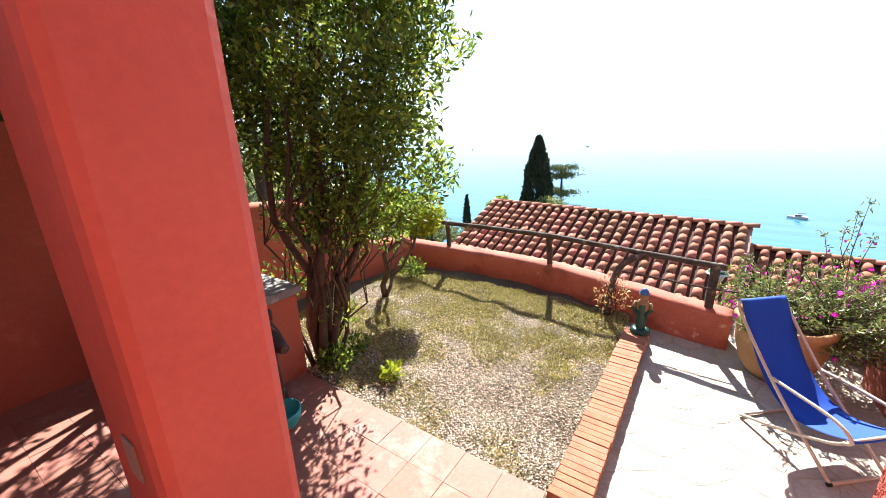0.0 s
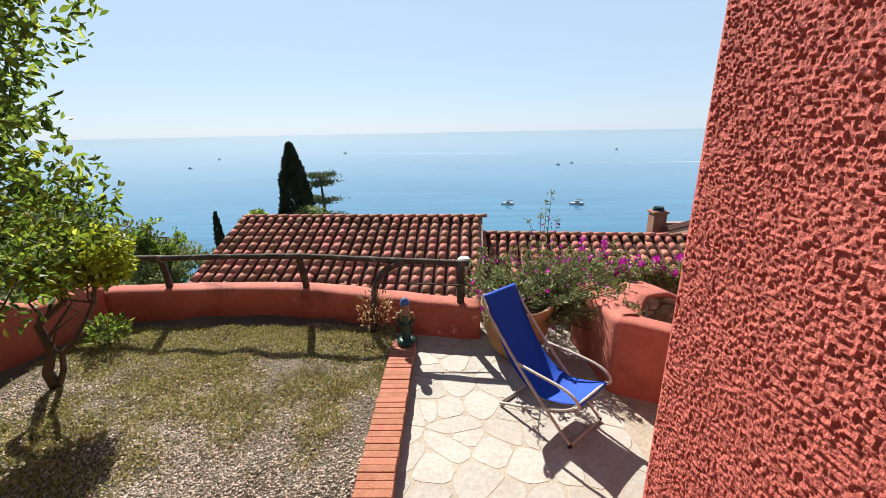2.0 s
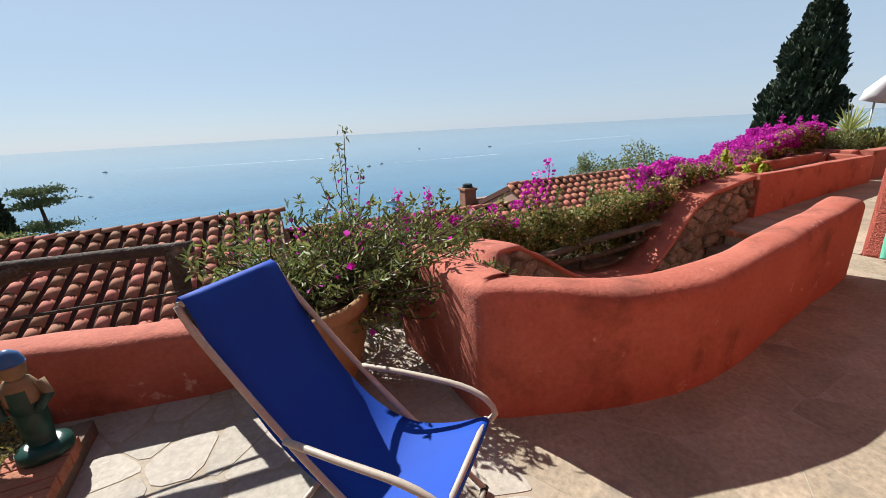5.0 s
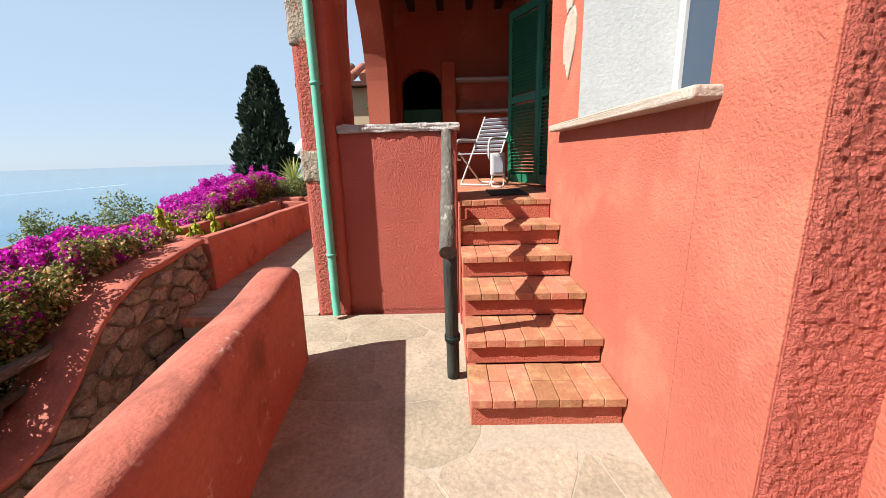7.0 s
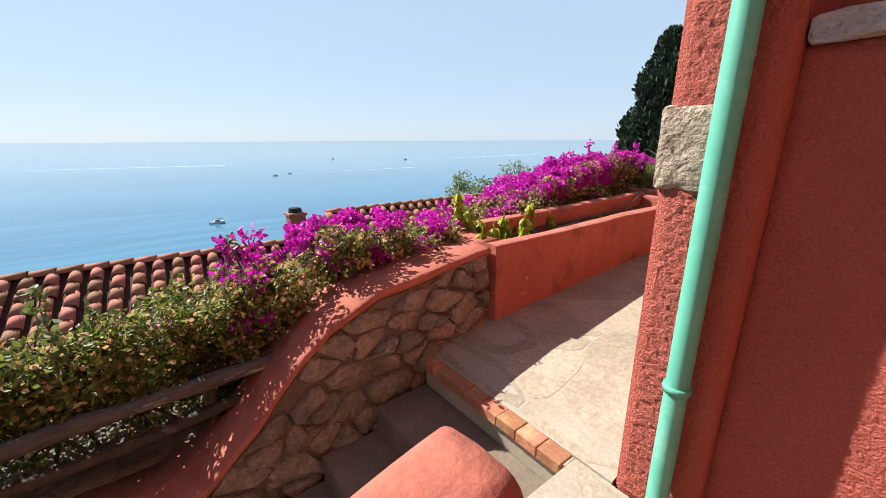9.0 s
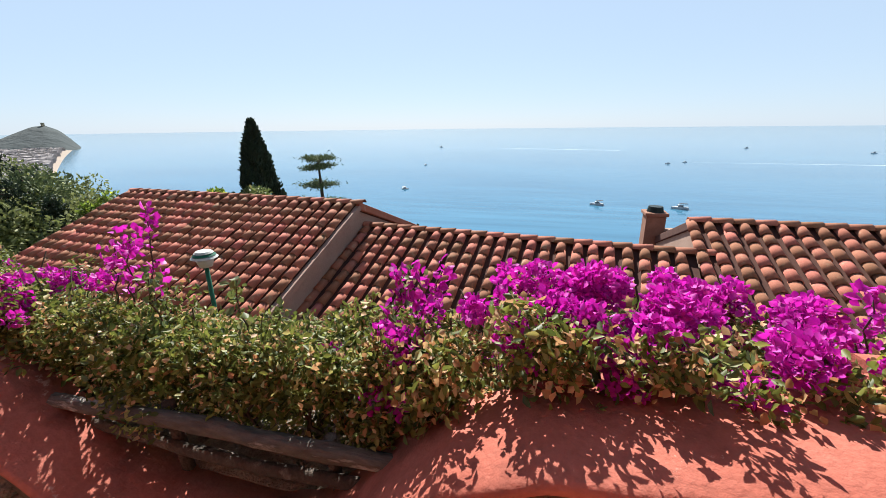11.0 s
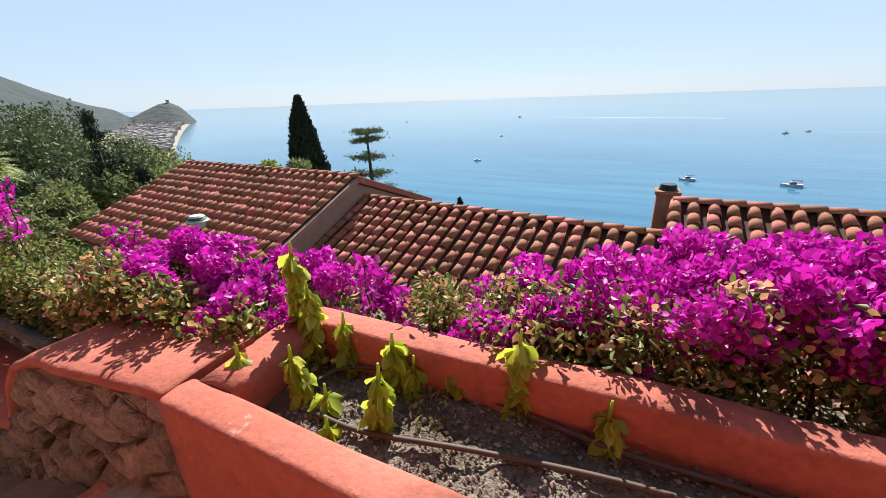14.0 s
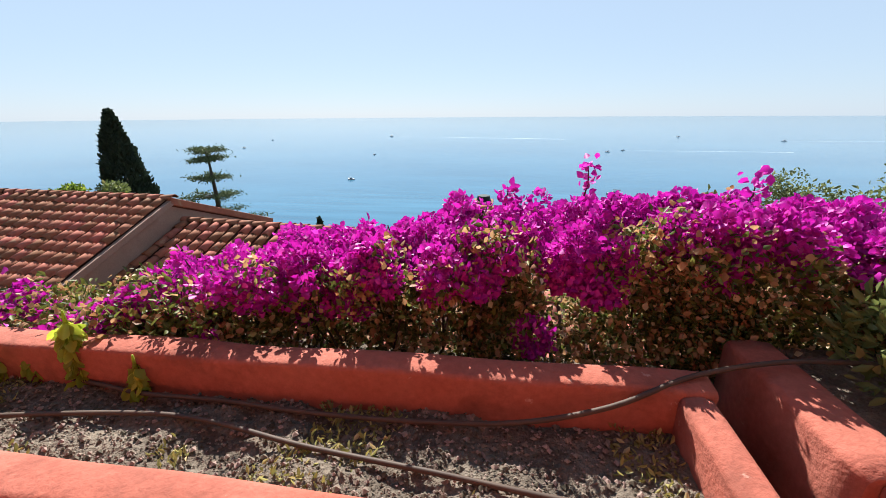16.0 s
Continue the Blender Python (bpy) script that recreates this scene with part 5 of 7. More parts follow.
def gable_house(name, origin, turn, length, slope_len, pitch, wall_mat, depth, label, seed, limit=300, back_len=None, verge=True):
    h = thing(name, (origin[0], origin[1] - 1.5, origin[2] - 4), label, "house")
    tiled_roof(h, origin, turn, length, slope_len, pitch, seed=seed, limit=limit, back_len=back_len)
    base = Matrix.Translation(origin) @ Matrix.Rotation(radians(turn), 4, "Z")
    run = slope_len * math.cos(radians(pitch)) - 0.30
    drop = run * math.tan(radians(pitch))
    brun = (back_len or slope_len) * math.cos(radians(pitch)) - 0.3
    bdrop = brun * math.tan(radians(pitch))
    for x0, x1, nm in ((0.05, 0.30, "gable_wall"), (length - 0.22, length - 0.005, "gable_wall")):
        bm = bmesh.new()
        out = [(-run, -drop - depth), (brun, -drop - depth), (brun, -bdrop - 0.15), (0, -0.15), (-run, -drop - 0.15)]
        va = [bm.verts.new(base @ Vector((x0, y, z))) for y, z in out]
        vb = [bm.verts.new(base @ Vector((x1, y, z))) for y, z in out]
        bm.faces.new(va)
        bm.faces.new(list(reversed(vb)))
        for k in range(5):
            bm.faces.new((va[k], vb[k], vb[(k + 1) % 5], va[(k + 1) % 5]))
        bmesh.ops.recalc_face_normals(bm, faces=list(bm.faces))
        part(nm, bm, wall_mat, h)
    part("front_wall", box(bmesh.new(), 0.3, length - 0.25, -run, -run + 0.25, -drop - depth, -drop - 0.17, 0, base), wall_mat, h)
    part("back_wall", box(bmesh.new(), 0.3, length - 0.25, brun - 0.25, brun, -drop - depth, -bdrop - 0.17, 0, base), wall_mat, h)
    if verge:
        bm = bmesh.new()
        m = base @ Matrix.Rotation(radians(180), 4, "Z") @ Matrix.Rotation(radians(-pitch), 4, "X")
        box(bm, -length - 0.10, -length + 0.02, -0.02, slope_len + 0.02, -0.16, -0.02, 0.01, m)
        part("verge", bm, wall_mat, h)
        bm = bmesh.new()
        m = base @ Matrix.Rotation(radians(-pitch), 4, "X")
        box(bm, length - 0.06, length + 0.10, 0.0, (back_len or slope_len), -0.12, 0.07, 0.02, m)
        part("back_verge", bm, ROOF_TILE, h)
    return h


PINKISH = surface("faded_pink_plaster", (0.52, 0.36, 0.28), (0.45, 0.30, 0.23), 1.5, 30, 0.3, 0.9, 0.3, 40, 0.005, stain=(0.36, 0.22, 0.17), stain_scale=1.6)
gable_house("house_upper_roof", (-5.85, 14.80, -0.46), -3.3, 8.15, 4.3, 21.5, PINKISH, 2.2, "neighbouring house with an old barrel-tile roof", 41, 320)
gable_house("house_middle_roof", (2.12, 14.70, -1.12), -5.5, 8.0, 5.2, 21.5, PINKISH, 2.0, "lower neighbouring house with an old barrel-tile roof", 42, 300, verge=False)
gable_house("house_east_roof", (10.18, 14.92, -0.66), -2.0, 9.4, 4.6, 21.5, PINKISH, 2.0, "neighbouring house with a sunlit barrel-tile roof", 43, 300)
settle_tiles()

CHIMNEY = surface("rusty_chimney_plaster", (0.44, 0.225, 0.15), (0.34, 0.165, 0.11), 3, 30, 0.35, 0.9, 0.4, 40, 0.006)
ch = thing("chimney", (10.25, 18.15, -2.4), "plastered brick chimney with a dark metal cowl", "chimney")
part("chimney_shaft", box(bmesh.new(), 9.97, 10.51, 17.88, 18.42, -4.2, -1.18, 0.02), CHIMNEY, ch)
part("chimney_collar", box(bmesh.new(), 9.92, 10.56, 17.83, 18.47, -1.18, -1.08, 0.015), CHIMNEY, ch)
bm = bmesh.new()
bmesh.ops.create_cone(bm, cap_ends=True, segments=14, radius1=0.24, radius2=0.20, depth=0.16, matrix=Matrix.Translation((10.24, 18.15, -1.0)))
part("cowl", bm, IRON, ch, "dark metal cowl")
part("parapet_side", box(bmesh.new(), 10.53, 12.2, 18.0, 18.3, -3.0, -1.6, 0.02), PINKISH, ch)


# ---- garden lamps below ----
def garden_lamp(x, y, ztop):
    t = thing("garden_lamp", (x, y, ztop - 1.6), "green garden lamp post with an opal shade", "lamp", "garden lamps")
    bm = bmesh.new()
    tube(bm, [(x, y, ztop - 2.6), (x, y, ztop - 0.3)], 0.035, 10)
    part("post", bm, SHUTTER, t)
    bm = bmesh.new()
    bmesh.ops.create_cone(bm, cap_ends=True, segments=18, radius1=0.10, radius2=0.15, depth=0.16, matrix=Matrix.Translation((x, y, ztop - 0.20)))
    part("shade", bm, LAMP_WHITE, t, "opal glass shade", True)
    for k in range(3):
        bm = bmesh.new()
        bmesh.ops.create_cone(bm, cap_ends=True, segments=20, radius1=0.21 - 0.03 * k, radius2=0.18 - 0.03 * k, depth=0.03, matrix=Matrix.Translation((x, y, ztop - 0.105 + 0.04 * k)))
        part("hood_ring", bm, LAMP_WHITE if k % 2 == 0 else SHUTTER, t)


garden_lamp(1.62, 10.17, -0.46)
garden_lamp(-10.9, 12.1, -1.65)
garden_lamp(-13.5, 13.4, -1.95)

# ---- boats ----
def boat(x, y, yaw, s=1.0, wake=0.0):
    t = thing("motor_boat", (x, y, SEA_Z), "small white motor boat on the sea", "boat", "boats on the bay")
    m = Matrix.Translation((x, y, SEA_Z)) @ Matrix.Rotation(radians(yaw), 4, "Z") @ Matrix.Scale(s, 4)
    bm = bmesh.new()
    prism(bm, [(-2.6, -0.9), (1.0, -0.95), (2.2, -0.5), (3.0, 0), (2.2, 0.5), (1.0, 0.95), (-2.6, 0.9)], -0.2, 0.75, m, 0.08)
    part("hull", bm, BOAT_WHITE, t)
    part("cabin", box(bmesh.new(), -0.9, 0.9, -0.6, 0.6, 0.75, 1.45, 0.12, m), BOAT_WHITE, t)
    part("windscreen", box(bmesh.new(), -0.8, 0.93, -0.62, 0.62, 1.0, 1.3, 0.05, m), BOAT_DARK, t)
    part("canopy", box(bmesh.new(), -2.2, 0.5, -0.75, 0.75, 1.9, 2.0, 0.03, m), BOAT_DARK, t)
    if wake:
        bm = bmesh.new()
        ring = [bm.verts.new(m @ Vector(p)) for p in ((-2.5, 0.4, 0.03), (-wake, wake * 0.012 + 0.3, 0.03), (-wake, -wake * 0.012 - 0.3, 0.03), (-2.5, -0.4, 0.03))]
        bm.faces.new(ring)
        part("wake", bm, WAKE, t, "long pale wake")


for x, y, yaw, s, wk in ((57, 172.5, 172, 1.05, 0), (27, 174.5, 178, 0.95, 0), (101, 369, 175, 0.7, 0), (-160, 620, 165, 1.0, 260), (-255, 390, 10, 0.7, 0),
                         (253, 612, 20, 0.9, 0), (-66, 200, 5, 0.65, 0), (330, 520, 178, 0.9, 320), (118, 385, 176, 0.6, 220), (-95, 330, 40, 0.5, 0), (-300, 520, 20, 0.6, 0)):
    boat(x, y, yaw, s, wk)

# ---- plants ----
def branchy(bm, start, tip, r0, r1, rng, bend=0.15, sides=7):
    a, b = Vector(start), Vector(tip)
    pts, rad = [], []
    for k in range(7):
        t = k / 6
        w = Vector((rng.uniform(-1, 1), rng.uniform(-1, 1), rng.uniform(-0.3, 0.3))) * bend * math.sin(math.pi * t)
        pts.append(a.lerp(b, t) + w)
        rad.append(r0 + (r1 - r0) * t)
    tube(bm, pts, rad, sides, True, 0.15)
    return pts


def tree(name, base, trunks, blobs, n, size, leaf, label, seed, group="", aspect=0.4, up=0.2, category="tree", bark=BARK):
    rng = random.Random(seed)
    rn = np.random.default_rng(seed)
    t = thing(name, base, label, category, group)
    bm = bmesh.new()
    tips = []
    for tip, r in trunks:
        pts = branchy(bm, (base[0] + rng.uniform(-0.08, 0.08), base[1] + rng.uniform(-0.08, 0.08), base[2] - 0.05), tip, r, r * 0.35, rng)
        for k in range(5):
            p = pts[rng.randint(2, 6)]
            b = rng.choice(blobs)
            q = Vector(b[:3]) + Vector((rng.uniform(-1, 1) * b[3], rng.uniform(-1, 1) * b[4], rng.uniform(-1, 1) * b[5])) * 0.75
            branchy(bm, p, q, r * 0.35, r * 0.1, rng, 0.12, 5)
    part("trunk", bm, bark, t)
    c, d = clump_points(blobs, n, rn, 0.35)
    # gaps: leaves gather in tufts
    keep = np.array([noise.noise(Vector(p) * (1.1 / max(size * 8, 0.3))) > -0.28 for p in c])
    tagged(mesh_part("crown", leaf_mesh(c[keep], size, rn, up=up, aspect=aspect, out=d[keep] * 0.4), leaf, t), kind="stuff")
    return t


def scatter_blobs(cx, cy, cz, rx, ry, rz, n, r, rng):
    out = []
    for _ in range(n):
        d = Vector((rng.gauss(0, 1), rng.gauss(0, 1), rng.gauss(0, 1))).normalized()
        k = rng.uniform(0.25, 1.0) ** 0.5
        s = r * rng.uniform(0.65, 1.25)
        out.append((cx + d.x * rx * k, cy + d.y * ry * k, cz + d.z * rz * k, s, s, s * 0.85))
    return out


rng = random.Random(2)
tree("laurel_tree", (-2.22, 3.30, Z_GARDEN), [((-2.7, 3.3, 3.2), 0.05), ((-2.2, 3.6, 3.6), 0.055), ((-1.9, 3.7, 3.0), 0.045), ((-2.4, 3.9, 3.9), 0.05), ((-2.1, 3.2, 2.6), 0.04), ((-1.75, 4.1, 2.4), 0.04)] + [((-2.2 + rng.uniform(-0.75, 0.6), 3.5 + rng.uniform(-0.35, 0.5), rng.uniform(1.5, 2.9)), rng.uniform(0.014, 0.028)) for _ in range(11)],
     scatter_blobs(-2.22, 3.70, 2.90, 1.22, 0.80, 1.45, 115, 0.32, rng) + scatter_blobs(-2.35, 3.45, 1.15, 0.55, 0.40, 0.6, 12, 0.22, rng) + scatter_blobs(-1.55, 3.75, 2.30, 0.60, 0.45, 0.55, 22, 0.22, rng) + scatter_blobs(-2.2, 3.8, 4.0, 1.2, 1.0, 0.8, 40, 0.36, rng),
     42000, 0.062, LEAF_TREE, "tall leafy evergreen tree with several stems", 11)
tree("dark_multi_stem_tree", (-3.75, 3.05, Z_GARDEN), [((-4.3, 2.6, 2.6), 0.07), ((-3.6, 2.9, 3.0), 0.07), ((-3.3, 3.4, 2.8), 0.06), ((-4.2, 3.5, 2.9), 0.06)],
     scatter_blobs(-3.8, 2.9, 3.3, 1.6, 1.5, 1.2, 60, 0.42, rng) + scatter_blobs(-4.6, 1.8, 3.6, 1.6, 1.5, 0.8, 44, 0.42, rng), 26000, 0.085, LEAF_DARK, "dark evergreen tree with forked stems", 12)
tree("young_citrus_tree", (-2.85, 4.95, Z_GARDEN), [((-2.55, 5.0, 1.5), 0.05), ((-2.3, 5.05, 1.3), 0.03)],
     scatter_blobs(-2.42, 5.0, 1.36, 0.34, 0.32, 0.26, 20, 0.16, rng), 4200, 0.075, LEAF_YELLOW, "young tree with bright yellow-green leaves", 13)


def low_plant(name, x, y, z, r, h, n, size, leaf, label, seed, category="plant", group="", up=0.8, aspect=0.4, stems=6, bark=BARK):
    rn = np.random.default_rng(seed)
    rng = random.Random(seed)
    t = thing(name, (x, y, z), label, category, group)
    bm = bmesh.new()
    for k in range(stems):
        a = 2 * math.pi * k / stems + rng.uniform(-0.4, 0.4)
        branchy(bm, (x, y, z - 0.02), (x + math.cos(a) * r * 0.7, y + math.sin(a) * r * 0.7, z + h * rng.uniform(0.6, 1)), 0.008, 0.003, rng, 0.02, 5)
    tagged(part("branchwork", bm, bark, t), kind="stuff")
    c, d = clump_points([(x, y, z + h * 0.55, r, r, h * 0.5)], n, rn, 0.2)
    tagged(mesh_part("leaves", leaf_mesh(c, size, rn, up=up, aspect=aspect, out=d * 0.8), leaf, t), kind="stuff")
    return t


for x, y, r, h, s in ((-1.46, 3.50, 0.10, 0.15, 61), (-2.0, 3.28, 0.18, 0.26, 62), (-2.08, 3.58, 0.18, 0.24, 63), (-3.0, 5.75, 0.22, 0.34, 64)):
    low_plant("garden_herb", x, y, garden_z(x, y), r, h, int(300 * r / 0.2), 0.055, LEAF_YELLOW if s < 62 else LEAF_TREE, "bright green herb growing in the gravel", s, "herb", "garden herbs")
low_plant("dry_creeper", 0.02, 6.0, garden_z(0, 6.0), 0.22, 0.52, 210, 0.045, FADED, "thin creeper climbing the garden wall", 66)

# bougainvillea hedge behind the walls
def hedge_top(x):
    return 0.06 * noise.noise(Vector((x * 2.1, 3.3, 0))) + float(np.interp(x, [2.4, 3.2, 4.3, 5.0, 5.5, 5.8, 6.1, 6.6, 7.05, 7.6, 8.1, 8.42, 8.9, 9.3, 9.65, 10.05, 10.8, 11.5, 12.2, 13.0], [0.42, 0.64, 0.60, 0.52, 0.46, 0.45, 0.52, 0.66, 0.84, 0.84, 0.72, 0.50, 0.70, 0.80, 0.93, 1.00, 1.08, 1.14, 1.08, 1.0]))


def hedge_mid(x):
    return float(np.interp(x, [2.4, 5.0, 6.4, 7.4, 8.2, 8.6, 9.4, 11.0, 13.0], [6.80, 6.74, 6.74, 6.74, 6.90, 7.08, 7.20, 7.46, 7.50]))


def bougainvillea(x0, x1, seed, flower, faded, label):
    rn = np.random.default_rng(seed)
    rng = random.Random(seed)
    t = thing("bougainvillea", ((x0 + x1) / 2, hedge_mid((x0 + x1) / 2), -0.15), label, "bougainvillea", "bougainvillea hedge")
    bm = bmesh.new()
    for k in range(int((x1 - x0) * 9)):
        x = rng.uniform(x0, x1)
        y = hedge_mid(x)
        x2 = x + rng.uniform(-0.5, 0.5)
        branchy(bm, (x, y + rng.uniform(-0.05, 0.15), -0.28), (x2, hedge_mid(x2) + rng.uniform(-0.32, 0.3), hedge_top(x2) * rng.uniform(0.75, 1.06)), 0.012, 0.004, rng, 0.07, 5)
    tagged(part("branchwork", bm, BARK, t), kind="stuff")
    blobs, tops = [], []
    n = int((x1 - x0) * 34)
    for _ in range(n):
        x = rng.uniform(x0, x1)
        h = hedge_top(x) * rng.uniform(0.90, 1.05)
        s = rng.uniform(0.09, 0.17)
        z = rng.uniform(0.10 if x < 8 else 0.40, h - s * 0.6)
        blobs.append((x, hedge_mid(x) + rng.uniform(-0.30, 0.34), z, s, s, s))
        if x > 6.5 and rng.random() < 0.4:
            blobs.append((x, hedge_mid(x) + rng.uniform(-0.38, -0.22), hedge_top(x) * rng.uniform(0.78, 1.0), s * 0.75, s * 0.75, s * 0.75))
        if x > 8.3:
            blobs.append((x, hedge_mid(x) + rng.uniform(-0.34, 0.1), rng.uniform(0.42, 0.74), s, s, s))
        if x < 6.7:
            blobs.append((x, rng.uniform(6.70, 7.1), rng.uniform(-0.20, 0.10), s, s, s))
            blobs.append((x, rng.uniform(6.78, 7.1), rng.uniform(0.0, 0.28), s, s, s))
            s *= 0.8
            blobs.append((x, rng.uniform(6.50, 6.64), rng.uniform(0.26, 0.92 * hedge_top(x)), s, s, s))
    for _ in range(int((x1 - x0) * 32 * flower)):
        x = rng.uniform(x0, x1)
        if noise.noise(Vector((x * 1.3, seed, 0))) + flower * 0.5 < 0.0:
            continue
        s = rng.uniform(0.035, 0.10)
        up = rng.random()
        tops.append((x, hedge_mid(x) + rng.uniform(-0.34, 0.34), hedge_top(x) * rng.uniform(0.96, 1.07) - (0.24 * up ** 1.8 if rng.random() < 0.9 else 0.42 * up) - s * 0.3, s, s, s * 0.9))
    c, d = clump_points(blobs, int((x1 - x0) * (11500 if x0 < 6 else 6600)), rn, 0.3)
    tagged(mesh_part("foliage", leaf_mesh(c, 0.040 if x0 < 8 else 0.034, rn, up=0.2, aspect=0.5), LEAF_BOUG, t), kind="stuff")
    c, d = clump_points(blobs, int((x1 - x0) * 1500 * faded), rn, 0.5)
    tagged(mesh_part("dry_bloom", leaf_mesh(c, 0.031, rn, up=0.1, aspect=0.8), FADED, t), kind="stuff")
    if tops:
        c, d = clump_points(tops, int(len(tops) * 150), rn, 0.45)
        tagged(mesh_part("bloom", leaf_mesh(c, 0.030, rn, up=0.2, aspect=0.9, out=d * 0.5), BRACT, t, "vivid magenta bracts"), kind="stuff")
    for k in range(int((x1 - x0) * 2.2)):
        x = rng.uniform(x0, x1)
        bm = bmesh.new()
        h0 = hedge_top(x)
        lean = rng.uniform(-0.12, 0.12)
        h1 = h0 + rng.uniform(0.06, 0.26)
        pts = branchy(bm, (x, hedge_mid(x), h0 - 0.2), (x + lean, hedge_mid(x) + rng.uniform(-0.1, 0.1), h1), 0.006, 0.003, rng, 0.03, 5)
        spr = part("shoot", bm, BARK, t)
        cs = np.array([tuple(pts[rng.randint(2, 6)] + Vector((rng.gauss(0, 0.022), rng.gauss(0, 0.022), rng.gauss(0, 0.022)))) for _ in range(64)])
        tagged(mesh_part("shoot_tip", leaf_mesh(cs, 0.042, rn, up=0.3, aspect=0.7), BRACT if rng.random() < 0.72 * flower else LEAF_OLEANDER, spr), kind="stuff")
    if x0 == 4.5:
        for tip in ((5.02, 6.80, 1.02), (4.86, 6.80, 0.90), (4.70, 6.82, 0.82)):
            bm = bmesh.new()
            pts = branchy(bm, (tip[0] - 0.10, tip[1], 0.45), tip, 0.006, 0.003, rng, 0.03, 5)
            spr = part("shoot", bm, BARK, t)
            cs = np.array([tuple(pts[rng.randint(2, 6)] + Vector((rng.gauss(0, 0.030), rng.gauss(0, 0.030), rng.gauss(0, 0.026)))) for _ in range(56)])
            tagged(mesh_part("shoot_tip", leaf_mesh(cs, 0.042, rn, up=0.3, aspect=0.8), BRACT, spr), kind="stuff")
    return t


bougainvillea(2.4, 4.6, 71, 0.42, 1.2, "straggling bougainvillea, mostly leaves and faded bracts")
bougainvillea(4.5, 6.5, 72, 0.10, 1.5, "bougainvillea with yellowed leaves and faded bracts")
bougainvillea(6.4, 8.3, 73, 1.15, 2.0, "bougainvillea in magenta bloom over the stone wall")
bougainvillea(8.5, 10.2, 74, 2.4, 1.8, "dense magenta bougainvillea behind the planter")
bougainvillea(10.1, 11.8, 75, 2.4, 2.8, "tall magenta bougainvillea with dry leaves below")
bougainvillea(11.7, 13.3, 76, 2.0, 2.0, "magenta bougainvillea by the far planter")

# wilting basil in the planter
def basil(x, y, h, seed, droop=0.6):
    rn = np.random.default_rng(seed)
    rng = random.Random(seed)
    t = thing("basil_plant", (x, y, 0.51), "wilting yellow-green basil plant in dry soil", "basil", "basil plants")
    bm = bmesh.new()
    top = Vector((x + rng.uniform(-0.03, 0.03), y + rng.uniform(-0.03, 0.03), 0.51 + h))
    pts = branchy(bm, (x, y, 0.50), top, 0.006, 0.003, rng, 0.015, 6)
    part("stem", bm, LEAF_GRASS, t)
    cs, od = [], []
    for k in range(int(30 + h * 380)):
        f = rng.uniform(0.12, 1.0)
        p = pts[0].lerp(top, f)
        a = rng.uniform(0, 2 * math.pi)
        cs.append((p.x + math.cos(a) * 0.008, p.y + math.sin(a) * 0.008, p.z))
        od.append((math.cos(a) * 1.5, math.sin(a) * 1.5, -droop * 3.6))
    tagged(mesh_part("leaves", leaf_mesh(np.array(cs), 0.060, rn, up=-0.3, aspect=0.62, out=np.array(od)), LEAF_BASIL, t), kind="stuff")
    bm = bmesh.new()
    tube(bm, [top - Vector((0, 0, 0.02)), top + Vector((0.004, 0.0, 0.05))], [0.009, 0.004], 6)
    part("flower_spike", bm, LEAF_BASIL, t)


for k, (x, y, h) in enumerate(((8.17, 6.36, 0.20), (8.36, 6.42, 0.20), (8.70, 6.40, 0.24), (8.41, 6.62, 0.22), (8.65, 6.62, 0.22), (8.72, 6.60, 0.13), (8.89, 6.68, 0.13), (9.09, 6.66, 0.30), (9.39, 6.63, 0.14),
                                (8.56, 6.34, 0.06), (8.16, 6.64, 0.48), (8.24, 6.60, 0.34), (8.48, 6.38, 0.08))):
    basil(x, y, h, 200 + k)
rng_n = np.random.default_rng(31)
pts = []
while len(pts) < 900:
    x = rng_n.uniform(8.4, 11.36)
    y = FR(x) + 0.2 + rng_n.random() * 0.42
    if noise.noise(Vector((x * 2.5, y * 2.5, 9))) > 0.15:
        pts.append((x, y, 0.53))
tagged(mesh_part("soil_weeds", leaf_mesh(pts, 0.028, rng_n, up=0.5, aspect=0.4), LEAF_GRASS), "tiny weeds on the planter soil", "weeds", kind="stuff")

# far planter: yucca and shrubs
def yucca(x, y, z, n, L, seed):
    rng = random.Random(seed)
    t = thing("yucca", (x, y, z), "striped yucca with spiky leaves in the planter", "yucca", "yuccas in the planter")
    bm = bmesh.new()
    for k in range(n):
        a, e = rng.uniform(0, 2 * math.pi), rng.uniform(0.15, 1.4)
        d = Vector((math.cos(a) * math.cos(e), math.sin(a) * math.cos(e), math.sin(e)))
        s = Vector((-math.sin(a), math.cos(a), 0))
        l = L * rng.uniform(0.7, 1.1)
        b = Vector((x, y, z + 0.05))
        prev = None
        for f, w, sag in ((0.0, 0.010, 0), (0.4, 0.016, 0.0), (0.75, 0.011, 0.03), (1.0, 0.001, 0.10)):
            p = b + d * l * f - Vector((0, 0, sag * l))
            cur = (bm.verts.new(p - s * w), bm.verts.new(p + s * w))
            if prev:
                bm.faces.new((prev[0], prev[1], cur[1], cur[0]))
            prev = cur
    part("leaves", bm, LEAF_YUCCA, t)
    bm = bmesh.new()
    tube(bm, [(x, y, 0.58), (x, y, z + 0.10)], [0.04, 0.03], 8)
    part("stem", bm, BARK, t)


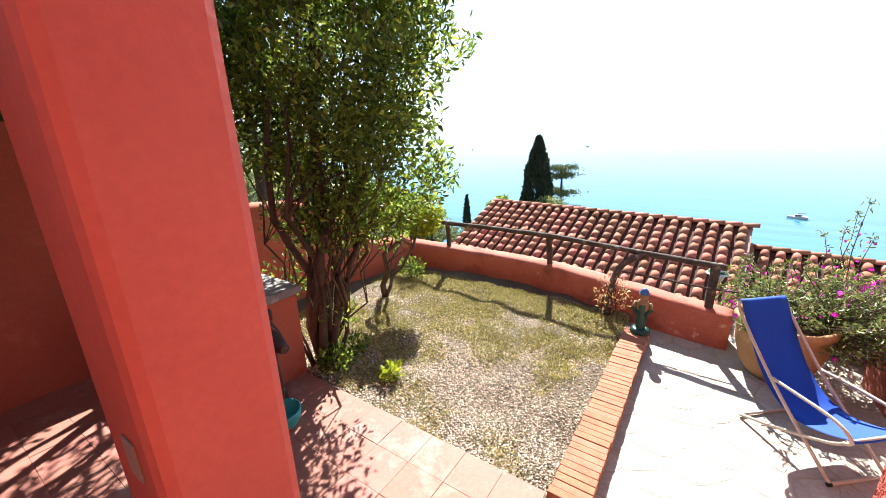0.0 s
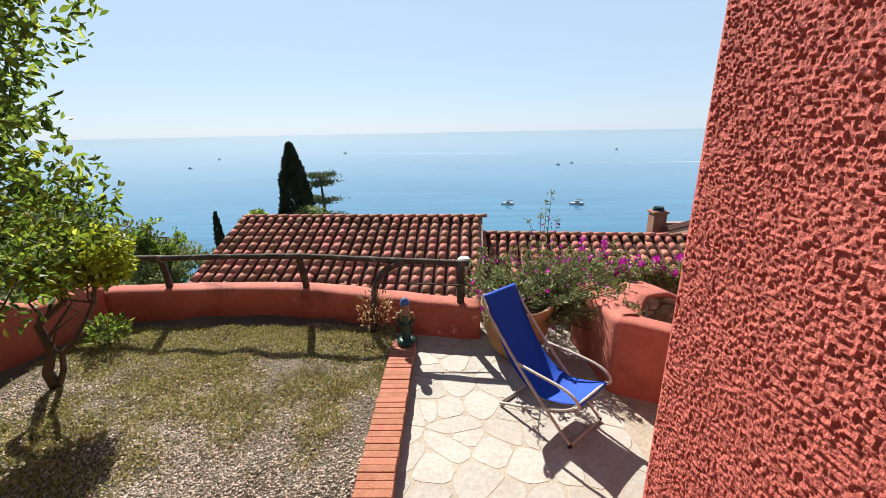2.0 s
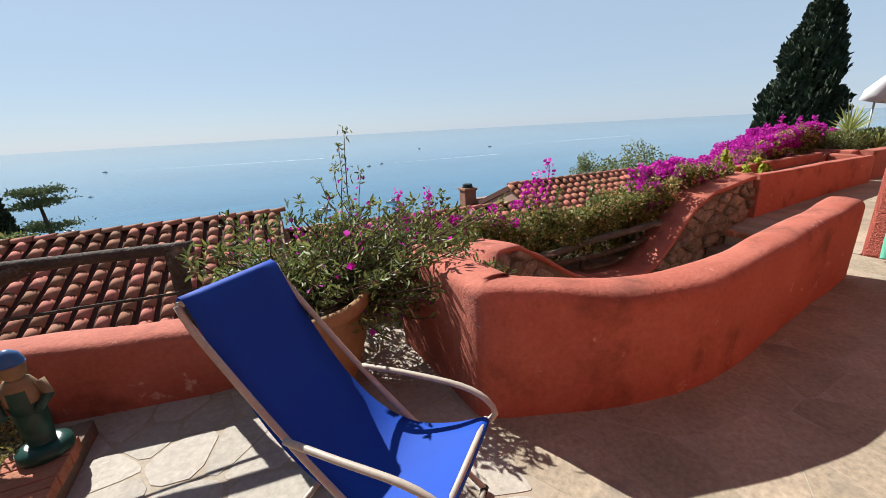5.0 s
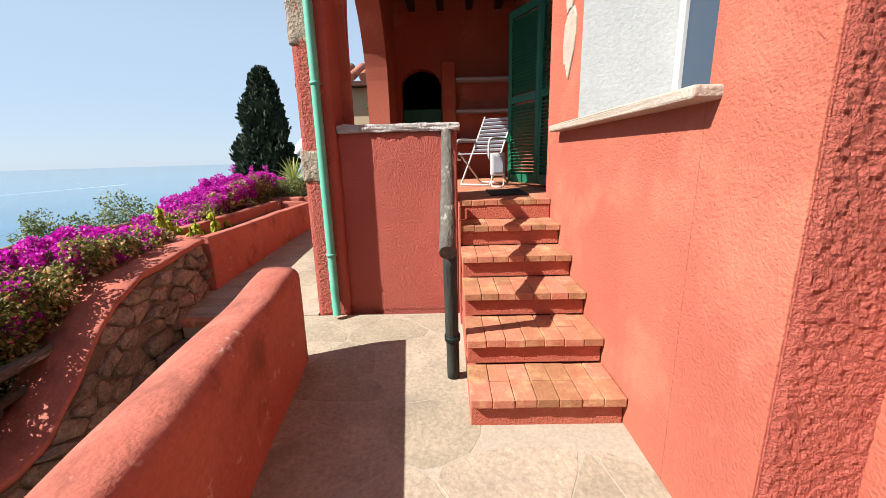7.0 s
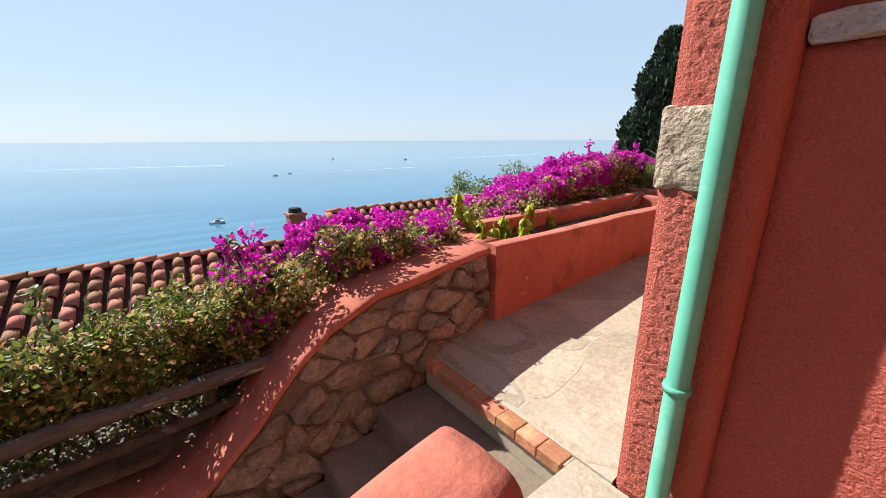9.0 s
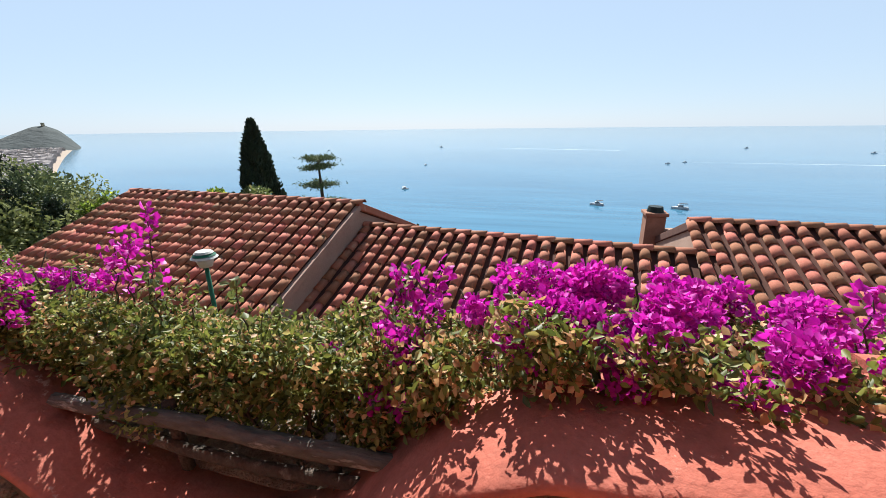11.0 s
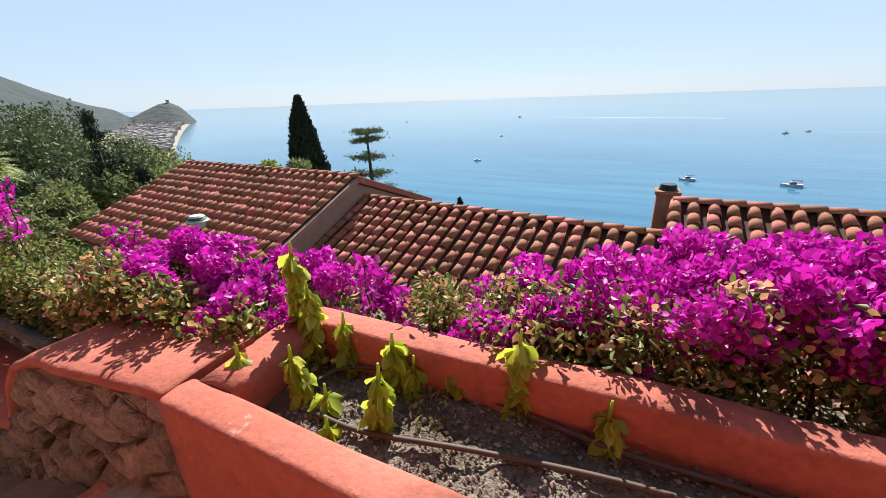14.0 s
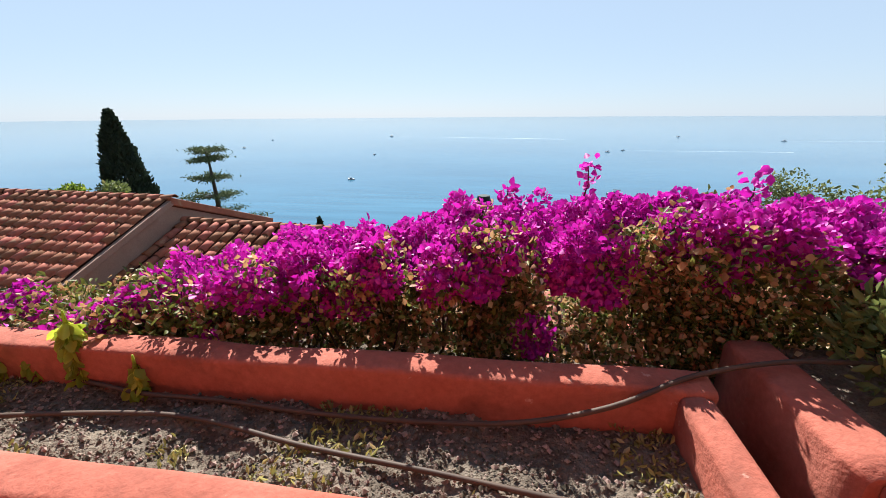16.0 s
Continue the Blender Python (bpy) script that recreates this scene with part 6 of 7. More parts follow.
yucca(13.0, 7.05, 0.92, 80, 0.62, 81)
yucca(12.9, 6.55, 0.62, 46, 0.5, 82)
yucca(13.4, 6.45, 0.62, 40, 0.5, 83)
for k in range(4):
    low_plant("planter_shrub", 12.2 + k * 0.38, 6.85 - 0.05 * k, 0.6, 0.26, 0.42, 900, 0.05, LEAF_OLEANDER, "leafy shrub in the far planter", 84 + k, "shrub", "planter shrubs")

# pot with a straggling shrub at the end of the garden wall
def clay_pot(px, py, k, label):
    pot = thing("clay_pot", (px, py, 0), label, "pot", "clay pots by the wall")
    bm = bmesh.new()
    prof = [(0.24, 0.0), (0.33, 0.12), (0.40, 0.32), (0.42, 0.48), (0.415, 0.54), (0.45, 0.56), (0.455, 0.62), (0.43, 0.64), (0.39, 0.62), (0.37, 0.54)]
    rings = [[bm.verts.new((px + k * r * math.cos(2 * math.pi * i / 36), py + k * r * math.sin(2 * math.pi * i / 36), 0.98 * z)) for i in range(36)] for r, z in prof]
    for a, b in zip(rings, rings[1:]):
        for i in range(36):
            bm.faces.new((a[i], a[(i + 1) % 36], b[(i + 1) % 36], b[i])).smooth = True
    bm.faces.new(list(reversed(rings[0])))
    part("pot_body", bm, OCHRE_POT, pot)
    bm = bmesh.new()
    bmesh.ops.create_circle(bm, cap_ends=True, radius=0.385 * k, segments=24, matrix=Matrix.Translation((px, py, 0.535)))
    part("pot_soil", bm, SOIL, pot)


clay_pot(1.62, 5.72, 0.87, "big ochre clay pot by the garden wall")


def straggler(name, base, tips, n_leaf, size, seed, label, leaf=LEAF_OLEANDER, bract=0.0):
    rng = random.Random(seed)
    rn = np.random.default_rng(seed)
    t = thing(name, base, label, "shrub")
    bm = bmesh.new()
    cs, bs = [], []
    for tip in tips:
        pts = branchy(bm, (base[0] + rng.uniform(-0.1, 0.1), base[1] + rng.uniform(-0.1, 0.1), base[2]), tip, 0.009, 0.003, rng, 0.08, 6)
        for k in range(n_leaf):
            i = rng.randint(2, 5)
            p = pts[i].lerp(pts[i + 1], rng.random()) + Vector((rng.gauss(0, 0.03), rng.gauss(0, 0.03), rng.gauss(0, 0.03)))
            (bs if rng.random() < bract else cs).append(tuple(p))
        for k in range(10):
            p = pts[-1] + Vector((rng.gauss(0, 0.012), rng.gauss(0, 0.012), rng.gauss(0, 0.02)))
            cs.append(tuple(p))
    tagged(part("branchwork", bm, BARK, t), kind="stuff")
    tagged(mesh_part("leaves", leaf_mesh(np.array(cs), size, rn, up=0.35, aspect=0.28), leaf, t), kind="stuff")
    if bs:
        tagged(mesh_part("bloom", leaf_mesh(np.array(bs), 0.045, rn, up=0.2, aspect=0.8), BRACT, t, "magenta bracts"), kind="stuff")


rng = random.Random(77)
tips = [(1.78 + rng.uniform(-0.6, 1.1), 5.72 + rng.uniform(-0.35, 0.7), rng.uniform(0.55, 1.02)) for _ in range(70)]
tips += [(1.75, 6.1, 1.10), (1.95, 6.2, 1.08), (2.15, 5.9, 1.05), (1.5, 6.0, 1.0)]
tips += [(2.1 + rng.uniform(-0.7, 0.75), 5.85 + rng.uniform(-0.55, 0.55), rng.uniform(0.35, 0.86)) for _ in range(90)]
straggler("pot_shrub", (1.64, 5.72, 0.50), tips, 36, 0.055, 78, "straggling shrub with narrow leaves in a clay pot", LEAF_OLEANDER, 0.02)
tips = [(2.4 + rng.uniform(-0.9, 1.0), 6.2 + rng.uniform(-0.55, 0.55), rng.uniform(0.2, 0.9)) for _ in range(120)] + [(2.75, 7.05, 1.52), (2.68, 7.05, 1.36), (2.62, 7.1, 1.18), (2.5, 7.3, 1.05), (2.85, 7.0, 1.1)]
straggler("trailing_bougainvillea", (2.45, 6.35, -0.1), tips, 40, 0.05, 79, "trailing bougainvillea with sparse magenta bracts", LEAF_BOUG, 0.16)

# ---- trees below and beyond ----
def cypress(x, y, z0, z1, r, seed, n=9000, size=0.22, lean=0.0, blunt=0.0):
    rn = np.random.default_rng(seed)
    t = thing("cypress_tree", (x, y, z0), "tall dark green columnar cypress", "cypress", "cypresses")
    bm = bmesh.new()
    tube(bm, [(x, y, z0 - 0.3), (x + lean, y, z0 + (z1 - z0) * 0.9)], [r * 0.12, 0.03], 8)
    part("trunk", bm, BARK, t)
    h = rn.random(n)
    prof = np.interp(h, [0, 0.08, 0.3, 0.55, 0.8, 0.93, 1.0], [0.55, 0.92, 1.0, 0.85 + blunt * 0.5, 0.5 + blunt, 0.2 + blunt, 0.03 + blunt * 0.5]) * r
    a = rn.uniform(0, 2 * math.pi, n)
    lump = np.array([0.80 + 0.38 * noise.noise(Vector((math.cos(q) * 1.8, math.sin(q) * 1.8, k * (z1 - z0) * 0.9 + seed))) for q, k in zip(a, h)])
    rr = prof * lump * rn.uniform(0.55, 1.0, n) ** 0.5
    c = np.stack([x + lean * h + rr * np.cos(a), y + rr * np.sin(a), z0 + h * (z1 - z0)], 1)
    o = np.stack([np.cos(a) * 0.5, np.sin(a) * 0.5, np.full(n, 1.2)], 1)
    tagged(mesh_part("crown", leaf_mesh(c, size, rn, up=0.6, aspect=0.5, out=o), LEAF_CYPRESS, t), kind="stuff")


cypress(-6.75, 21.7, -5.5, 1.75, 1.28, 91, 12000, 0.20)
cypress(28.9, 15.4, -5.0, 7.0, 2.2, 92, 16000, 0.34, 2.0, 0.16)
cypress(-16.3, 30.0, -8.0, -3.3, 0.42, 93, 2500, 0.18)
cypress(-1.4, 30.0, -9.0, -5.1, 0.45, 94, 1800, 0.2)


def cedar(x, y, z0, z1):
    rn = np.random.default_rng(95)
    rng = random.Random(95)
    t = thing("cedar_tree", (x, y, z0), "dark cedar with flat layered boughs", "cedar")
    bm = bmesh.new()
    tube(bm, [(x, y, z0), (x + 0.1, y, (z0 + z1) / 2), (x, y, z1)], [0.22, 0.14, 0.04], 8)
    cs = []
    for zf, reach in ((0.98, 1.0), (0.90, 1.1), (0.73, 1.25), (0.56, 2.0), (0.40, 1.6), (0.28, 3.0), (0.16, 3.4)):
        z = z0 + (z1 - z0) * zf
        for k in range(7):
            a = 2 * math.pi * k / 7 + rng.uniform(-0.4, 0.4)
            r = reach * rng.uniform(0.55, 1.0)
            tip = (x + math.cos(a) * r, y + math.sin(a) * r, z + rng.uniform(-0.15, 0.10))
            pts = branchy(bm, (x, y, z - 0.1), tip, 0.06, 0.015, rng, 0.08, 5)
            for _ in range(150):
                p = pts[rng.randint(2, 6)]
                cs.append((p.x + rng.gauss(0, 0.26), p.y + rng.gauss(0, 0.26), p.z + rng.gauss(0.05, 0.06)))
    part("trunk", bm, BARK, t)
    tagged(mesh_part("bough_mass", leaf_mesh(np.array(cs), 0.16, rn, up=0.2, aspect=0.35), LEAF_PINE, t), kind="stuff")


cedar(-7.5, 28.2, -7.0, -0.30)


def shrub_tree(name, x, y, z0, h, r, n, size, leaf, label, seed, group, category="tree"):
    rng = random.Random(seed)
    tree(name, (x, y, z0), [((x + rng.uniform(-0.3, 0.3) * r, y, z0 + h * 0.7), 0.06 * r + 0.02)],
         scatter_blobs(x, y, z0 + h * 0.62, r, r, h * 0.36, 16, r * 0.42, rng), n, size, leaf, label, seed, group, 0.5, 0.2, category)


shrub_tree("garden_bush", -7.7, 20.2, -4.6, 3.45, 1.1, 4000, 0.16, LEAF_TREE, "rounded green bush below the cypress", 101, "bushes behind the roofs", "bush")
shrub_tree("garden_bush", -4.6, 19.5, -4.8, 4.35, 1.35, 8000, 0.15, LEAF_OLEANDER, "rounded green bush below the cypress", 102, "bushes behind the roofs", "bush")
shrub_tree("garden_bush", -11.2, 17.6, -3.6, 2.5, 0.9, 2500, 0.16, LEAF_TREE, "bright green bush at the roof's edge", 103, "bushes behind the roofs", "bush")
shrub_tree("garden_bush", -5.3, 19.8, -4.6, 3.5, 0.9, 2600, 0.12, LEAF_TREE, "green shrub at the roof ridge", 104, "bushes behind the roofs", "bush")
shrub_tree("round_tree", 22.2, 22.2, -5.6, 4.9, 1.5, 4500, 0.15, LEAF_OLIVE, "grey-green tree beyond the east roof", 105, "trees beyond the east roof")
shrub_tree("round_tree", 26.2, 22.0, -5.6, 5.3, 2.4, 5500, 0.16, LEAF_OLIVE, "grey-green tree beyond the east roof", 106, "trees beyond the east roof")
for k, (x, y, h, r, lf) in enumerate(((-9.8, 11.5, 3.6, 1.5, LEAF_OLIVE), (-7.2, 9.6, 2.4, 1.1, LEAF_OLIVE), (-13.5, 17.0, 5.0, 2.2, LEAF_OLIVE), (-17.0, 15.5, 6.0, 2.6, LEAF_PINE),
                                       (-19.5, 19.0, 6.5, 3.0, LEAF_OLIVE), (-24.0, 17.0, 7.0, 3.2, LEAF_PINE), (-27.0, 22.5, 7.0, 3.3, LEAF_OLIVE), (-32.0, 19.0, 8.0, 3.6, LEAF_PINE),
                                       (-36.0, 26.0, 8.0, 3.6, LEAF_OLIVE), (-43.0, 22.0, 9.0, 4.2, LEAF_PINE), (-30.0, 13.5, 6.0, 2.6, LEAF_OLIVE), (-22.0, 24.0, 6.5, 2.8, LEAF_PINE),
                                       (-48.0, 30.0, 9.0, 4.4, LEAF_OLIVE), (-15.0, 22.0, 4.6, 2.2, LEAF_OLIVE), (-55.0, 18.0, 8.0, 4.0, LEAF_PINE), (-16.5, 9.4, 3.2, 1.6, LEAF_PINE), (-21.0, 10.0, 4.0, 2.2, LEAF_OLIVE), (-27.0, 11.0, 5.0, 2.6, LEAF_OLIVE), (-36.0, 12.5, 6.0, 3.2, LEAF_PINE), (-19.0, 12.5, 4.2, 2.2, LEAF_OLIVE), (-46.0, 14.0, 7.0, 3.8, LEAF_OLIVE), (-14.0, 11.8, 3.0, 1.4, LEAF_PINE))):
    shrub_tree("hillside_tree", x, y, land_z(x, y) - 0.2, h * (0.92 if x < -12 else 0.72), r * 1.1, 7000, 0.22 if r > 2 else 0.18, lf, "grey-green tree on the hillside", 110 + k, "hillside trees")


def conifer(x, y, h, seed):
    rng = random.Random(seed)
    rn = np.random.default_rng(seed)
    z0 = land_z(x, y)
    t = thing("conifer", (x, y, z0), "slim dark conifer with ragged boughs", "conifer", "conifers")
    bm = bmesh.new()
    tube(bm, [(x, y, z0 - 0.2), (x, y, z0 + h)], [0.16, 0.02], 7)
    cs = []
    for k in range(46):
        f = rng.uniform(0.12, 1.0)
        a = rng.uniform(0, 2 * math.pi)
        r = (1.05 - f) * h * 0.20 * rng.uniform(0.5, 1.1) + 0.1
        tip = (x + math.cos(a) * r, y + math.sin(a) * r, z0 + h * f - 0.15 * r)
        pts = branchy(bm, (x, y, z0 + h * f), tip, 0.03, 0.01, rng, 0.03, 4)
        for _ in range(60):
            p = pts[rng.randint(1, 6)]
            cs.append((p.x + rng.gauss(0, 0.12), p.y + rng.gauss(0, 0.12), p.z + rng.gauss(0, 0.10)))
    part("trunk", bm, BARK, t)
    tagged(mesh_part("bough_mass", leaf_mesh(np.array(cs), 0.17, rn, up=0.3, aspect=0.35), LEAF_CYPRESS, t), kind="stuff")


conifer(-14.6, 15.9, 6.4, 131)
conifer(-16.8, 18.0, 5.6, 132)
conifer(-12.8, 16.6, 4.2, 133)


def palm(x, y, z0, h, R, seed, n=34):
    rng = random.Random(seed)
    t = thing("palm_tree", (x, y, z0), "palm with drooping fan leaves", "palm", "palms on the hillside")
    bm = bmesh.new()
    tube(bm, [(x, y, z0 - 0.2), (x + 0.05, y, z0 + h)], [0.16, 0.13], 9, True, 0.3)
    part("trunk", bm, BARK, t)
    bm = bmesh.new()
    for k in range(n):
        a, e = rng.uniform(0, 2 * math.pi), rng.uniform(-0.4, 1.2)
        d = Vector((math.cos(a) * math.cos(e), math.sin(a) * math.cos(e), math.sin(e)))
        s = Vector((-math.sin(a), math.cos(a), 0))
        b = Vector((x, y, z0 + h))
        for w in range(-6, 7):
            dd = (d + s * w * 0.11).normalized()
            p0, p1, p2 = b + d * R * 0.35, b + d * R * 0.3 + dd * R * 0.4, b + d * R * 0.25 + dd * R * 0.75 - Vector((0, 0, 0.14 * R))
            q = dd.cross(Vector((0, 0, 1))).normalized() * 0.018 * R
            v = [bm.verts.new(p) for p in (p0, p1 - q, p2, p1 + q)]
            bm.faces.new(v)
        v = [bm.verts.new(p) for p in (b - s * 0.012, b + s * 0.012, b + d * R * 0.4 + s * 0.008, b + d * R * 0.4 - s * 0.008)]
        bm.faces.new(v)
    part("fronds", bm, LEAF_YUCCA, t)


palm(-9.5, 7.3, -0.8, 2.6, 1.3, 141)
palm(-10.0, 7.45, -0.6, 4.7, 1.8, 142, 44)
palm(-13.5, 10.2, -1.5, 1.6, 1.2, 143)
palm(-8.6, 9.9, -2.9, 2.9, 1.3, 144, 46)
rng_n = np.random.default_rng(17)
pts = [(x, y, land_z(x, y)) for x, y in zip(rng_n.uniform(-24, -8, 9000), rng_n.uniform(8, 12.5, 9000))]
tagged(mesh_part("hill_grass", leaf_mesh(pts, 0.30, rng_n, up=1.2, aspect=0.15), GRASS_HILL), "fresh green grass on the hillside", "grass", kind="stuff")

# ---- log railing on the garden wall ----
rng = random.Random(51)
rail = thing("log_railing", (-0.8, 6.2, 0.6), "rustic railing of dark weathered logs on the garden wall", "railing")
tube_pts = [(-3.9, 6.45, 0.92), (-2.7, 6.42, 0.91), (-1.8, 6.40, 0.925), (-0.95, 6.34, 0.94), (-0.1, 6.25, 0.925), (0.6, 6.15, 0.92), (1.12, 6.08, 0.915)]
part("top_rail", tube(bmesh.new(), curve_pts(tube_pts, 0.10), 0.036, 9, True, 0.28), LOG, rail)
for pts, r in (([(-0.97, 6.52, 0.45), (-0.96, 6.43, 0.75), (-0.95, 6.36, 0.92)], 0.042), ([(-2.75, 6.50, 0.5), (-2.74, 6.44, 0.90)], 0.04), ([(1.02, 6.10, 0.35), (1.02, 6.10, 0.91)], 0.046)):
    part("post", tube(bmesh.new(), curve_pts(pts, 0.06), r, 9, True, 0.25), LOG, rail)
part("bent_post", tube(bmesh.new(), curve_pts([(-0.02, 5.98, 0.10), (0.0, 6.0, 0.42), (0.03, 6.08, 0.66), (0.16, 6.14, 0.83), (0.34, 6.19, 0.91)], 0.05), 0.040, 9, True, 0.3), LOG, rail, "crooked forked post")
part("thin_rail", tube(bmesh.new(), curve_pts([(0.1, 6.03, 0.70), (0.6, 6.02, 0.69), (1.1, 6.0, 0.68), (1.9, 6.0, 0.74)], 0.1), 0.010, 6), LOG, rail)

# slanting logs along the flower bed by the descending steps
lg = thing("log_rail_low", (5.6, 6.5, 0.1), "weathered logs edging the bougainvillea bed", "log rail")
part("log", tube(bmesh.new(), curve_pts([(6.66, 6.37, 0.19), (6.0, 6.38, 0.165), (5.4, 6.40, 0.14), (4.7, 6.42, 0.075), (3.4, 6.44, 0.08)], 0.08), 0.038, 11, True, 0.42), TRUNK, lg, "bleached grey log")
part("log", tube(bmesh.new(), curve_pts([(6.40, 6.42, -0.02), (5.6, 6.44, -0.08), (4.6, 6.46, -0.06)], 0.08), 0.032, 9, True, 0.32), LOG, lg)
for x in (6.2, 5.3, 4.3):
    part("stake", tube(bmesh.new(), [(x, 6.5, -0.4), (x, 6.47, 0.16)], 0.03, 7, True, 0.3), LOG, lg)

# ---- stair handrail of a bare trunk ----
hr = thing("handrail", (6.25, 3.50, 0), "rustic stair handrail made of a grey tree trunk", "handrail")
part("newel", tube(bmesh.new(), curve_pts([(6.38, 3.52, -0.02), (6.29, 3.525, 0.45), (6.21, 3.53, 0.92)], 0.08), 0.042, 12, True, 0.10), POST, hr)
part("rail", tube(bmesh.new(), curve_pts([(6.13, 3.54, 0.915), (6.6, 3.535, 1.15), (7.2, 3.53, 1.47), (7.60, 3.53, 1.66)], 0.08), 0.048, 14, True, 0.14), TRUNK, hr, "grey barkless trunk with splits")
part("band", tube(bmesh.new(), [(6.315, 3.523, 0.30), (6.310, 3.523, 0.335)], 0.051, 14), IRON, hr, "dark wire binding")

# ---- downpipes ----
def downpipe(x, y, z0, z1, shoe, label, r=0.037):
    t = thing("downpipe", (x, y, z0), label, "downpipe", "green downpipes", "structure")
    bm = bmesh.new()
    pts = [(x + shoe[0], y + shoe[1], z0), (x + shoe[0] * 0.6, y + shoe[1] * 0.6, z0 + 0.06), (x, y, z0 + 0.16), (x, y, z1)]
    tube(bm, pts, r, 16, False)
    part("pipe", bm, GREEN_PIPE, t)
    # added black plug that stands for the shade inside the open pipe end
    bm = bmesh.new()
    tube(bm, [(x + shoe[0] * 0.8, y + shoe[1] * 0.8, z0 + 0.03), (x + shoe[0] * 0.6, y + shoe[1] * 0.6, z0 + 0.06)], r * 0.92, 14)
    part("mouth_shade_plug", bm, BLACK_RUBBER, t)
    for z in (0.60, 2.05):
        bm = bmesh.new()
        tube(bm, [(x, y, z - 0.012), (x, y, z + 0.012)], r * 1.19, 16)
        tube(bm, [(x, y, z), (x + 0.05, y + 0.01, z)], r * 0.27, 8)
        clip = part("bracket", bm, GREEN_PIPE, t)
    return t


downpipe(7.425, 4.60, 0.03, 4.1, (-0.05, -0.02), "pale green painted downpipe on the corner pillar")
downpipe(1.53, 2.742, 0.03, 4.5, (-0.01, 0.03), "slim green painted pipe at the house corner", 0.010)

# ---- shutters ----
def louvred_leaf(parent, m, w, z0, z1, name="leaf"):
    """A louvred shutter leaf: local x along its width, y its thickness."""
    fr = 0.075
    bm = bmesh.new()
    for a in ((0, fr, 0, 0.04, z0, z1), (w - fr, w, 0, 0.04, z0, z1), (fr, w - fr, 0, 0.04, z0, z0 + 0.11), (fr, w - fr, 0, 0.04, z1 - 0.09, z1), (fr, w - fr, 0, 0.04, (z0 + z1) / 2 - 0.045, (z0 + z1) / 2 + 0.045)):
        box(bm, *a, 0.005, m)
    leaf = part(name, bm, SHUTTER, parent)
    z = z0 + 0.125
    while z < z1 - 0.11:
        if abs(z - (z0 + z1) / 2) > 0.065:
            bm = bmesh.new()
            box(bm, fr - 0.004, w - fr + 0.004, -0.022, 0.022, -0.005, 0.005, 0, m @ Matrix.Translation((0, 0.02, z)) @ Matrix.Rotation(radians(38), 4, "X"))
            sl = part("slat", bm, SHUTTER, leaf)
            sl.matrix_parent_inverse = Matrix.Identity(4)
        z += 0.042
    return leaf


w2 = thing("window_2", (3.72, 2.3, 1.16), "patio window with open green louvred shutters", "window", kind="structure")
part("window_frame", box(bmesh.new(), 3.25, 4.20, 2.05, 2.10, 1.16, 2.75), WHITE_PAINT, w2)
part("pane", box(bmesh.new(), 3.32, 4.13, 2.10, 2.108, 1.23, 2.68), GLASS, w2)
wang = math.degrees(math.atan(-0.0997))
louvred_leaf(w2, Matrix.Translation((4.22, FW(4.22) + 0.035, 0)) @ Matrix.Rotation(radians(wang + 2.5), 4, "Z"), 0.62, 1.14, 2.80, "shutter_leaf")
bm = bmesh.new()
tube(bm, [(4.75, FW(4.75) + 0.0, 1.035), (4.753, FW(4.75) + 0.03, 1.03), (4.755, FW(4.75) + 0.034, 1.0)], 0.005, 6)
part("shutter_hook", bm, IRON, w2)

d2 = thing("door_2", (8.1, 2.45, PZ), "porch door with folding green louvred shutters standing open", "door", kind="structure")
louvred_leaf(d2, Matrix.Translation((8.97, 2.39, 0)) @ Matrix.Rotation(radians(26), 4, "Z"), 0.64, PZ + 0.03, 3.18, "shutter_leaf")
louvred_leaf(d2, Matrix.Translation((8.955, 2.425, 0)) @ Matrix.Rotation(radians(-171), 4, "Z"), 0.53, PZ + 0.03, 3.18, "shutter_leaf")
tagged(part("door_mat", box(bmesh.new(), 7.95, 8.55, 2.72, 3.10, PZ - 0.006, PZ + 0.012, 0.006), BLACK_RUBBER), "black door mat on the porch floor", "door mat")

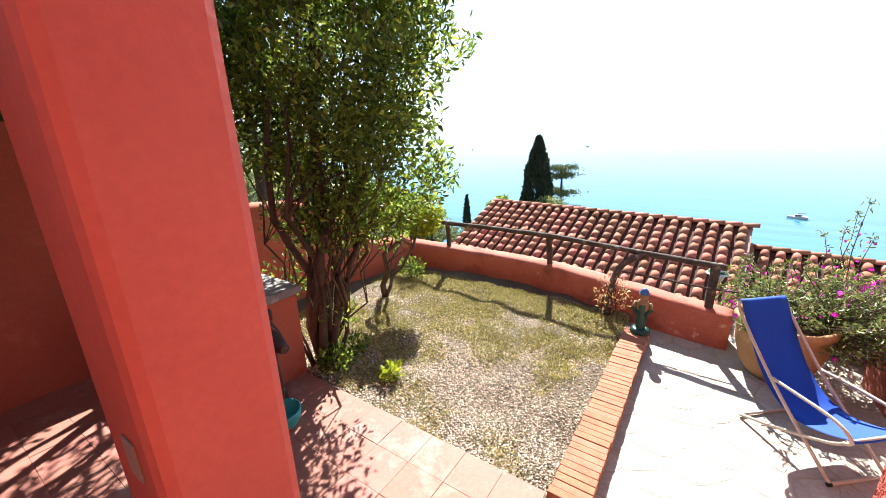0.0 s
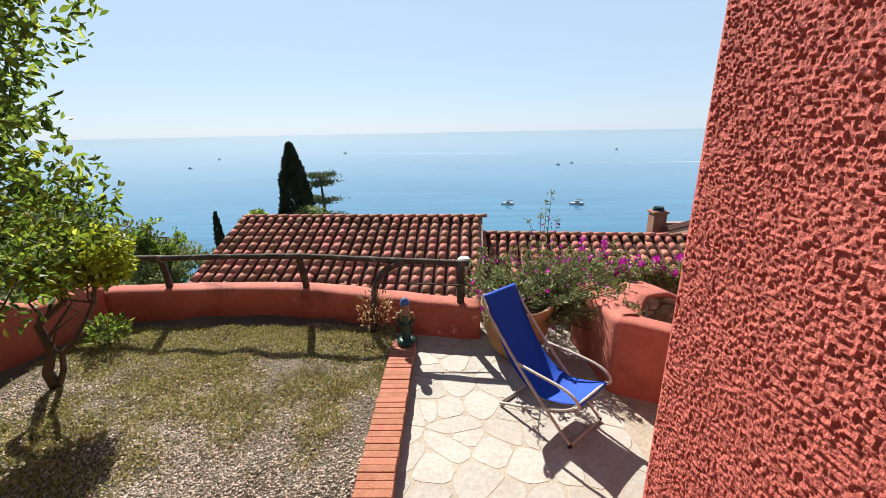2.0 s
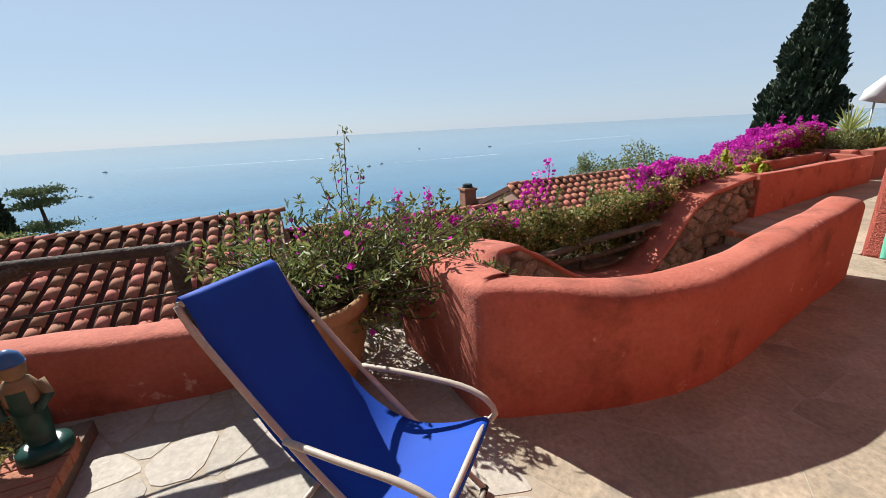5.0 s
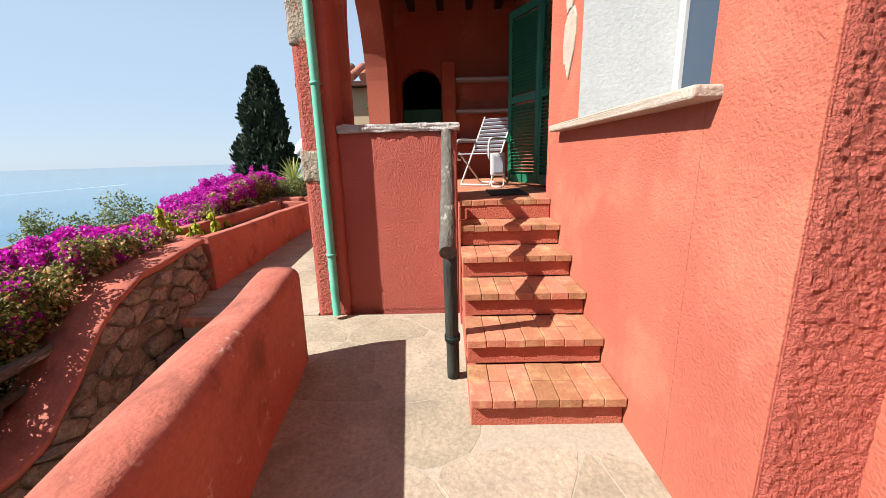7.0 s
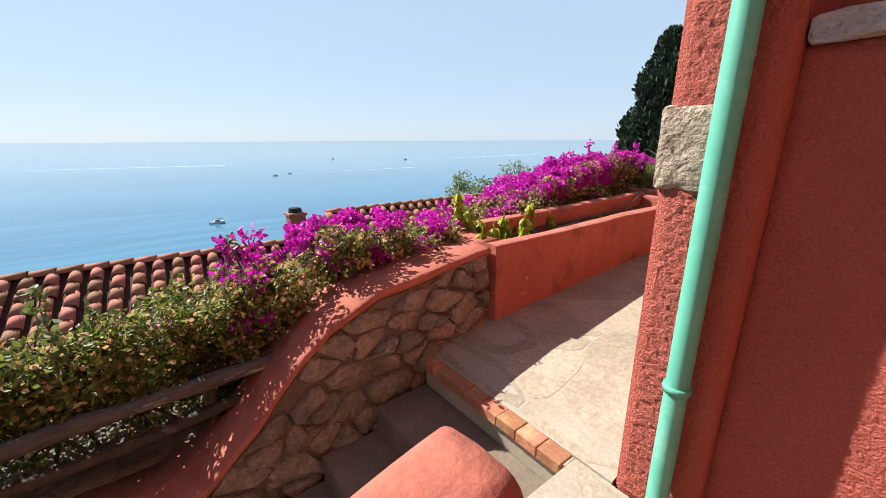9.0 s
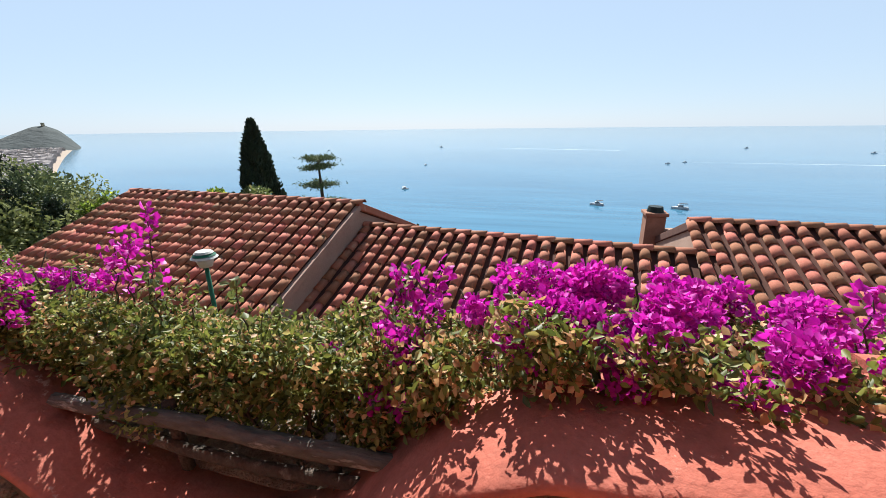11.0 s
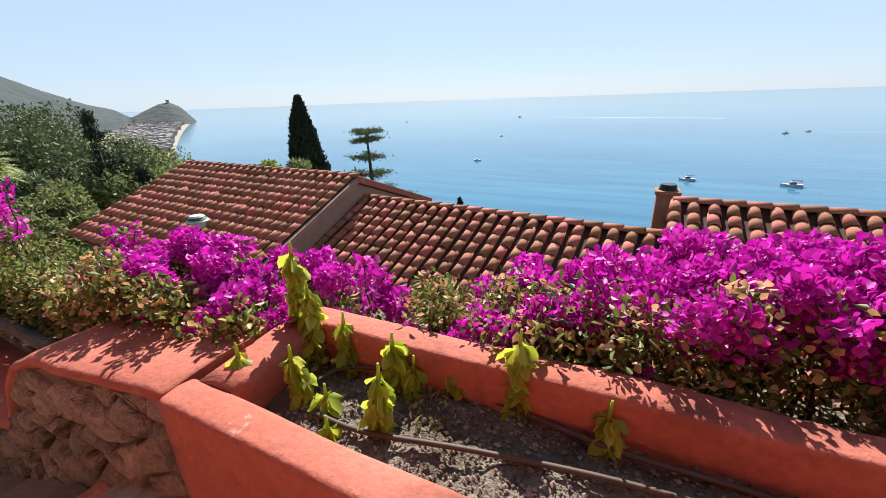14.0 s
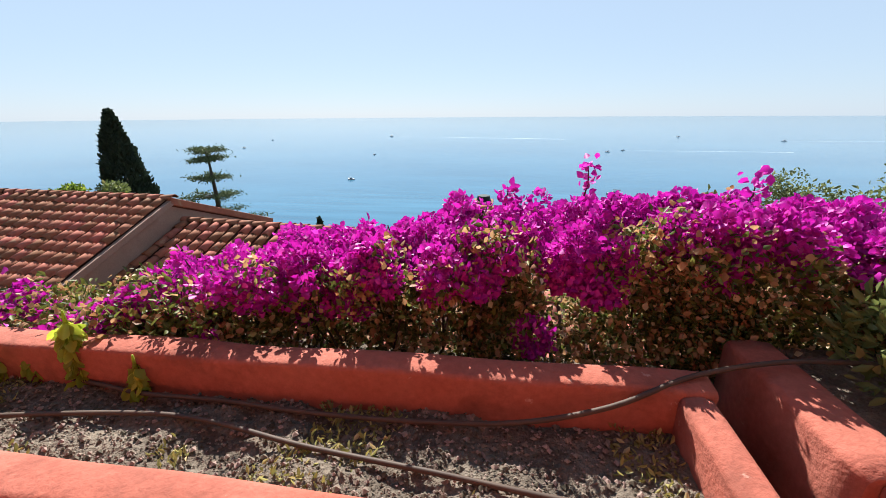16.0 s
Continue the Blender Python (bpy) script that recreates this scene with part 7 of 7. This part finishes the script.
# ---- deck chair ----
def deck_chair():
    t = thing("deck_chair", (1.73, 4.77, 0), "blue canvas deck chair with a worn cream tube frame", "deck chair")
    f, s = Vector((0.66, -0.75, 0)).normalized(), Vector((0.75, 0.66, 0)).normalized()
    o = Vector((1.726, 4.755, 0))
    P = lambda a, b, z: o + f * a + s * b + Vector((0, 0, z))
    W = 0.225
    for b in (-W, W):
        part("long_leg", tube(bmesh.new(), curve_pts([P(-0.56, b, 0.95), P(-0.49, b, 0.84), P(-0.10, b, 0.44), P(0.40, b, 0.02)], 0.05), 0.0125, 10), TUBE, t)
        part("seat_leg", tube(bmesh.new(), curve_pts([P(0.41, b * 0.96, 0.38), P(0.34, b * 0.97, 0.31), P(0.0, b * 1.04, 0.14), P(-0.30, b * 1.12, 0.02)], 0.05), 0.0125, 10), TUBE, t)
        part("arm", tube(bmesh.new(), curve_pts([P(-0.16, b * 1.04, 0.50), P(0.06, b * 1.08, 0.505), P(0.30, b * 1.08, 0.50), P(0.41, b * 1.07, 0.465), P(0.45, b * 1.04, 0.41), P(0.41, b * 0.98, 0.37)], 0.03), 0.0125, 10), TUBE, t)
    part("foot_bar", tube(bmesh.new(), [P(0.40, -W, 0.016), P(0.40, W, 0.016)], 0.0125, 10), TUBE, t)
    part("rear_bar", tube(bmesh.new(), [P(-0.30, -W * 1.12, 0.016), P(-0.30, W * 1.12, 0.016)], 0.0125, 10), TUBE, t)
    part("top_bar", tube(bmesh.new(), [P(-0.56, -W, 0.95), P(-0.56, W, 0.95)], 0.0125, 10), TUBE, t)
    part("front_bar", tube(bmesh.new(), [P(0.415, -W, 0.385), P(0.415, W, 0.385)], 0.0125, 10), TUBE, t)
    for b in (-W, W):
        part("rubber_foot", tube(bmesh.new(), [P(0.40, b - 0.012, 0.016), P(0.40, b + 0.012, 0.016)], 0.016, 10), BLACK_RUBBER, t)
    prof = curve_pts([(-0.58, 0.955, 0), (-0.545, 0.965, 0), (-0.44, 0.77, 0), (-0.26, 0.50, 0), (-0.08, 0.34, 0), (0.10, 0.29, 0), (0.28, 0.335, 0), (0.41, 0.398, 0), (0.43, 0.385, 0)], 0.03)
    bm = bmesh.new()
    rows = []
    for a, z, _ in prof:
        rows.append([bm.verts.new(P(a, b * (W - 0.012), z - 0.012 * (1 - b * b) * (1 if -0.5 < a < 0.45 else 0))) for b in (-1, -0.66, -0.33, 0, 0.33, 0.66, 1)])
    for r0, r1 in zip(rows, rows[1:]):
        for k in range(6):
            bm.faces.new((r0[k], r0[k + 1], r1[k + 1], r1[k])).smooth = True
    sling = part("canvas_sling", bm, BLUE, t, "bright blue canvas")
    md = sling.modifiers.new("cloth", "SOLIDIFY")
    md.thickness = 0.003


deck_chair()

# ---- porch chair ----
def porch_chair():
    t = thing("porch_chair", (9.3, 3.0, PZ), "white folding chair with slatted back on the porch", "chair")
    o = Vector((9.46, 3.02, PZ))
    f, s = Vector((-0.80, 0.58, 0)).normalized(), Vector((0.58, 0.80, 0)).normalized()
    P = lambda a, b, z: o + f * a + s * b + Vector((0, 0, z))
    W = 0.225
    for b in (-W, W):
        part("back_leg", tube(bmesh.new(), [P(-0.38, b, 0.92), P(-0.02, b, 0.40), P(0.26, b, 0.015)], 0.012, 8), WHITE_PAINT, t)
        part("front_leg", tube(bmesh.new(), [P(0.30, b, 0.44), P(-0.24, b, 0.015)], 0.012, 8), WHITE_PAINT, t)
        part("arm", tube(bmesh.new(), curve_pts([P(-0.16, b * 1.1, 0.60), P(0.22, b * 1.1, 0.60), P(0.32, b * 1.1, 0.55), P(0.32, b * 1.1, 0.36), P(0.24, b * 1.1, 0.34)], 0.03), 0.014, 8), WHITE_PAINT, t)
    part("cross_bar", tube(bmesh.new(), [P(0.26, -W, 0.016), P(0.26, W, 0.016)], 0.012, 8), WHITE_PAINT, t)
    part("cross_bar", tube(bmesh.new(), [P(-0.24, -W, 0.016), P(-0.24, W, 0.016)], 0.012, 8), WHITE_PAINT, t)
    for k in range(9):
        z = 0.46 + k * 0.052
        a = -0.02 - (z - 0.40) * 0.69
        m = Matrix.Translation(P(a, 0, z)) @ Matrix.Rotation(math.atan2(s.y, s.x), 4, "Z") @ Matrix.Rotation(radians(-35), 4, "X")
        part("back_slat", box(bmesh.new(), -W, W, -0.006, 0.006, -0.019, 0.019, 0.003, m), SLAT, t)
    for k in range(7):
        a = 0.02 + k * 0.048
        m = Matrix.Translation(P(a, 0, 0.415)) @ Matrix.Rotation(math.atan2(s.y, s.x), 4, "Z")
        part("seat_slat", box(bmesh.new(), -W, W, -0.019, 0.019, -0.006, 0.006, 0.003, m), SLAT, t)
    return t


porch_chair()
# made-up white piece; its bent tube stands for the chair's U-shaped frame
tb = thing("porch_added_frame", (8.95, 2.95, PZ), "white panel and bent tube added beside the porch chair", "heater")
part("body", box(bmesh.new(), 8.93, 8.99, 2.82, 3.0, PZ + 0.14, PZ + 0.42, 0.02), WHITE_PAINT, tb)
part("grille", box(bmesh.new(), 8.922, 8.931, 2.85, 2.97, PZ + 0.18, PZ + 0.38, 0.004), SLAT, tb)
part("leg", tube(bmesh.new(), curve_pts([(8.96, 2.84, PZ + 0.15), (8.95, 2.84, PZ + 0.02), (8.85, 2.9, PZ + 0.012), (8.96, 2.98, PZ + 0.02), (8.96, 2.98, PZ + 0.15)], 0.03), 0.009, 7), WHITE_PAINT, tb)

# ---- garden hose, drip hoses ----
hz = thing("garden_hose", (4.3, 2.75, 0), "coil of yellow garden hose on the patio", "hose")
pts = []
for k in range(60):
    a = k / 60 * 2 * math.pi * 2.3
    r = 0.24 + 0.03 * math.sin(k * 0.31)
    pts.append((4.28 + r * 0.9 * math.cos(a), 2.72 + r * math.sin(a) * 0.95, 0.014 + 0.008 * (k / 18)))
pts += [(4.0, 3.02, 0.02), (3.7, 2.9, 0.014), (3.4, 2.75, 0.014)]
part("hose", tube(bmesh.new(), pts, 0.0115, 8), YELLOW, hz)
dh = thing("drip_hose", (9.6, 6.5, 0.52), "brown irrigation hoses lying on the soil", "hose")
part("hose", tube(bmesh.new(), curve_pts([(8.45, 6.36, 0.545), (8.67, 6.36, 0.55), (9.0, 6.43, 0.555), (9.36, 6.50, 0.55), (9.62, 6.52, 0.555), (9.84, 6.51, 0.55), (10.16, 6.46, 0.55), (10.6, 6.42, 0.55), (11.0, 6.38, 0.55), (11.34, 6.36, 0.56)], 0.05), 0.0092, 8), DRIP, dh)
part("hose", tube(bmesh.new(), curve_pts([(8.35, 6.46, 0.55), (8.42, 6.60, 0.555), (8.75, 6.67, 0.555), (9.1, 6.65, 0.55), (9.42, 6.61, 0.555), (9.75, 6.62, 0.55), (10.1, 6.60, 0.555), (10.5, 6.61, 0.555), (10.85, 6.62, 0.585), (11.15, 6.65, 0.66), (11.45, 6.77, 0.725), (11.78, 6.85, 0.755), (12.1, 6.9, 0.74)], 0.05), 0.0092, 8), DRIP, dh)

# ---- statues ----
def lathe(bm, cx, cy, prof, sides=18, sx=1.0, sy=1.0, mat_i=0):
    rings = [[bm.verts.new((cx + r * sx * math.cos(2 * math.pi * k / sides), cy + r * sy * math.sin(2 * math.pi * k / sides), z)) for k in range(sides)] for r, z in prof]
    for a, b in zip(rings, rings[1:]):
        for k in range(sides):
            fc = bm.faces.new((a[k], a[(k + 1) % sides], b[(k + 1) % sides], b[k]))
            fc.smooth, fc.material_index = True, mat_i
    for r in (rings[0], rings[-1]):
        bm.faces.new(r).material_index = mat_i


bm = bmesh.new()
gx_, gy_ = 0.41, 5.66
lathe(bm, gx_, gy_, [(0.12, 0.135), (0.13, 0.15), (0.125, 0.19), (0.08, 0.21)], mat_i=2)
lathe(bm, gx_, gy_, [(0.06, 0.205), (0.072, 0.30), (0.075, 0.40), (0.06, 0.42)], mat_i=2, sy=0.8)
lathe(bm, gx_, gy_, [(0.072, 0.40), (0.088, 0.47), (0.085, 0.55), (0.06, 0.60), (0.035, 0.61)], mat_i=1, sy=0.75)
lathe(bm, gx_, gy_, [(0.03, 0.60), (0.055, 0.63), (0.06, 0.67), (0.052, 0.70)], mat_i=1)
lathe(bm, gx_, gy_, [(0.066, 0.69), (0.062, 0.705), (0.05, 0.74), (0.02, 0.765), (0.004, 0.77)], mat_i=0)
for sd in (-1, 1):
    tube(bm, [(gx_ + sd * 0.085, gy_, 0.57), (gx_ + sd * 0.115, gy_ - 0.02, 0.49), (gx_ + sd * 0.07, gy_ - 0.08, 0.43)], [0.028, 0.026, 0.02], 8)
for fc in bm.faces:
    if fc.material_index == 0 and fc.calc_center_median().z < 0.66:
        fc.material_index = 1
for v in bm.verts:
    v.co = Vector((gx_ + (v.co.x - gx_) * 0.80, gy_ + (v.co.y - gy_) * 0.80, 0.135 + (v.co.z - 0.135) * 0.86))
for fc in bm.faces:
    q = fc.calc_center_median()
    if fc.material_index == 1 and (q.z < 0.43 or (q.z < 0.50 and abs(q.x - gx_) < 0.035)):
        fc.material_index = 2
tagged(part("garden_statue", bm, [CAP_BLUE, SKIN_CLAY, GLAZE_GREEN]), "small glazed garden statue on the brick kerb", "statue")

bm = bmesh.new()
ax, ay = -2.06, 2.55
tube(bm, [(ax - 0.10, ay, 0.17), (ax - 0.08, ay, 0.34), (ax - 0.03, ay, 0.55), (ax + 0.04, ay, 0.74), (ax + 0.12, ay, 0.88)], [0.13, 0.15, 0.135, 0.11, 0.085], 14, True, 0.06)
tube(bm, [(ax + 0.06, ay, 0.95), (ax + 0.16, ay, 0.94), (ax + 0.26, ay, 0.91), (ax + 0.36, ay + 0.01, 0.875), (ax + 0.43, ay + 0.01, 0.87)], [0.07, 0.105, 0.095, 0.058, 0.035], 14, True, 0.05)
for sd in (-1, 1):
    tube(bm, [(ax + 0.14, ay + sd * 0.07, 1.0), (ax + 0.11, ay + sd * 0.10, 1.06), (ax + 0.05, ay + sd * 0.12, 1.03)], [0.04, 0.034, 0.012], 8)
    tube(bm, [(ax + 0.08, ay + sd * 0.07, 0.66), (ax + 0.12, ay + sd * 0.075, 0.40), (ax + 0.11, ay + sd * 0.075, 0.17), (ax + 0.19, ay + sd * 0.075, 0.155)], [0.06, 0.045, 0.04, 0.03], 10)
    tube(bm, [(ax - 0.14, ay + sd * 0.12, 0.28), (ax + 0.0, ay + sd * 0.15, 0.22), (ax + 0.08, ay + sd * 0.15, 0.165)], [0.09, 0.06, 0.03], 10)
tagged(part("carved_statue", bm, CARVED), "dark carved wooden animal statue beside the masonry block", "statue")
bm = bmesh.new()
lathe(bm, -1.78, 2.54, [(0.10, 0.136), (0.135, 0.20), (0.145, 0.27), (0.135, 0.275), (0.12, 0.20), (0.09, 0.15)], 22)
tagged(part("teal_basket", bm, TEAL), "teal plastic basket on the tiled floor", "basket")
bm = bmesh.new()
for k in range(5):
    bmesh.ops.create_icosphere(bm, subdivisions=2, radius=0.13 - 0.01 * k, matrix=Matrix.Translation((-4.7 + 0.2 * math.cos(k * 1.3), 1.2 + 0.18 * math.sin(k * 1.9), 0.22 + 0.03 * (k % 2))))
for v in bm.verts:
    v.co += v.co.normalized() * 0.02 * noise.noise(v.co * 7)
tagged(part("stone_heap", bm, PINKISH), "heap of pinkish stones in the shade by the wall", "stones", kind="stuff")
bm = bmesh.new()
box(bm, -0.69, -0.59, 1.371, 1.379, 1.31, 1.47, 0.002)
tagged(part("wall_plate", bm, PATCH), "small cream plate on the pillar", "plate")

# ---- far house and parasol beyond the porch ----
fh = thing("house_far", (17.5, 4.6, 0), "cream house with a tiled roof beyond the porch", "house")
part("wall", box(bmesh.new(), 15.0, 20.0, 0.5, 6.9, -0.3, 3.25, 0.02), CREAM, fh)
bm = bmesh.new()
prism(bm, [(14.7, 0.2), (20.3, 0.2), (20.3, 7.4), (14.7, 7.4)], 3.25, 3.36)
part("eaves", bm, ROOF_PAN, fh)
for k in range(22):
    part("eave_tile", tube(bmesh.new(), [(14.68, 0.35 + k * 0.33, 3.44), (16.4, 0.35 + k * 0.33, 4.05)], 0.11, 8), ROOF_TILE, fh)
part("wall_lamp", tube(bmesh.new(), [(14.98, 5.55, 2.75), (14.86, 5.55, 2.85), (14.86, 5.55, 2.70)], [0.03, 0.03, 0.09], 10), SHUTTER, fh, "green wall lamp")
ps = thing("parasol", (14.3, 7.1, 0), "white parasol, closed and leaning", "parasol")
bm = bmesh.new()
tube(bm, [(14.3, 7.22, 1.55), (14.3, 7.18, 1.7), (14.3, 7.05, 1.95), (14.3, 6.95, 2.2)], [0.24, 0.22, 0.14, 0.02], 14, True, 0.3)
part("canopy", bm, CANVAS, ps)
part("pole", tube(bmesh.new(), [(14.3, 7.2, 0.3), (14.3, 7.2, 1.7)], 0.02, 8), WHITE_PAINT, ps)

# the entrance terrace, its garden and what stands there, set as one block against the patio
ENTRANCE = ("floor_tile_terrace", "ground_garden", "wall_west_render", "wall_west_corner", "parapet_garden", "wall_garden_west",
            "wall_terrace_west", "wall_terrace_north", "ceiling_terrace", "wall_terrace_inner", "stairs_start", "pillar_start",
            "pillar_start_base", "masonry_block", "gravel", "dry_grass", "kerb", "laurel_tree", "dark_multi_stem_tree",
            "young_citrus_tree", "garden_herb", "dry_creeper", "log_railing", "deck_chair", "garden_statue", "carved_statue",
            "teal_basket", "stone_heap", "wall_plate", "clay_pot", "pot_shrub")
for ob in scene.objects:
    if ob.parent is None and (ob.name.split(".")[0] in ENTRANCE or (ob.name.startswith("downpipe") and ob.location.x < 3)):
        ob.location += Vector((0.40, -0.32, 0.0))
